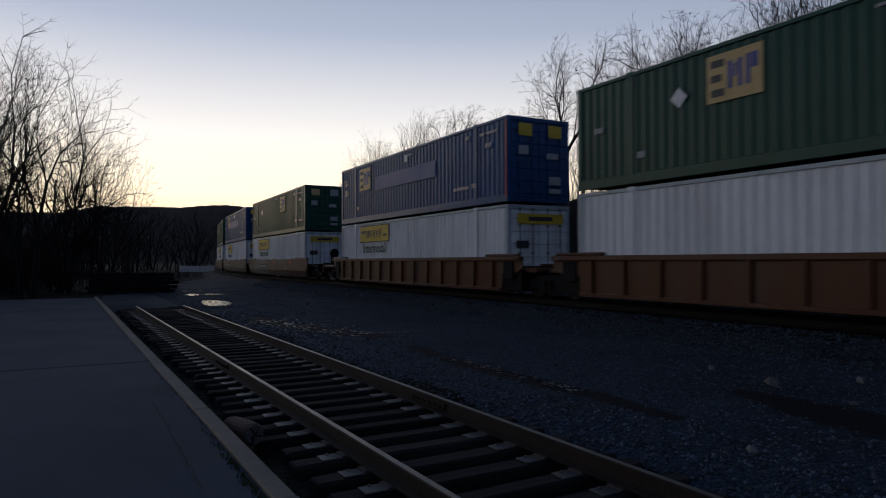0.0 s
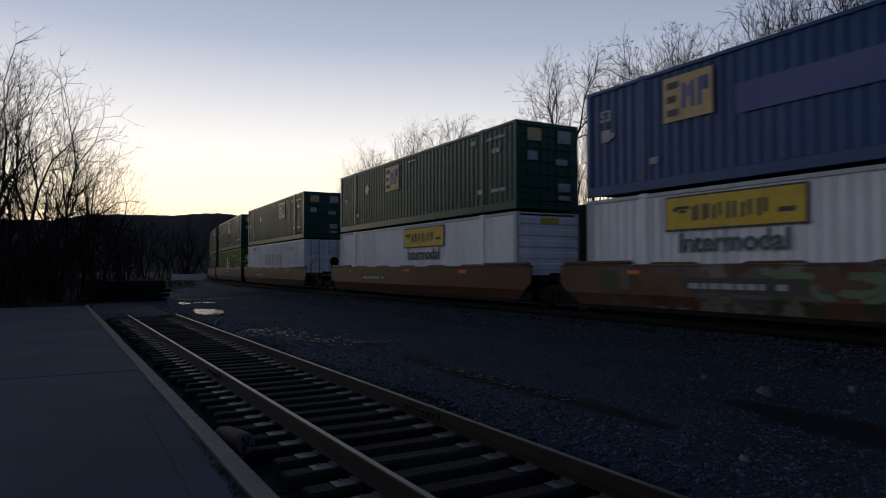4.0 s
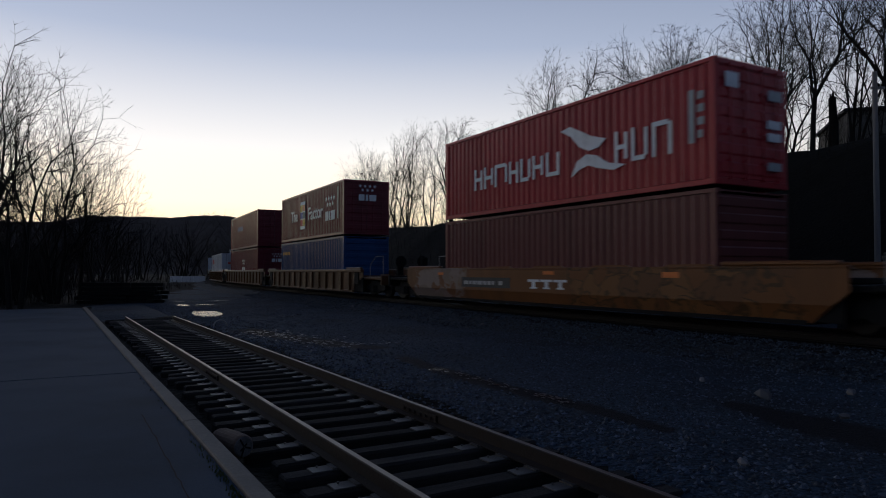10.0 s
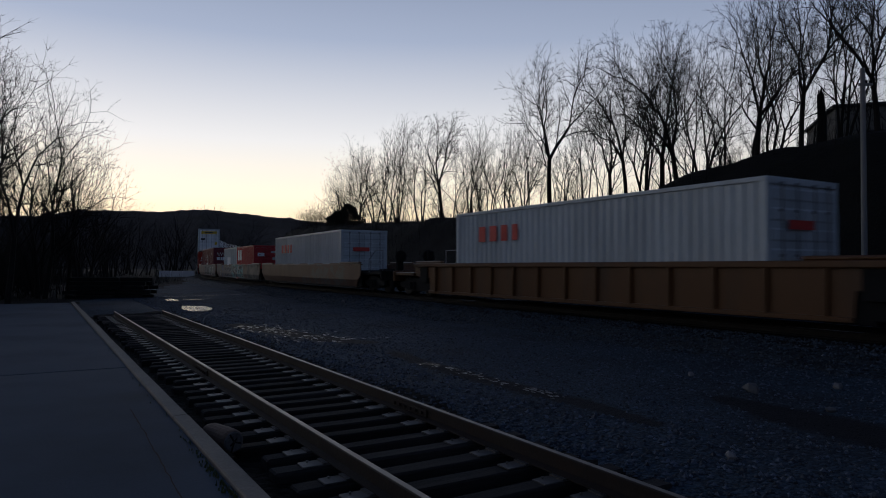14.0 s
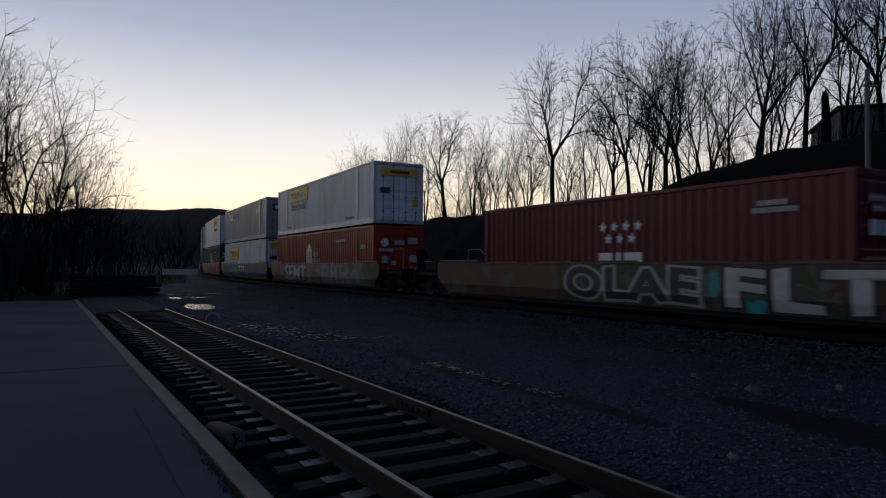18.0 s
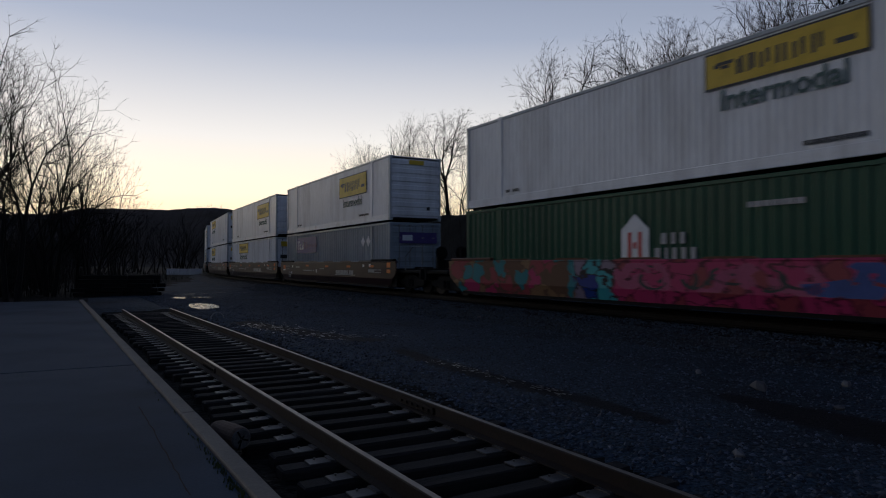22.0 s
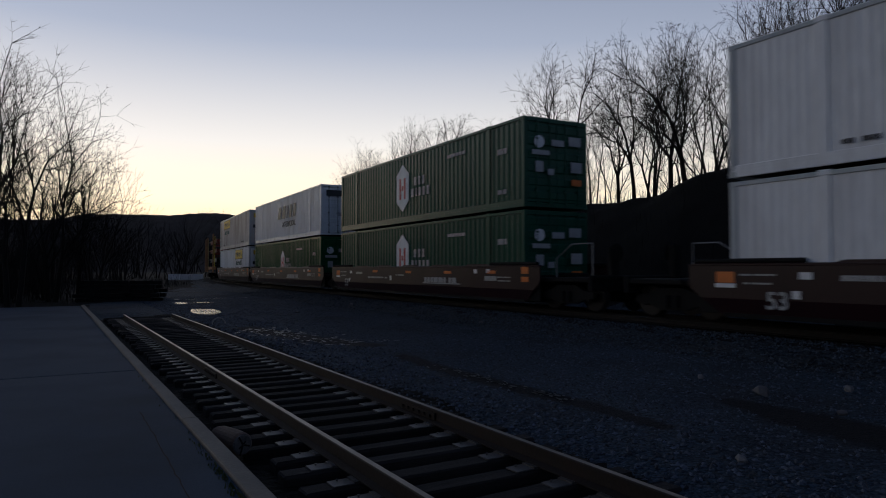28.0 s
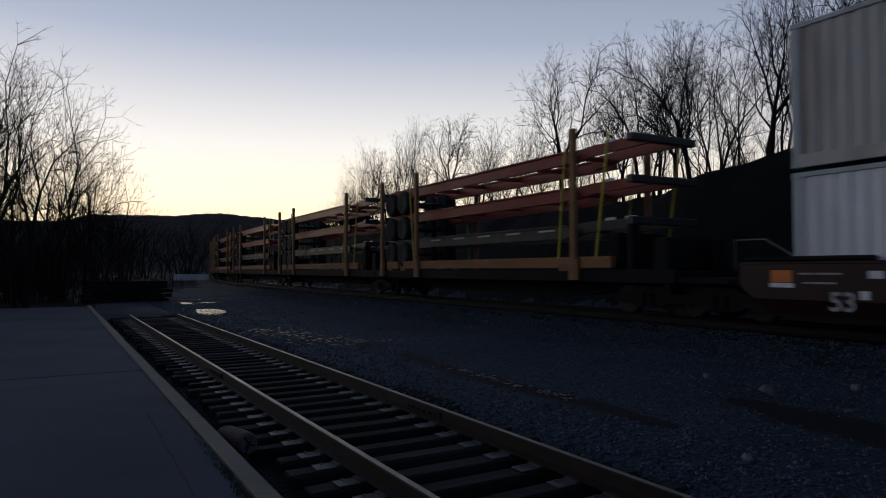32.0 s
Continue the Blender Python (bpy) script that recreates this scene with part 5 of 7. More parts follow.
# folded boxes with pale rims
for x in (-4.75, -3.9, -3.1, -2.4):
    k = 0.12 if x in (-4.75, -3.1) else -0.12
    for rim, mt, off in ((0.0, G_WHITE, 0.002), (0.06, G_SLATE, 0.005)):
        sprayed_shapes(CONSIST[14], ([(x + rim, 0.78 + k + rim), (x + 0.72 - rim, 0.78 - k + rim), (x + 0.72 - rim, 1.2 - k - rim), (x + rim, 1.2 + k - rim)], [(x + rim, 0.3 + rim), (x + 0.72 - rim, 0.3 + rim), (x + 0.72 - rim, 0.62 - k - rim), (x + rim, 0.62 + k - rim)]), mt, off)
for i, seed, mt, a, b, st, th in ((14, 31, G_WHITE, -1.6, 2.4, 1.1, 0.06), (14, 33, G_BLACK, -1.5, 2.6, 1.0, 0.09), (17, 10, G_TEAL, -6.6, -1.6, 1.0, 0.12), (17, 41, G_BLACK, -6.4, -1.2, 1.2, 0.06), (18, 12, G_PINK, -0.6, 4.0, 1.2, 0.14), (18, 43, G_BLACK, 0.0, 4.6, 1.4, 0.05), (18, 45, G_BLUE, 4.6, 5.6, 1.0, 0.2), (4, 47, G_GREEN, -3.0, 3.0, 1.6, 0.10)):
    graffiti(CONSIST[i], seed, mt, a, b, st, th)


def serif_marks(car, x0, x1, z0, z1, mt, count=3):
    """A row of broad slab shapes, each a bar on a stem, like an old railway mark."""
    w = (x1 - x0) / count
    for k in range(count):
        a, b = x0 + k * w, x0 + (k + 0.9) * w
        m_ = (a + b) / 2
        t_ = (z1 - z0) * 0.26
        bd = Build().box(a, b, -0.003, 0.003, z1 - t_, z1).box(m_ - w * 0.13, m_ + w * 0.13, -0.003, 0.003, z0 + t_ * 0.6, z1 - t_).box(m_ - w * 0.26, m_ + w * 0.26, -0.003, 0.003, z0, z0 + t_ * 0.6)
        part("marking", bd, mt, car, "", (0, -1.459, 0))


part("marking", flat(-1.3, 1.3, -0.27, 0.27, 0.002), M_INK, CONSIST[7], "", (0.1, -1.4545, 0.93))
serif_marks(CONSIST[7], -1.1, 1.3, 0.72, 1.12, M_FADE)
serif_marks(CONSIST[17], -0.95, 1.4, 0.78, 1.16, M_WHT)
serif_marks(CONSIST[9], -0.7, 1.2, 0.72, 1.0, M_WHT)

hunt(-22.7, LOW), emp(-22.7, HIGH, "green")
c = hunt(-3.1, LOW, logo=False)
emp(-3.1, HIGH, "green", -2.88)
hunt(16.6, LOW, logo_x=-3.5)
c = emp(16.6, HIGH, "blue", -4.65, "navy blue", True)
hunt(39.75, LOW, logo_x=-3.7), emp(39.75, HIGH, "green", 2.3)
hunt(59.1, LOW, logo_x=-3.5), emp(59.1, HIGH, "blue", -4.6, "navy blue", True)
hunt(78.6, LOW, logo_x=1.5, front="wall"), emp(78.6, HIGH, "green", -1.5)
c = container("white ribbed steel container with faded lettering", D53, "dom", "white", 101.4, LOW)
part("lettering", bars([[0.55, 0.7, 0.25, 0.5, 0.5]], -2.4, -0.4, 1.4, 0.9, 0.15), M_FADE, c, "", (0.0, -WH - 0.006, 1.72))
side_bars(c, 4.9, 2.45, 1.9, 0.3, M_FADE)
part("marking", flat(-0.4, 0.4, -0.12, 0.12), M_ORA, c, "", (-5.7, -WH - 0.006, 2.62))
emp(101.4, HIGH, "green", 2.9, gem=-3.6)
hub(120.85, LOW, "leaf", -0.6, False, "leaf green"), emp(120.85, HIGH, "green", 0.4, gem=-5.0)
emp(140.1, LOW, "green", 0.4, gem=4.7), emp(140.1, HIGH, "green", 3.4, gem=4.75)

# 40-foot sea containers
Z40 = LOW
iso("brown-red corrugated sea container", D40, "brown", 163.3, Z40, "wall")
c = iso("bright red corrugated sea container with white shapes", D40, "red", 163.3, HIGH)
for k, (x0, wd) in enumerate(((-4.0, 0.5), (-3.38, 0.55), (-2.72, 0.72), (-1.88, 0.5), (-1.26, 0.52), (-0.62, 0.52), (0.05, 0.62), (2.95, 0.46), (3.55, 0.55), (4.25, 0.62))):
    lo, hi = (0.88, 1.62) if k < 7 else (0.86, 1.72)
    sh = Build().box(x0, x0 + 0.11, -0.004, 0.004, lo, hi).box(x0 + wd - 0.11, x0 + wd, -0.004, 0.004, lo + (0.1 if k % 3 else 0), hi - 0.06)
    cz = (lo + hi) / 2 if k in (0, 1, 3, 5, 7) else lo + 0.06 if k in (4, 6, 8) else hi - 0.06
    sh.box(x0 + 0.1, x0 + wd - 0.1, -0.004, 0.004, cz - 0.06, cz + 0.06)
    part("logo_shape", sh, M_WHT, c, "", (0, -WH - 0.006, 0))
for o in (((0.75, 2.13), (1.15, 2.2), (1.6, 2.0), (2.05, 1.78), (2.62, 1.62), (2.35, 1.42), (1.95, 1.38), (1.55, 1.55), (1.2, 1.9)),
          ((1.2, 0.72), (1.45, 1.15), (1.85, 1.3), (2.25, 1.22), (2.7, 0.95), (3.35, 0.82), (2.9, 0.72), (2.3, 0.86), (1.9, 0.98), (1.55, 0.9))):
    part("logo_shape", Build().prism(o, -0.004, 0.004), M_WHT, c, "white curved shape", (0, -WH - 0.006, 0))
part("marking", flat(-0.08, 0.08, 1.0, 2.25), M_FADE, c, "", (5.45, -WH - 0.006, 0))
part("marking", bars([[0.3], [0.3], [0.3], [0.25]], 5.62, 2.0, 0.6, 0.3, 0.4), M_FADE, c, "", (0, -WH - 0.006, 0))
end_marks(c, [(-0.8, 2.4, 0.45, 0.35, M_WHT), (0.75, 2.2, 0.5, 0.25, M_FADE), (0.7, 1.5, 0.5, 0.2, M_WHT), (0.7, 1.2, 0.5, 0.2, M_WHT), (0.7, 0.5, 0.5, 0.2, M_FADE)])
c = iso("dark blue corrugated sea container", D40, "navy", 186.4, Z40, "wall")
part("marking", bars([[0.2] * 5], -5.6, 0, 0.8, 0.25, 0.2), M_YEL, c, "", (0, -WH - 0.006, 2.1))
c = iso("maroon corrugated sea container with white lettering", D40, "maroon", 186.4, HIGH)
lettering(c, "The", 0.95, -3.05, 1.22, M_WHT)
part("logo_panel", flat(-0.5, 0.5, -0.85, 0.85), M_WHT, c, "white card with coloured squares", (-1.2, -WH - 0.006, 1.5))
for k, (a, b, mm) in enumerate(((-0.25, 0.45, M_YEL), (0.25, 0.45, M_ORA), (-0.25, 0.0, M_BLU), (0.25, 0.0, M_TEAL), (-0.25, -0.45, M_RED), (0.25, -0.45, M_YEL))):
    part("logo_shape", flat(-0.22, 0.22, -0.2, 0.2), mm, c, "", (-1.2 + a, -WH - 0.014, 1.5 + b))
lettering(c, "Factor", 1.05, 1.25, 1.15, M_WHT)


def star_logo(c, x, z, k, end=False):
    """Two rows of small stars over a bold row of bars."""
    m = Matrix.Translation((c["half"] + 0.08, x, z)) @ Matrix.Rotation(radians(90), 4, "Z") if end else Matrix.Translation((x, -WH - 0.006, z))
    for r, cnt in enumerate((4, 3)):
        for i in range(cnt):
            sx = (i - (cnt - 1) / 2) * 0.55 * k
            star = Build().prism([(math.cos(6.283 * (j + 0.25) / 10) * (0.2 if j % 2 == 0 else 0.09) * k, math.sin(6.283 * (j + 0.25) / 10) * (0.2 if j % 2 == 0 else 0.09) * k) for j in range(10)], -0.004, 0.004)
            part("logo_star", star, M_WHT, c, "", m @ Matrix.Translation((sx, 0, (0.75 - r * 0.42) * k)))
    for x0, x1 in ((-1.0, -0.35), (-0.2, 0.05), (0.2, 1.0)):
        part("logo_bar", Build().box(x0 * k, x1 * k, -0.004, 0.004, -0.8 * k, -0.15 * k), M_WHT, c, "", m)


star_logo(c, 3.9, 1.5, 0.78)
star_logo(c, 0.0, 2.2, 0.5, True)
part("marking", flat(0, 0.14, 0, 1.7), M_FADE, c, "", (5.1, -WH - 0.006, 0.9))
c = iso("maroon corrugated sea container with small white stars", D40, "maroon", 205.8, Z40)
star_logo(c, 0.4, 1.5, 0.6)
star_logo(c, 0.2, 2.1, 0.4, True)
c = iso("faded maroon corrugated sea container", D40, "maroon", 205.8, HIGH)
side_bars(c, -1.0, 1.8, 3.0, 0.5, M_PUR)
side_bars(c, -5.3, 2.45, 0.4, 0.4, M_FADE, 2)
for uu in (224.7, 248.3):
    c = iso("pale grey corrugated sea container with red lettering", D40, "ltgrey", uu, Z40)
    part("lettering", bars([[0.4, 0.4, 0.35, 0.3]], -4.6, 0, 1.0, 0.6, 0.15), M_RED, c, "", (0, -WH - 0.006, 1.85))
    end_marks(c, [(-0.2, 1.9, 0.9, 0.2, M_RED)])
c = iso("short red corrugated sea container with white shapes", D20, "red", 263.7, Z40, H=2.591)
part("lettering", bars([[0.6, 0.5, 0.18]], -2.5, 0, 0.8, 0.9, 0.1), M_WHT, c, "", (0, -WH - 0.006, 1.5))
end_marks(c, [(-0.75, 1.9, 0.5, 0.25, M_WHT), (0.4, 2.1, 0.8, 0.15, M_FADE), (0.5, 1.6, 0.8, 0.2, M_FADE)])
c = iso("short pale grey corrugated sea container with a white plate", D20, "ltgrey", 269.8, Z40, H=2.591)
part("marking", flat(-0.75, 0.75, -0.55, 0.55), M_WHT, c, "", (-0.4, -WH - 0.03, 1.25))
c = iso("maroon corrugated sea container with small white stars", D40, "maroon", 285.9, Z40)
star_logo(c, 0.2, 1.5, 0.75)
star_logo(c, -0.5, 2.0, 0.45, True)
side_bars(c, 4.5, 2.3, 1.0, 0.3, M_FADE, 2)

hub(309.4, LOW, "orange", -1.3, False, "orange red"), hunt(309.4, HIGH, logo_x=-3.5)
hunt(328.7, LOW, logo_x=-3.4, big=True), parcel(328.7, HIGH, -3.9)
hub(348.2, LOW, "hub", 0.0, False), hunt(348.2, HIGH, logo_x=3.95, front="wall")
parcel(370.9, LOW, -3.94), hunt(370.9, HIGH, logo_x=3.55, big=True, front="wall")
hunt(389.9, LOW, logo_x=-2.85), hunt(389.9, HIGH, logo_x=4.1, big=True, front="wall")
hunt(408.9, LOW, logo_x=-4.0), hunt(408.9, HIGH, logo_x=-4.0)
hunt(431.7, LOW, logo_x=3.0, big=True, front="wall"), hunt(431.7, HIGH, logo_x=3.2, big=True, front="wall")
hub(455.3, LOW, "hub", -0.7), hub(455.3, HIGH, "hub", -0.7)
hub(474.8, LOW, "grass", 0.0, False, "mid green")
c = container("white ribbed steel container with slanted black lettering", D53, "dom", "white", 474.8, HIGH)
part("lettering", bars([[0.5, 0.62, 0.16, 0.42, 0.45]], -2.25, -0.32, 1.35, 0.98, 0.15, 0.32), M_INK, c, "", (0.9, -WH - 0.006, 1.75))
lettering(c, "INTERMODAL", 0.5, 1.45, 0.86, M_INK)
end_marks(c, [(-0.3, 2.4, 1.4, 0.35, M_INK), (0.3, 1.2, 1.2, 0.2, M_FADE)])
hunt(493.25, LOW, logo_x=3.26), hunt(493.25, HIGH, "dirty", logo_x=-3.6)
# ---- flat cars with stacked trailer frames at the end of the train ----
M_CHRED = paint("red_frame_paint", (0.21, 0.020, 0.016), 0.55, (0.09, 0.03, 0.025), 0.6)
M_CHBLK = paint("black_frame_paint", (0.03, 0.03, 0.032), 0.5, (0.08, 0.06, 0.05), 0.4)
M_TYRE = mat("tyre_rubber", (0.018, 0.018, 0.019), 0.8, 0, 0.3, 3.0, 30.0, 0.4)
M_BEAM = mat("ochre_timber", (0.27, 0.12, 0.04), 0.75, 0, 0.3, 2.0, 18.0, 0.4, (0.14, 0.07, 0.03), 0.6, (0.3, 2, 2))
M_STAKE = mat("yellow_brown_stake", (0.24, 0.115, 0.04), 0.7, 0, 0.25, 2.0, 15.0, 0.2, (0.15, 0.07, 0.03), 0.6)
M_STRAP = mat("yellow_strap", (0.50, 0.40, 0.03), 0.6, 0, 0.15, 3.0, 30.0, 0.1)


def tyre_mesh():
    return Build().lathe((0, -0.12, 0), (0, 1, 0), [(0.02, 0.27), (0.0, 0.32), (0.0, 0.46), (0.03, 0.505), (0.21, 0.505), (0.24, 0.46), (0.24, 0.32), (0.22, 0.27)], 24).mesh("tyre", True)


def rim_mesh():
    return Build().lathe((0, -0.09, 0), (0, 1, 0), [(0.0, 0.265), (0.03, 0.26), (0.07, 0.18), (0.05, 0.1), (0.0, 0.09), (0.18, 0.09), (0.18, 0.265)], 18).mesh("rim")


def chassis(u, z, color):
    """A bare container trailer frame: two long beams, cross members, a raised gooseneck and two axles of twin tyres."""
    lab = "bare red trailer frame with twin tyres, stacked on a flat car" if color is M_CHRED else "bare black trailer frame with reflector tape, stacked on a flat car"
    c = thing("trailer_frame", lab, "trailer", "trailer frames on the train")
    for sy in (-1, 1):
        part("main_beam", cached("chbeam", lambda: Build().box(-7.8, 5.2, -0.08, 0.08, 0.22, 0.26).box(-7.8, 5.2, -0.08, 0.08, -0.14, -0.10).box(-7.8, 5.2, -0.015, 0.015, -0.10, 0.22).mesh("main_beam")), color, c, "", (0, sy * 0.98, 0))
        part("gooseneck", cached("chneck", lambda: Build().prism([(4.6, -0.14), (5.9, 0.04), (8.0, 0.08), (8.0, 0.34), (5.9, 0.34), (4.6, 0.26)], -0.06, 0.06).mesh("gooseneck")), color, c, "", (0, sy * 0.6, 0))
    for x in (-7.75, -6.0, -4.5, -2.5, 0.0, 2.5, 5.1):
        part("cross_member", cached("chcross", lambda: Build().box(-0.05, 0.05, -1.0, 1.0, 0.04, 0.18, 0.01).mesh("cross_member")), color, c, "", (x, 0, 0))
    for x in (-7.7, 7.9):
        part("bolster", cached("chbol", lambda: Build().box(-0.12, 0.12, -1.22, 1.22, 0.0, 0.2, 0.02).mesh("bolster")), M_CHBLK, c, "", (x, 0, 0.12 if x > 0 else 0.03))
    for x in (-7.0, -5.75):
        ax = part("axle", cached("chaxle", lambda: Build().tube((0, -1.1, 0), (0, 1.1, 0), 0.07, n=8).mesh("axle")), M_CHBLK, c, "", (x, 0, -0.35))
        for y in (-1.12, -0.83, 0.83, 1.12):
            part("tyre", cached("tyre", tyre_mesh), M_TYRE, ax, "", (0, y, 0))
            if abs(y) > 1:
                part("rim", cached("rim", rim_mesh), M_GALV, ax, "", (0, y, 0))
    if color is M_CHBLK:
        for x in (-3, -1.2, 0.6, 2.4, 4.2):
            part("reflector", flat(-0.4, 0.4, -0.03, 0.03), M_FADE, c, "", (x, -1.05, 0.12))
    for x in (6.6, 7.4):
        part("reflector", flat(-0.2, 0.2, -0.04, 0.04), M_WHT, c, "", (x, -0.672, 0.36))
    RUNNERS.append((c, u, 8.0, z))
    return c


def flat_car(u, first):
    car = thing("flat_car", "long dark flat car with ochre timbers and upright stakes", "railway car", "flat cars of the train")
    part("deck", cached("fdeck", lambda: Build().box(-8.95, 8.95, -1.3, 1.3, 0.98, 1.16, 0.02).mesh("deck")), M_DARK, car)
    part("centre_sill", cached("fsill", lambda: Build().prism([(-8.9, 0.98), (8.9, 0.98), (6.2, 0.62), (4.5, 0.42), (-4.5, 0.42), (-6.2, 0.62)], -0.4, 0.4).mesh("centre_sill")), M_DARK, car)
    for sy in (-1, 1):
        part("side_plate", cached("fside", lambda: Build().box(-8.95, 8.95, -0.03, 0.03, 0.86, 1.2, 0.01).mesh("side_plate")), M_DARK, car, "", (0, sy * 1.36, 0))
        for x0, x1 in ((-7.6, -6.4), (-5.9, 6.8)):
            part("timber", Build().box(x0, x1, -0.09, 0.09, 1.24, 1.56, 0.015), M_BEAM, car, "ochre painted timber", (0, sy * 1.3, 0))
        for x in (-7.2, -5.9, 4.9):
            part("timber_block", cached("fblock", lambda: Build().box(-0.25, 0.25, -0.12, 0.12, 1.16, 1.36, 0.01).mesh("timber_block")), M_BEAM, car, "", (x, sy * 1.28, 0))
        for x in (-7.9, -4.45, 5.4):
            st = part("stake", cached("stake", lambda: Build().box(-0.11, 0.11, -0.07, 0.07, 0.9, 5.2, 0.015).box(-0.2, 0.2, -0.05, 0.05, 0.9, 1.5, 0.01).mesh("stake")), M_STAKE, car, "", (x, sy * 1.46, 0))
        for x0, x1 in ((6.2, 6.75), (4.6, 4.95), (-4.9, -5.3)):
            part("strap", Build().tube((x0, 0, 1.5), (x1, 0, 4.9), 0.035, n=6), M_STRAP, car, "", (0, sy * 1.36, 0))
    part("end_bulkhead", cached("fbulk", lambda: Build().box(8.0, 8.5, -1.1, 1.1, 1.16, 2.0, 0.04).box(6.2, 6.6, -0.9, 0.9, 1.16, 2.2, 0.05).box(7.2, 7.4, -1.2, -0.9, 1.16, 2.5, 0.02).mesh("end_bulkhead")), M_DARK, car)
    add_truck(car, -8.9)
    if first:
        add_truck(car, 7.8)
        part("coupler", cached("coupler2", lambda: Build().box(8.9, 9.8, -0.1, 0.1, 0.74, 0.94, 0.02).mesh("coupler")), M_DARK, car)
    RUNNERS.append((car, u, 8.5, 0.0))
    return car


for k in range(6):
    uc = 513.2 + 18.0 * k
    flat_car(uc, k == 0)
    for j, cc in enumerate((M_CHBLK, M_CHRED, M_CHRED)):
        chassis(uc + 0.55, 2.26 + 1.1 * j, cc)

# ---- far ridge ----
# the blue in the wooded ridge's colour stands in for distance haze
M_HILL = mat("haze_tinted_ridge", (0.009, 0.010, 0.016), 0.95, 0, 0.5, 0.02, 0.25, 0.6, (0.006, 0.006, 0.009), 0.7, bump_dist=2.0, spec=0.05)
M_BARK = mat("dark_bark", (0.012, 0.011, 0.010), 0.9, 0, 0.35, 2.0, 14.0, 0.6, (0.024, 0.021, 0.019), 0.45, (1, 1, 0.3), spec=0.15)
M_TWIG = mat("bare_twigs", (0.014, 0.012, 0.011), 0.9, 0, 0.3, 2.0, 14.0, 0.0, spec=0.15)
ha = np.radians(np.concatenate([np.arange(-80, 62, 0.5), np.arange(62, 281, 2.0)]))
he = np.interp(np.degrees(ha), [-80, -45, -33.5, -31.5, -30, -29, -26.3, -23.1, -19.7, -17.1, -13.5, -10.7, 5, 30, 62], [3.0, 3.4, 3.61, 3.65, 3.9, 4.2, 4.25, 4.3, 4.6, 4.36, 4.03, 3.74, 3.0, 2.6, 2.5])
# past 62 degrees the ridge is unseen, added to block low sky reflections
he = np.where(ha > radians(62), 3.2, he)
hr = np.array([420.0, 520, 640, 760, 880, 980, 1060, 1200, 1500])
hf = np.array([-0.05, 0.08, 0.25, 0.45, 0.7, 0.9, 1.0, 0.93, 0.5])
HA, HR = np.meshgrid(ha, hr)
HZ = hf[:, None] * np.tan(np.radians(he))[None, :] * 1060 + EYE_Z * (hf[:, None] > 0.05)
HZ = HZ + (4.0 * wave(HA * 400, HR * 0.4, 0.13) + 2.5 * wave(HA * 900, HR, 0.2, 3)) * (hf[:, None] < 0.98) * (hf[:, None] > 0) + 1.0 * wave(HA * 1060, HR * 0, 0.35, 1) * (hf[:, None] > 0.98)
hill = sheet("hill", HR * np.sin(HA), HR * np.cos(HA), HZ, M_HILL)
tagged(hill, "long dark wooded ridge on the horizon", "hill", kind="structure")


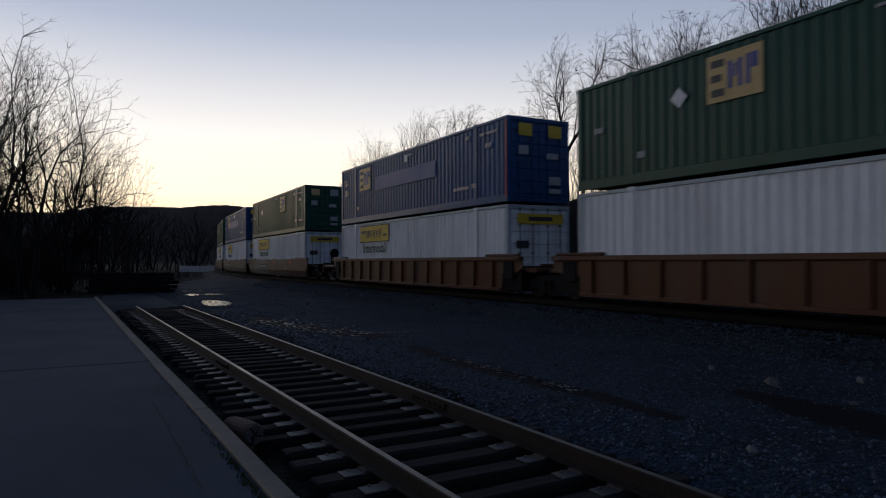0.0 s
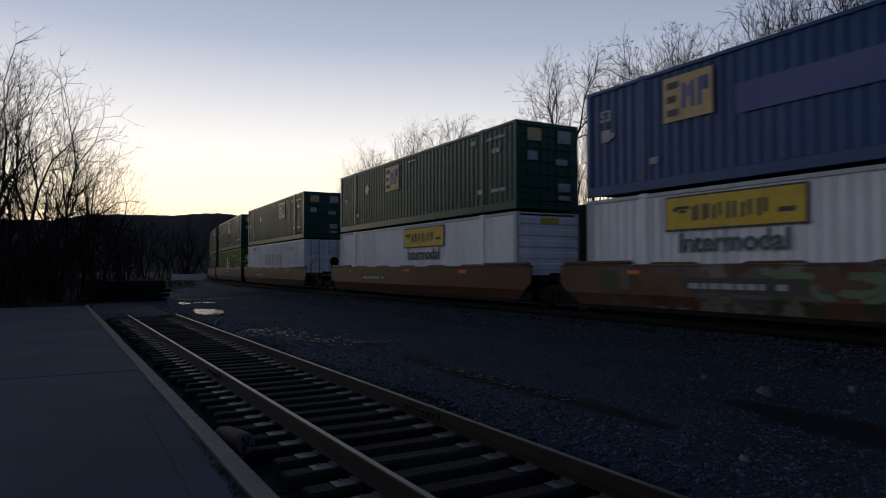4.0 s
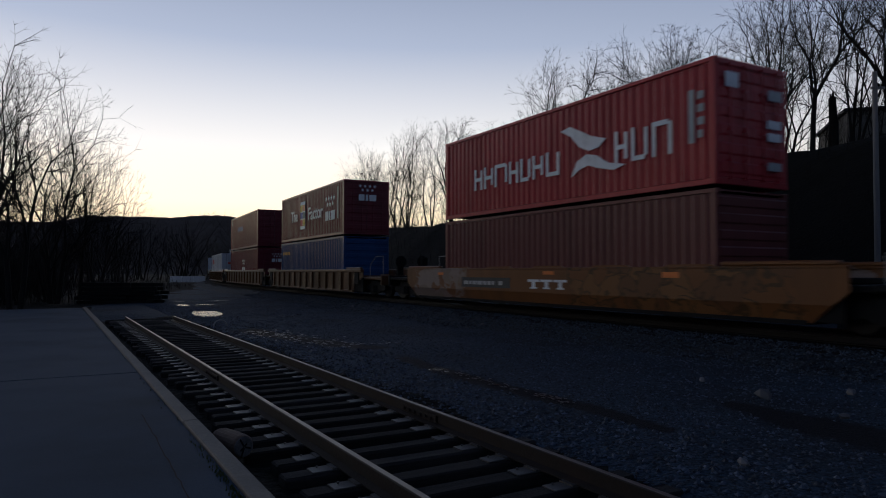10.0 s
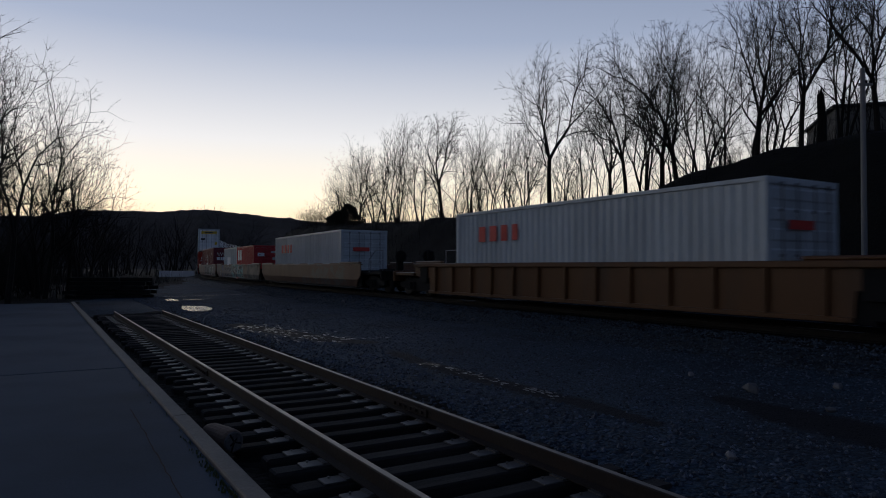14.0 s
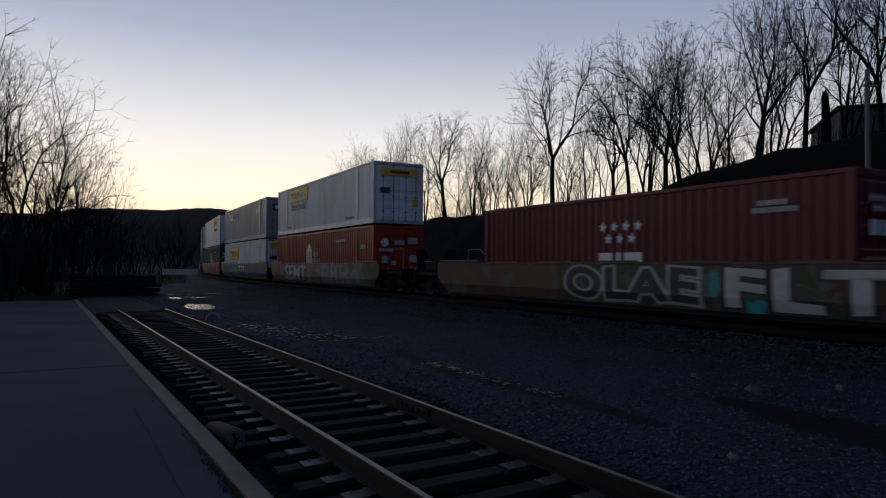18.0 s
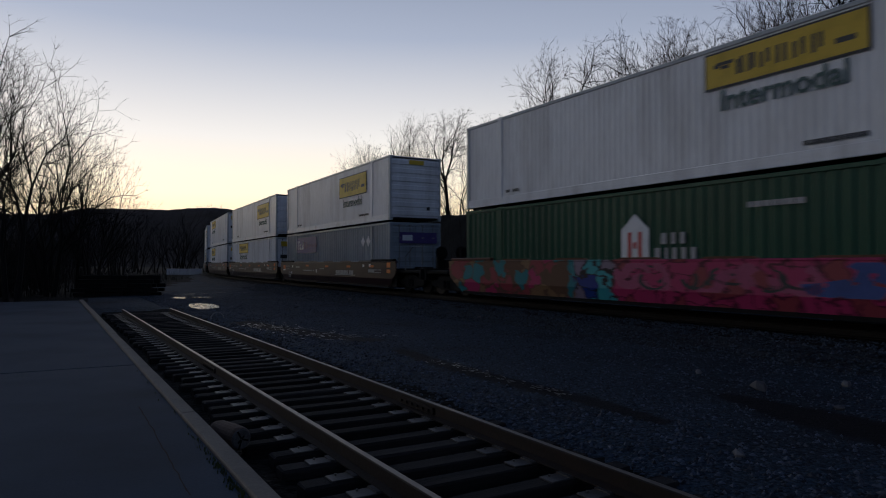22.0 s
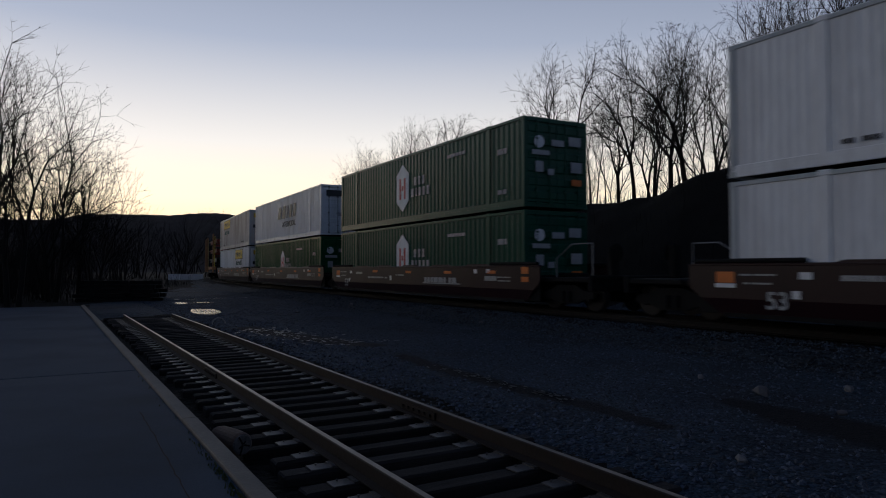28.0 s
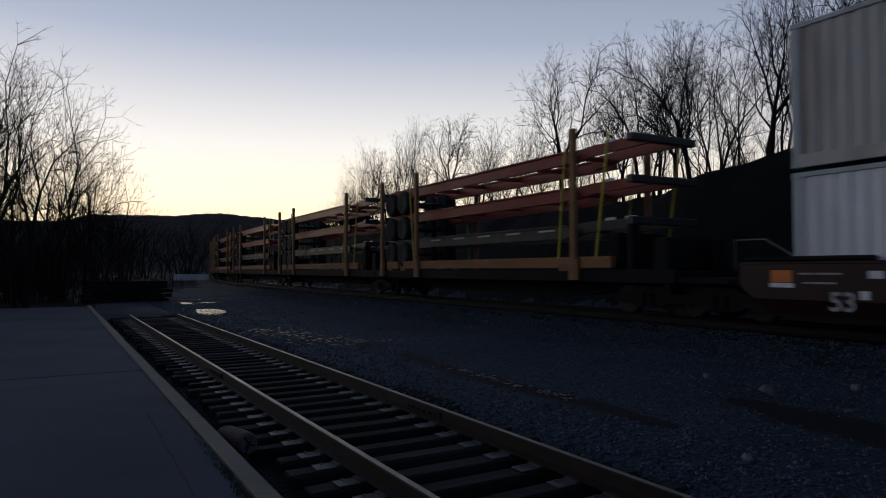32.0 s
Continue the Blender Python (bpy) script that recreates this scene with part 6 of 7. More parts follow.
# ---- bare trees ----
def grow(seed, stems=1, lean=0.0, trunk=0.36, angle=0.42, ratio=0.76, forks=(3, 2, 2, 2, 2, 2), up=0.10, width=0.018, sides=2, bend=0.10, levels=6):
    """A bare tree one unit high that forks again and again: limb segments for the trunk and for the twigs."""
    q = random.Random(seed)
    wood, twigs = [], []

    def limb(p, d, length, r, level):
        n = 4 if level == 0 else 3 if level < 3 else 2 if level < 5 else 1
        last = level >= levels
        for i in range(n):
            k = bend * (0.5 if level == 0 else 1.0)
            d = (d + Vector((q.gauss(0, k), q.gauss(0, k), q.gauss(0, k * 0.7) + (up if level else 0)))).normalized()
            e = p + d * (length / n)
            r2 = max(r * (1 - 0.28 / n), 0.00055)
            (wood if level < 3 else twigs).append((p, e, r, r2, 9 if last and i == n - 1 else level))
            p, r = e, r2
            if level and not last:
                for _ in range(sides if level > 1 else 1):
                    if q.random() < 0.6:
                        branch(p, d, length * q.uniform(0.35, 0.65), r * 0.5, min(levels, level + 2 + (level < 2)), 0.55 + 0.4 * q.random())
            elif level == 0 and i > 1 and q.random() < 0.75:
                branch(p, d, length * q.uniform(0.4, 0.75), r * 0.4, 2, 0.7)
        if last:
            return
        k = forks[min(level, len(forks) - 1)]
        turn = q.uniform(0, 6.283)
        for j in range(k):
            lead = j == 0
            th = abs(q.gauss(angle * (0.6 if lead else 1.05) * (1.0 if level < 4 else 1.35), 0.12))
            branch(p, d, length * ratio * q.uniform(0.8, 1.2) * (1.1 if lead else 0.92), r * (0.82 if lead else 0.67), level + 1, th, turn + 6.283 * j / k + q.gauss(0, 0.35))

    def branch(p, d, length, r, level, th, az=None):
        e = d.orthogonal().normalized()
        g = d.cross(e)
        az = q.uniform(0, 6.283) if az is None else az
        nd = d * math.cos(th) + (e * math.cos(az) + g * math.sin(az)) * math.sin(th)
        if nd.z < -0.15:
            nd.z *= 0.3
        limb(p, nd.normalized(), length, max(r, 0.00062), level)

    for s in range(stems):
        a = 6.283 * s / stems + q.uniform(-0.6, 0.6)
        tilt = lean + (0.26 * q.random() + 0.08 if stems > 1 else q.uniform(0, 0.08))
        limb(Vector((math.cos(a) * 0.02 * (stems > 1), math.sin(a) * 0.02 * (stems > 1), -0.03)), Vector((math.cos(a) * tilt, math.sin(a) * tilt, 1)).normalized(), trunk * q.uniform(0.85, 1.15), width * (1.0 if stems == 1 else 0.78), 0)
    tips = sorted(e.z for _, e, _, _, l in twigs if l == 9)
    top = tips[int(len(tips) * 0.975)]
    soft = lambda v: Vector((v.x / top, v.y / top, v.z / top if v.z < top else 1 + 0.35 * (v.z / top - 1)))
    return [(soft(a), soft(b), r, s, l) for a, b, r, s, l in wood], [(soft(a), soft(b), r, s, l) for a, b, r, s, l in twigs]


def limbs_mesh(name, segs):
    vs, fs = [], []
    for a, b, r0, r1, level in segs:
        n = (7, 5, 4, 3, 3, 3, 3, 3, 3, 3)[level]
        d = (b - a).normalized()
        e = d.orthogonal().normalized()
        g = d.cross(e)
        o = len(vs)
        if level == 9:  # a twig ends in a point
            vs += [a + e * r0, a - e * r0, a + g * r0, a - g * r0, b]
            fs += [(o, o + 1, o + 4), (o + 2, o + 3, o + 4)]
            continue
        for p, r in ((a, r0), (b + d * r1 * 0.4, r1)):
            vs += [p + (e * math.cos(6.28319 * i / n) + g * math.sin(6.28319 * i / n)) * r for i in range(n)]
        fs += [(o + i, o + (i + 1) % n, o + n + (i + 1) % n, o + n + i) for i in range(n)]
    return mesh_of(name, vs, fs)


TREE_KINDS = {
    "tall": dict(trunk=0.30, angle=0.46, ratio=0.735, forks=(3, 2, 2, 3, 2, 3), width=0.021, up=0.03, sides=2, levels=7, bend=0.12),
    "slim": dict(trunk=0.34, angle=0.42, ratio=0.72, forks=(2, 2, 3, 2, 3), width=0.012, up=0.04, sides=2, levels=6, bend=0.12),
    "clump": dict(stems=3, trunk=0.32, angle=0.44, ratio=0.73, forks=(2, 2, 2, 3, 2), width=0.015, up=0.035, sides=2, levels=6, bend=0.12),
    "broad": dict(stems=2, trunk=0.24, angle=0.46, ratio=0.755, forks=(2, 2, 2, 2, 3, 2), width=0.024, up=0.02, sides=2, levels=7, bend=0.12),
    "bush": dict(stems=4, lean=0.3, trunk=0.26, angle=0.55, ratio=0.82, forks=(2, 2, 2, 2), width=0.008, up=0.0, sides=1, levels=4, bend=0.16),
    "wood": dict(stems=2, trunk=0.34, angle=0.42, ratio=0.76, forks=(2, 2, 2, 2), width=0.013, up=0.08, sides=1, levels=5),
}


def tree_meshes(kind, seed):
    def make():
        w, t = grow(seed, **TREE_KINDS[kind])
        return limbs_mesh("trunk", w), limbs_mesh("crown", t)
    return cached(("tree", kind, seed), make)


def tree(kind, seed, x, y, height, turn=0.0, wide=1.0, label="", z=None, group="bare trees on the bank"):
    """A tree, or a bush, standing on the ground at x, y."""
    tm, cm = tree_meshes(kind, seed)
    if z is None:
        z = float(ground_z(np.array([x]), np.array([y]))[0]) - 0.05
    nm = "bush" if kind == "bush" else "tree"
    t = thing(nm, label or "bare dark deciduous tree on a wooded bank", nm, group)
    t.matrix_basis = Matrix.Translation((x, y, z)) @ Matrix.Rotation(turn, 4, "Z") @ Matrix.Diagonal((height * wide, height * wide, height, 1))
    part("trunk", tm, M_BARK, t)
    part("crown", cm, M_TWIG, t, "fine bare twigs")
    return t


# the bank beyond the main track: x, y, height of the top above the datum, kind
q = random.Random(11)
for i, (x, y, top, kind) in enumerate(((7.9, 50.0, 18.2, "tall"), (6.4, 50.4, 13.4, "slim"), (5.0, 54.3, 14.2, "slim"), (2.4, 59.9, 14.8, "clump"), (-0.1, 64.5, 16.8, "tall"), (-5.1, 74.1, 18.2, "clump"), (-8.7, 84.3, 18.0, "clump"),
                                       (9.8, 42.6, 11.7, "slim"), (9.0, 50.1, 12.3, "slim"), (10.4, 49.7, 14.6, "slim"), (9.7, 44.8, 13.0, "slim"), (11.4, 41.8, 16.0, "tall"), (13.1, 45.0, 16.6, "slim"), (11.8, 39.2, 14.4, "clump"),
                                       (15.0, 45.6, 17.4, "tall"), (13.4, 38.4, 15.8, "tall"), (14.8, 38.0, 15.9, "clump"), (17.5, 41.3, 17.6, "slim"), (15.9, 34.1, 15.6, "tall"), (18.0, 36.5, 16.4, "clump"), (17.1, 32.0, 16.6, "tall"),
                                       (18.7, 31.2, 16.9, "clump"), (18.9, 29.0, 16.0, "tall"), (4.7, 68.2, 16.0, "clump"), (-2.8, 83.4, 18.6, "clump"), (-15.8, 110.6, 19.4, "clump"), (-24.0, 150.0, 22.0, "clump"), (-15.5, 122.8, 23.5, "tall"),
                                       (-9.0, 106.2, 23.0, "clump"), (13.9, 55.7, 18.2, "tall"), (18.8, 51.1, 18.2, "slim"), (22.0, 31.5, 17.5, "tall"), (1.0, 72.0, 15.5, "slim"), (-6.5, 92.0, 19.0, "slim"), (7.0, 57.0, 15.0, "clump"), (3.4, 63.0, 15.0, "slim"),
                                       (16.5, 36.0, 16.5, "slim"), (20.2, 34.0, 17.0, "slim"), (12.6, 42.0, 15.6, "slim"), (24.5, 27.0, 18.0, "tall"), (23.0, 24.5, 17.0, "clump"), (28.0, 30.0, 19.0, "tall"),
                                       (-12.0, 98.0, 19.0, "slim"), (-19.5, 128.0, 20.0, "clump"), (-21.0, 138.0, 20.0, "bush"), (-17.5, 118.0, 17.0, "bush"), (-13.0, 105.0, 16.0, "bush"), (-10.5, 93.0, 13.5, "bush"), (-7.0, 82.0, 12.0, "bush"))):
    z = float(ground_z(np.array([x]), np.array([y]))[0])
    tree(kind, 100 + i % (4 if kind != "bush" else 2), x, y, max(3.0, top - z), q.uniform(0, 6.28), q.uniform(0.62, 0.86))

# lesser trees fill the wood between them, lower than its skyline; the last ones thicken its middle
for i in range(56):
    if i == 44:
        q, q_all = random.Random(23), q
    be = q.uniform(-12, 36) if i < 44 else -9 + 2.1 * (i - 44) + q.uniform(-0.6, 0.6)
    el = float(np.interp(be, [-12, -9, -4, 0, 4, 9.5, 14.5, 22, 36], [7.0, 8.6, 11.6, 12.4, 12.4, 16.6, 17.4, 19.0, 19.0])) * q.uniform(0.42, 0.80)
    rad = 12.0
    while rad < 190 and float(to_track(np.array([rad * math.sin(radians(be))]), np.array([rad * math.cos(radians(be))]))[1][0]) < 16.0:
        rad += 1.5
    rad += q.uniform(0, 13)
    x, y = rad * math.sin(radians(be)), rad * math.cos(radians(be))
    z = float(ground_z(np.array([x]), np.array([y]))[0])
    tree(("slim", "wood", "slim", "wood")[i % 4], 100 + i % 4, x, y, max(3.5, rad * math.tan(radians(el)) + EYE_Z - z), q.uniform(0, 6.28), q.uniform(0.8, 1.1))
q = q_all
for i in range(90):
    s, n = 1 + 115 * q.random(), q.uniform(13.5, 20)
    p = track(s, n)
    tree("bush", 100 + i % 4, p.x, p.y, q.uniform(1.4, 2.6) + 2.2 * (s > 35) * q.random(), q.uniform(0, 6.28), q.uniform(0.8, 1.3), "leafless undergrowth bush on the bank", group="undergrowth on the bank")

# the thicket beside the pavement, and the woods at the foot of the ridge
LEFT = "bare spreading tree in a thicket beside the yard"
for i, (x, y, h, kind) in enumerate(((-19.0, 28.8, 9.8, "broad"), (-21.5, 29.5, 11.2, "broad"), (-21.0, 35.0, 10.5, "broad"), (-22.6, 31.0, 11.0, "clump"), (-20.0, 37.0, 8.0, "clump"), (-27.0, 31.0, 12.0, "tall"), (-21.5, 40.5, 7.4, "broad"), (-23.5, 42.0, 9.5, "broad"), (-30.0, 38.0, 12.5, "broad"), (-25.0, 30.0, 11.6, "broad"), (-26.0, 35.5, 12.0, "broad"), (-22.4, 36.8, 8.6, "clump"))):
    tree(kind, 201 + i % 4, x, y, h * 1.08, q.uniform(0, 6.28), 0.68, LEFT, group="trees of the thicket")
for i in range(150):
    f = q.random()
    x, y = -17.5 - 16 * f + q.uniform(-1, 1) * 3, 38.0 + q.uniform(-3, 16) - 8 * f
    dd_, du_ = x * SID_D.x + y * SID_D.y, x * SID_N.x + y * SID_N.y - SID_U
    if du_ > -3.0 + 0.22 * (dd_ - 36) or dd_ < 35:
        continue
    tree("bush", 300 + i % 4, x, y, q.uniform(2.2, 4.6), q.uniform(0, 6.28), q.uniform(0.8, 1.4), "leafless tangled bush in a thicket beside the yard", group="bushes of the thicket")
for i in range(110):
    a = radians(q.uniform(-44, -16.5))
    r = q.uniform(62, 135) if a < radians(-26) else q.uniform(118, 160)
    elev = q.uniform(2.2, 4.2) if i % 6 else 5.0
    tree(("wood", "wood", "wood", "bush")[i % 4], 300 + i % 4, r * math.sin(a), r * math.cos(a), max(3, r * math.tan(radians(elev)) + 1.7), q.uniform(0, 6.28), q.uniform(0.9, 1.3), "bare tree in the dark woods below the ridge", group="woods below the ridge")

# a dark evergreen among the bare trees
M_NEEDLE = mat("dark_evergreen", (0.010, 0.014, 0.009), 0.9, 0, 0.4, 3.0, 20.0, 0.0, (0.006, 0.009, 0.006), 0.6, spec=0.1)
q = random.Random(77)
for x, y, h, wd in ((-12.6, 88.0, 2.9, 2.6), (-15.0, 95.0, 2.4, 2.4)):
    ev = thing("evergreen", "dense dark evergreen among bare trees on the bank", "tree", "evergreens on the bank", Matrix.Translation((x, y, float(ground_z(np.array([x]), np.array([y]))[0]) - 0.1)))
    part("trunk", Build().tube((0, 0, 0), (0.05, 0, h * 0.9), 0.16, 0.03, 8), M_BARK, ev)
    vs, fs = [], []
    for _ in range(2600):
        f, a = q.random() ** 0.8, q.uniform(0, 6.283)
        rr = wd * (1 - f) ** 0.7 * (0.35 + 0.65 * q.random() ** 0.5) * (0.8 + 0.2 * math.sin(a * 3 + f * 9))
        p = Vector((math.cos(a) * rr, math.sin(a) * rr, 0.4 + f * (h - 0.4)))
        d = Vector((math.cos(a), math.sin(a), q.uniform(-0.5, 0.9))).normalized() * q.uniform(0.2, 0.5)
        e = d.cross(Vector((q.gauss(0, 1), q.gauss(0, 1), q.gauss(0, 1)))).normalized() * q.uniform(0.05, 0.12)
        o = len(vs)
        vs += [p - e, p + e, p + d]
        fs.append((o, o + 1, o + 2))
    part("crown", mesh_of("crown", vs, fs), M_NEEDLE, ev, "dense dark sprays of needles")

# ---- the bank's building and pole ----
M_WALL = mat("pale_block_wall", (0.13, 0.125, 0.11), 0.85, 0, 0.2, 1.0, 12.0, 0.3, (0.11, 0.10, 0.09), 0.5)
M_ROOF = mat("dark_roofing", (0.03, 0.03, 0.032), 0.8, 0, 0.3, 1.0, 20.0, 0.3)
M_GLASS = mat("dark_window_glass", (0.012, 0.014, 0.018), 0.1, 0, 0.1, 2.0, 5.0, 0.0)
house = thing("house", "flat-roofed pale house behind the trees on the bank", "house", "", Matrix.Translation((23.8, 40.5, 6.3)) @ Matrix.Rotation(radians(-17), 4, "Z"))
part("wall", Build().box(0, 15, 0, 7.5, 0, 5.1, 0.02), M_WALL, house)
part("roof", Build().box(-0.2, 15.2, -0.2, 7.7, 5.1, 5.32, 0.04), M_ROOF, house)
for x in (1.6, 5.0, 8.4, 11.8):
    w = part("window", Build().box(x, x + 1.3, -0.06, 0.02, 2.2, 3.7, 0.01), M_ROOF, house)
    part("pane", Build().box(x + 0.08, x + 0.62, -0.075, -0.05, 2.28, 3.62), M_GLASS, w)
    part("pane", Build().box(x + 0.68, x + 1.22, -0.075, -0.05, 2.28, 3.62), M_GLASS, w)
M_POLE = mat("weathered_grey_pole", (0.17, 0.165, 0.16), 0.8, 0, 0.25, 1.5, 16.0, 0.4, (0.17, 0.16, 0.15), 0.6, (2, 2, 0.2))
pole = thing("utility_pole", "weathered grey wooden utility pole with a short crossarm", "pole", "", Matrix.Translation((12.62, 20.1, -0.2)))
part("mast", Build().tube((0, 0, 0), (0.03, 0, 7.95), 0.095, 0.07, 12), M_POLE, pole)
part("crossarm", Build().box(-0.1, 0.32, -0.04, 0.04, 7.42, 7.5, 0.01), M_POLE, pole)
for x in (0.12, 0.27):
    part("insulator", Build().lathe((x, 0, 7.47), (0, 0, 1), [(0, 0.03), (0.05, 0.05), (0.1, 0.05), (0.13, 0.03)], 10), M_DARK, pole)

snag_z = float(ground_z(np.array([18.45]), np.array([32.6]))[0])
snag = thing("dead_tree", "thick dark broken-off dead trunk on the bank", "tree", "", Matrix.Translation((18.45, 32.6, snag_z - 0.1)))
part("trunk", Build().tube((0, 0, 0), (0.05, 0.0, 2.0), 0.28, 0.2, 10, False).tube((0.05, 0, 1.95), (0.02, 0.05, 3.3), 0.2, 0.16, 10), M_BARK, snag)
part("broken_top", Build().tube((0.05, 0.05, 3.2), (0.1, 0.1, 3.65), 0.09, 0.03, 6).tube((-0.06, 0, 3.2), (-0.1, 0.02, 3.5), 0.06, 0.02, 5), M_BARK, snag)

# ---- in the yard ----
def ground_at(x, y):
    return float(ground_z(np.array([x]), np.array([y]))[0])


def blob(cx, cy, ax, ay, turn, seed, n=26, rough=0.22):
    q = random.Random(seed)
    ph = [q.uniform(0, 6.28) for _ in range(4)]
    vs = []
    for i in range(n):
        a = 6.28319 * i / n
        k = 1 + rough * (math.sin(2 * a + ph[0]) * 0.5 + math.sin(3 * a + ph[1]) * 0.4 + math.sin(5 * a + ph[2]) * 0.3 + math.sin(9 * a + ph[3]) * 0.2)
        x, y = math.cos(a) * ax * k, math.sin(a) * ay * k
        vs.append((cx + x * math.cos(turn) - y * math.sin(turn), cy + x * math.sin(turn) + y * math.cos(turn)))
    return vs


for cx, cy, ax, ay, turn, sd in ((-10.1, 27.4, 2.1, 0.62, radians(112), 1), (-13.9, 34.3, 1.2, 0.3, radians(112), 2), (-13.0, 34.9, 0.5, 0.35, radians(20), 3)):
    vs = blob(cx, cy, ax, ay, turn, sd)
    me = mesh_of("puddle", [(x, y, 0.004) for x, y in vs], [tuple(range(len(vs)))])
    tagged(part("puddle", me, M_WATER), "still puddle on dark gravel reflecting the dusk sky", "puddle", "puddles in the yard", "structure")
# wet ruts: many small glints of standing water
q = random.Random(21)
vs, fs = [], []
for (x0, y0), (x1, y1), cnt, wd, sz in (((-5.7, 19.3), (-2.0, 15.3), 170, 0.42, 0.05), ((-0.35, 12.1), (1.6, 8.85), 80, 0.08, 0.035), ((-15.5, 38.0), (-12.5, 40.0), 12, 1.0, 0.15)):
    for _ in range(cnt):
        f, o = q.random(), q.gauss(0, wd)
        x, y = x0 + (x1 - x0) * f + o * 0.74, y0 + (y1 - y0) * f + o * 0.67
        pts = blob(x, y, sz * q.uniform(0.4, 1.6) * 1.6, sz * q.uniform(0.25, 0.7), math.atan2(y1 - y0, x1 - x0) + q.uniform(-0.4, 0.4), q.random(), 8)
        o = len(vs)
        z = max(ground_at(x, y), -0.012) + 0.016
        vs += [(a, b, z) for a, b in pts]
        fs.append(tuple(range(o, o + len(pts))))
tagged(part("wet_ruts", mesh_of("wet_ruts", vs, fs), M_WET), "small glints of water in muddy ruts", "water", "", "stuff")

# loose stones on the ballast shoulder and in the yard
t = (1 + 5 ** 0.5) / 2
ICO_V = np.array([(-1, t, 0), (1, t, 0), (-1, -t, 0), (1, -t, 0), (0, -1, t), (0, 1, t), (0, -1, -t), (0, 1, -t), (t, 0, -1), (t, 0, 1), (-t, 0, -1), (-t, 0, 1)]) / 1.9
ICO_F = np.array([(0, 11, 5), (0, 5, 1), (0, 1, 7), (0, 7, 10), (0, 10, 11), (1, 5, 9), (5, 11, 4), (11, 10, 2), (10, 7, 6), (7, 1, 8), (3, 9, 4), (3, 4, 2), (3, 2, 6), (3, 6, 8), (3, 8, 9), (4, 9, 5), (2, 4, 11), (6, 2, 10), (8, 6, 7), (9, 8, 1)])


OCT_V = np.array([(1, 0, 0), (0, 1, 0), (-1, 0, 0), (0, -1, 0), (0, 0, 1), (0, 0, -1)], dtype=float)
OCT_F = np.array([(0, 1, 4), (1, 2, 4), (2, 3, 4), (3, 0, 4), (1, 0, 5), (2, 1, 5), (3, 2, 5), (0, 3, 5)])


def stones(name, places, sizes, label, material, seed, small=False):
    r = np.random.default_rng(seed)
    n = len(places)
    base, tri = (OCT_V, OCT_F) if small else (ICO_V, ICO_F)
    k = base[None] * (sizes[:, None, None] * (0.75 + 0.5 * r.random((n, len(base), 1)))) * (0.7 + 0.6 * r.random((n, 1, 3)))
    a = r.random(n) * 6.283
    c, s = np.cos(a)[:, None], np.sin(a)[:, None]
    k = np.stack([k[:, :, 0] * c - k[:, :, 1] * s, k[:, :, 0] * s + k[:, :, 1] * c, k[:, :, 2] * 0.75], 2) + places[:, None, :]
    f = (tri[None] + len(base) * np.arange(n)[:, None, None]).reshape(-1, 3)
    me = bpy.data.meshes.new(name)
    me.from_pydata(k.reshape(-1, 3).tolist(), [], f.tolist())
    return tagged(part(name, me, material), label, "gravel", "", "stuff")


def per_island(m, lo=0.15, hi=1.7):
    """Varies the brightness of a material from piece to piece of a joined mesh."""
    n, l = m.node_tree.nodes, m.node_tree.links
    geo, hsv, rng_, b = n.new("ShaderNodeNewGeometry"), n.new("ShaderNodeHueSaturation"), n.new("ShaderNodeMapRange"), n["Principled BSDF"]
    rng_.inputs[3].default_value, rng_.inputs[4].default_value = lo, hi
    l.new(geo.outputs["Random Per Island"], rng_.inputs[0])
    l.new(rng_.outputs[0], hsv.inputs["Value"])
    l.new(b.inputs["Base Color"].links[0].from_socket, hsv.inputs["Color"])
    l.new(hsv.outputs[0], b.inputs["Base Color"])
    return m


M_GRAVEL = per_island(mat("gravel_piece", (0.046, 0.062, 0.088), 0.7, 0, 0.35, 3.0, 30.0, 0.0, (0.045, 0.042, 0.04), 0.6, spec=0.35))
# darker copy of the gravel, with the shade beside the train in its colour
M_BALLAST_PIECE_SHADED = per_island(mat("shaded_ballast_piece", (0.030, 0.043, 0.060), 0.7, 0, 0.35, 3.0, 30.0, 0.0, (0.03, 0.03, 0.03), 0.6, spec=0.35))
r = np.random.default_rng(8)
pl, sz = [], []
for _ in range(13000):
    s, n = -9 + 48 * r.random() ** 1.3, -3.45 + 2.5 * r.random()
    p = track(s, n)
    pl.append((p.x, p.y, np.interp(abs(n), [0, 1.5, 1.75, 3.1, 3.6], [0.30, 0.30, 0.28, 0.03, -0.03]) + 0.008))
    sz.append(r.uniform(0.018, 0.042))
pl, sz = np.array(pl), np.array(sz)
dry = dampness(pl[:, 0], pl[:, 1]) < 0.35 + 0.5 * r.random(len(pl))
stones("ballast_stones", pl[dry], sz[dry], "loose grey ballast stones on the track shoulder", M_BALLAST_PIECE_SHADED, 1, True)
dd, uu = -1 + 45 * r.random(34000) ** 1.7, 1.75 + 8.8 * r.random(34000) ** 1.3
px = SID_D.x * dd + SID_N.x * (SID_U + uu)
py = SID_D.y * dd + SID_N.y * (SID_U + uu)
gz = ground_z(px, py)
keep = (to_track(px, py)[1] < -3.1) & (dampness(px, py) < 0.3 + 0.5 * r.random(len(px)))
stones("yard_gravel", np.stack([px, py, gz + 0.004], 1)[keep], (r.uniform(0.008, 0.026, len(px)) * np.where(uu < 3.6, 1.35, 1.0))[keep], "loose gravel scattered over the dirt yard", M_GRAVEL, 2, True)
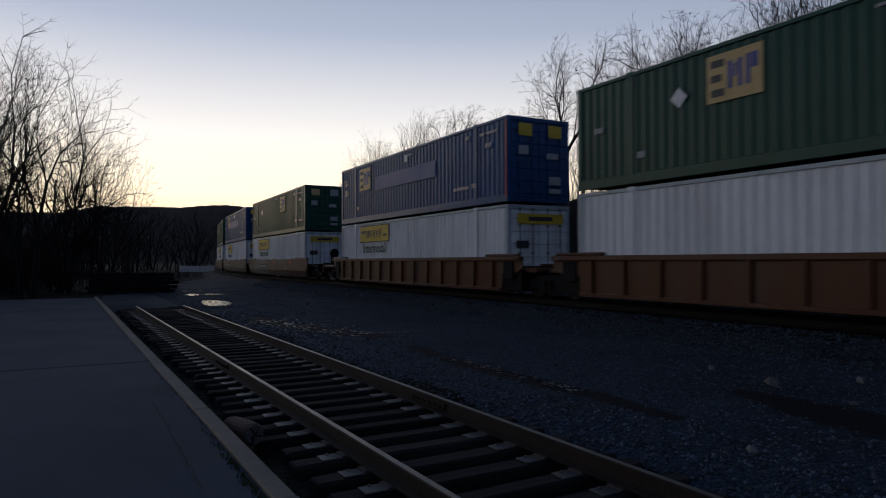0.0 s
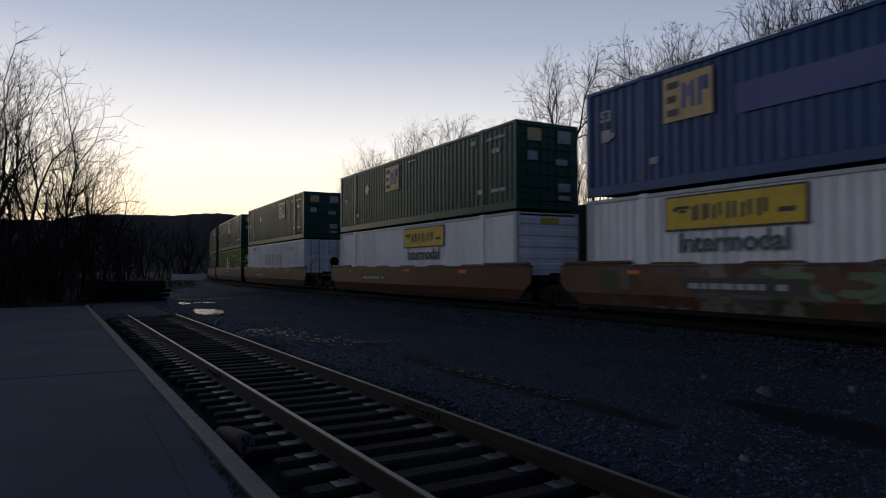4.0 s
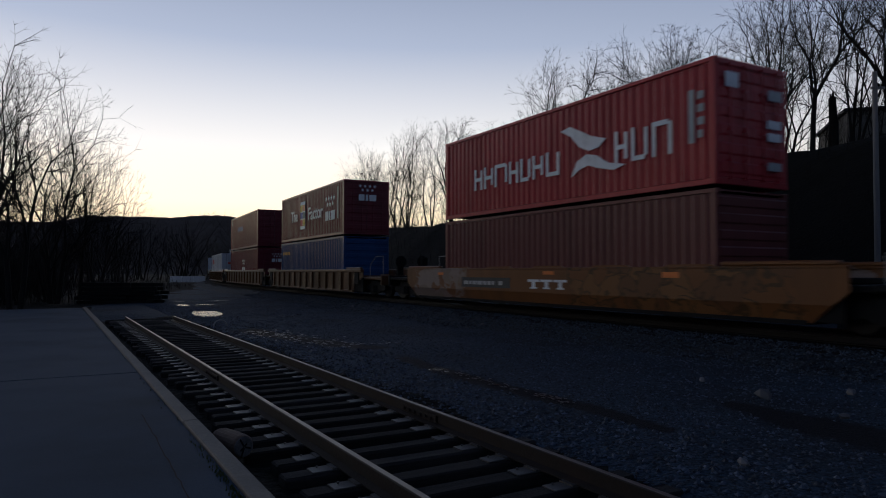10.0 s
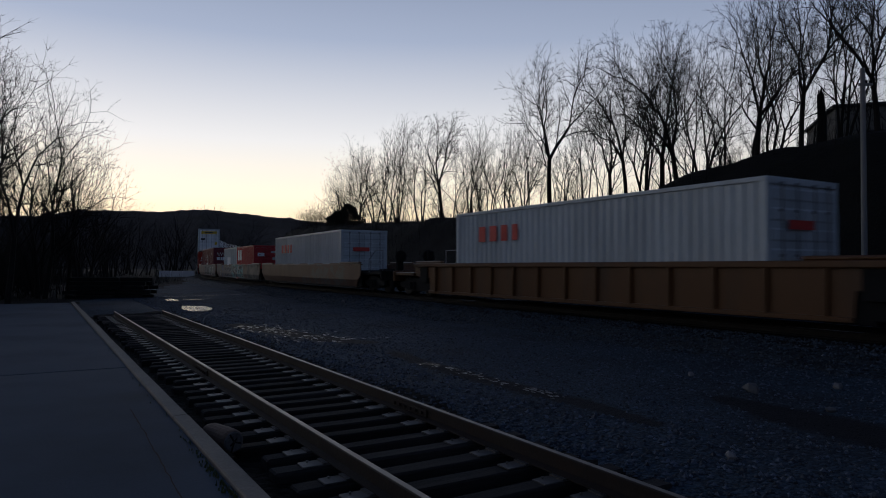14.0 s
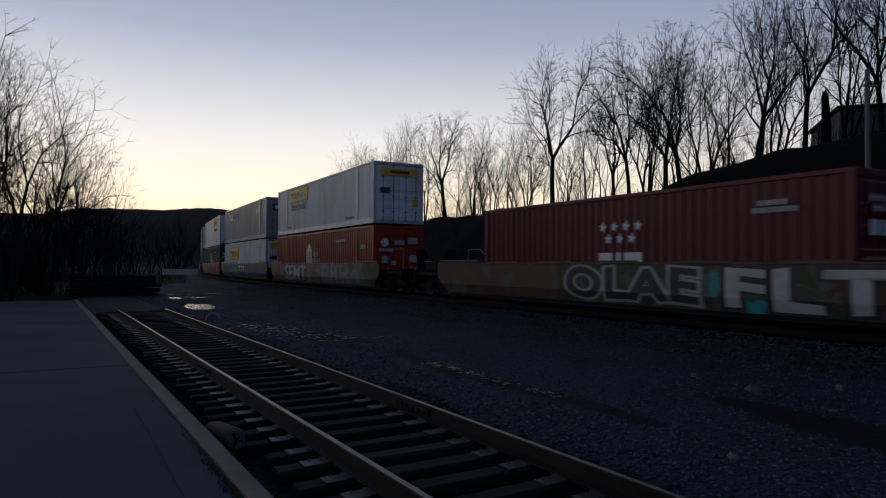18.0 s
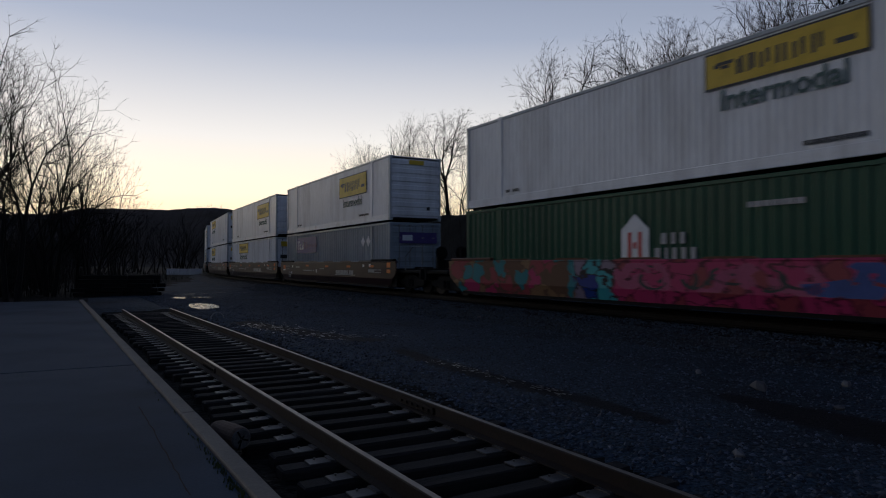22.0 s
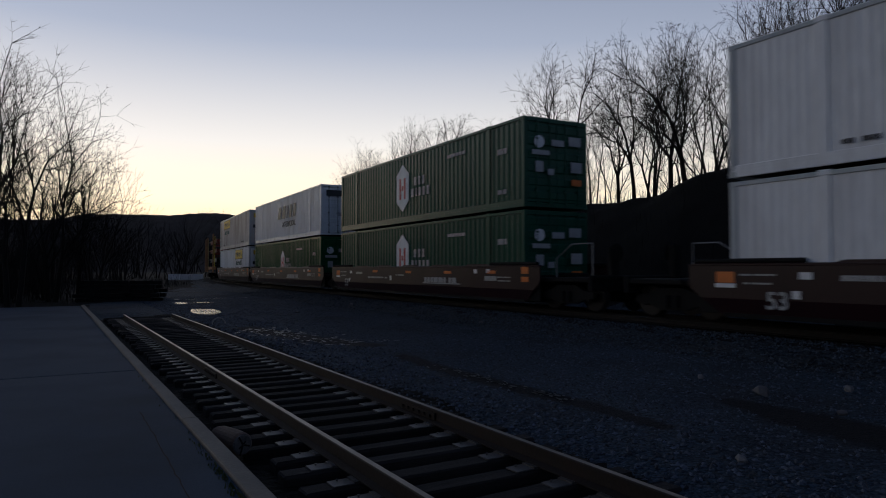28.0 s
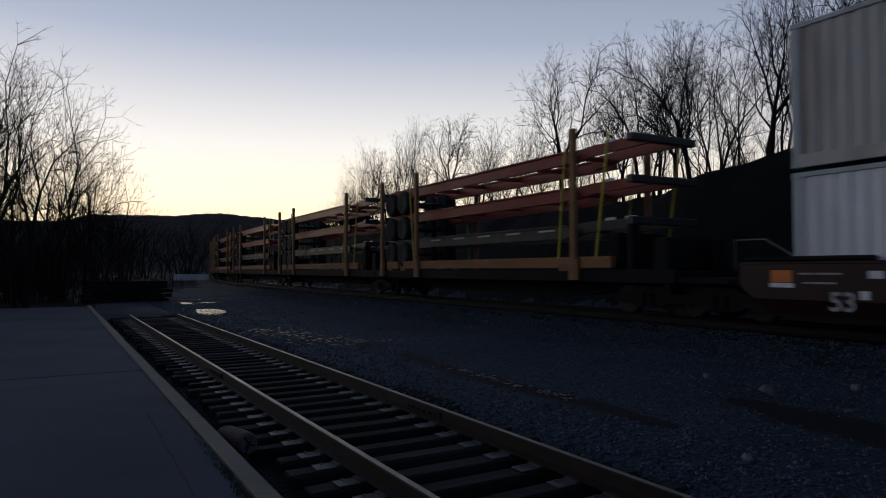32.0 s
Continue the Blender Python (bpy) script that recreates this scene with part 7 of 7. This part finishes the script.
for x, y, size in ((4.22, 9.19, 0.11), (5.6, 9.55, 0.07), (3.9, 10.6, 0.05), (0.9, 20.5, 0.07), (-4.5, 30.0, 0.1), (2.6, 6.1, 0.05), (4.6, 8.0, 0.05), (-6.0, 26.0, 0.06)):
    r2 = random.Random(int(x * 100))
    v = [Vector(p) * size * r2.uniform(0.75, 1.2) for p in ICO_V]
    bmx = bmesh.new()
    bv = [bmx.verts.new((p.x * 1.3, p.y, p.z * 0.8)) for p in v]
    for f in ICO_F:
        bmx.faces.new([bv[i] for i in f])
    bmesh.ops.subdivide_edges(bmx, edges=bmx.edges[:], cuts=1, smooth=0.3, fractal=0.15, seed=3)
    me = bpy.data.meshes.new("stone")
    bmx.to_mesh(me)
    bmx.free()
    s_, n_ = to_track(np.array([x]), np.array([y]))
    zz = max(ground_at(x, y), float(np.interp(abs(n_[0]), [1.75, 3.1, 3.6], [0.28, 0.03, -0.05])))
    tagged(part("stone", me, M_STONE, None, "", Matrix.Translation((x, y, zz + size * 0.45)) @ pose(0, 0, 0, r2.uniform(-20, 20), r2.uniform(-20, 20), r2.uniform(0, 360))), "pale angular stone lying on the gravel", "stone", "larger stones in the yard")

# a short length of log against the curb
M_LOGSIDE = mat("peeled_brown_log", (0.10, 0.065, 0.045), 0.85, 0, 0.4, 4.0, 30.0, 0.6, (0.07, 0.05, 0.04), 0.6)
M_LOGEND = mat("grey_split_log_end", (0.09, 0.085, 0.085), 0.85, 0, 0.5, 9.0, 40.0, 0.8, (0.03, 0.03, 0.03), 0.8)
log = thing("log", "short weathered log with a cracked grey end against the curb", "log", "", Matrix.Translation(siding(6.75, -0.74, 0.06)) @ SID_ROT @ Matrix.Rotation(radians(14), 4, "Z"))
part("log_body", Build().lathe((0, -0.26, 0), (0, 1, 0), [(0.0, 0.1), (0.03, 0.112), (0.2, 0.116), (0.42, 0.11), (0.5, 0.09)], 22), M_LOGSIDE, log)
part("log_end", Build().lathe((0, -0.272, 0), (0, 1, 0), [(0.0, 0.085), (0.012, 0.098), (0.03, 0.10)], 22), M_LOGEND, log, "grey end with cracks")
ck = Build()
for a, ln in ((0.3, 0.07), (1.9, 0.10), (2.5, 0.05), (4.2, 0.09), (5.4, 0.04)):
    ck.box(0.005, ln, -0.002, 0.002, -0.008, 0.008, m=Matrix.Rotation(a, 4, "Y"))
part("crack", ck, M_DARK, log, "", (0, -0.274, 0))

# half a pale hoop standing out of the gravel by the rail's end
hp = Build()
for i in range(12):
    a0, a1 = math.pi * i / 12, math.pi * (i + 1) / 12
    hp.tube((math.cos(a0) * 0.2, 0, math.sin(a0) * 0.2), (math.cos(a1) * 0.2, 0, math.sin(a1) * 0.2), 0.022, n=6)
tagged(part("hoop", hp, M_GALV, None, "", Matrix.Translation((-7.38, 21.2, ground_at(-7.38, 21.2))) @ pose(0, 0, 0, 0, 0, 25)), "pale metal hoop half buried in gravel", "hoop")

# a crack in the pavement
rc = random.Random(12)
vs, fs = [], []
for n_, (x0, y0, x1, y1) in enumerate(((-3.37, 7.26, -1.74, 4.5),)):
    for i in range(25):
        f = i / 24
        x, y = x0 + (x1 - x0) * f + rc.gauss(0, 0.004), y0 + (y1 - y0) * f + rc.gauss(0, 0.004)
        w = 0.003 + 0.003 * rc.random()
        vs += [(x - w, y - w * 0.6, PAVE_Z + 0.009), (x + w, y + w * 0.6, PAVE_Z + 0.009)]
        if i:
            o = len(vs)
            fs.append((o - 4, o - 3, o - 1, o - 2))
part("crack", mesh_of("crack", vs, fs), M_DARK, pavement)

# low white barrier where the yard ends
M_BARRIER = mat("whitewashed_concrete", (0.55, 0.55, 0.56), 0.8, 0, 0.15, 1.0, 12.0, 0.3, (0.33, 0.32, 0.31), 0.5)
for k in range(3):
    x, y = -45.3 + 1.85 * k, 108.9 + 0.22 * k
    tagged(part("barrier", Build().prism([(-0.9, 0), (0.9, 0), (0.9, 0.95), (0.8, 1.0), (-0.8, 1.0), (-0.9, 0.95)], -0.2, 0.2), M_BARRIER, None, "", Matrix.Translation((x, y, ground_at(x, y) - 0.02)) @ pose(0, 0, 0, 0, 0, 6)), "low whitewashed concrete barrier at the yard's end", "barrier", "white barriers")

# dark pile of old ties beyond the siding's end
pm = Matrix.Translation((-18.2, 36.6, ground_at(-18.2, 36.6) - 0.03)) @ pose(0, 0, 0, 0, 0, 4)
pile = thing("tie_pile", "dark heap of discarded railway ties beyond the siding", "timber pile", "", pm)
r3 = random.Random(4)
for row in range(5):
    for k in range(7 - row // 2):
        part("old_tie", tie_meshes[(row + k) % 5], M_DARK, pile, "", Matrix.Translation((r3.uniform(-0.4, 0.4) - 0.5 + (k % 2) * 1.2, -0.9 + k * 0.26 + row * 0.06, 0.2 + row * 0.235)) @ pose(0, 0, 0, 0, 0, r3.uniform(-5, 5)))

# weeds along the curb, dead stems on the bank
M_WEED = mat("dry_green_weed", (0.05, 0.065, 0.025), 0.9, 0, 0.4, 5.0, 30.0, 0.0, (0.08, 0.065, 0.035), 0.5, spec=0.1)


def blades(name, places, label, category, lo, hi, wd, material, seed):
    q = random.Random(seed)
    vs, fs = [], []
    for x, y, z in places:
        h, a, l = q.uniform(lo, hi), q.uniform(0, 6.28), q.uniform(0, 0.5)
        dx, dy, w = math.cos(a), math.sin(a), wd * q.uniform(0.6, 1.4)
        o = len(vs)
        vs += [(x - dy * w, y + dx * w, z - 0.03), (x + dy * w, y - dx * w, z - 0.03), (x + dx * l * h * 0.4 + dy * w * 0.7, y + dy * l * h * 0.4 - dx * w * 0.7, z + h * 0.6), (x + dx * l * h * 0.4 - dy * w * 0.7, y + dy * l * h * 0.4 + dx * w * 0.7, z + h * 0.6), (x + dx * l * h, y + dy * l * h, z + h)]
        fs += [(o, o + 1, o + 2, o + 3), (o + 3, o + 2, o + 4)]
    return tagged(part(name, mesh_of(name, vs, fs), material), label, category, "", "stuff")


pts = []
for _ in range(420):
    d = r.choice([r.uniform(2.5, 6.5), r.uniform(4.0, 5.6), r.uniform(0, 32)])
    p = siding(d, -1.11 - abs(r.normal(0, 0.03)), PAVE_Z)
    pts.append(tuple(p))
blades("weeds", pts, "small weeds along the curb joint", "weeds", 0.004, 0.022, 0.006, M_WEED, 5)
pts = []
xs, ns = r.uniform(-25, 110, 9000), r.uniform(5.0, 22, 9000)
for s, n in zip(xs, ns):
    p = track(s, n)
    pts.append((p.x, p.y, 0.0))
pa = np.array(pts)
pa[:, 2] = ground_z(pa[:, 0], pa[:, 1])
blades("bank_brush", pa.tolist(), "dead stems and brambles covering the bank", "brush", 0.2, 0.9, 0.012, M_TWIG, 6)
xs, ys = r.uniform(-60, -14, 5000), r.uniform(33, 80, 5000)
gd2, gu2 = xs * SID_D.x + ys * SID_D.y, xs * SID_N.x + ys * SID_N.y - SID_U
ok = (gd2 > 35) & (gu2 < -1.5 + 0.3 * (gd2 - 36))
pa = np.stack([xs[ok], ys[ok], ground_z(xs[ok], ys[ok])], 1)
blades("thicket_brush", pa.tolist(), "dead grass and brambles at the thicket's edge", "brush", 0.3, 1.3, 0.015, M_TWIG, 7)
# ---- motion of the train: it runs towards the camera and past it at an even speed ----
def motions():
    for ob, u, half, z in RUNNERS:
        rows = []
        for k in range(33):
            s = u - TRAIN_V * k
            rows.append((float(k), track_pose(s, half, RAIL_Z + z)))
        walk(ob, rows)


motions()
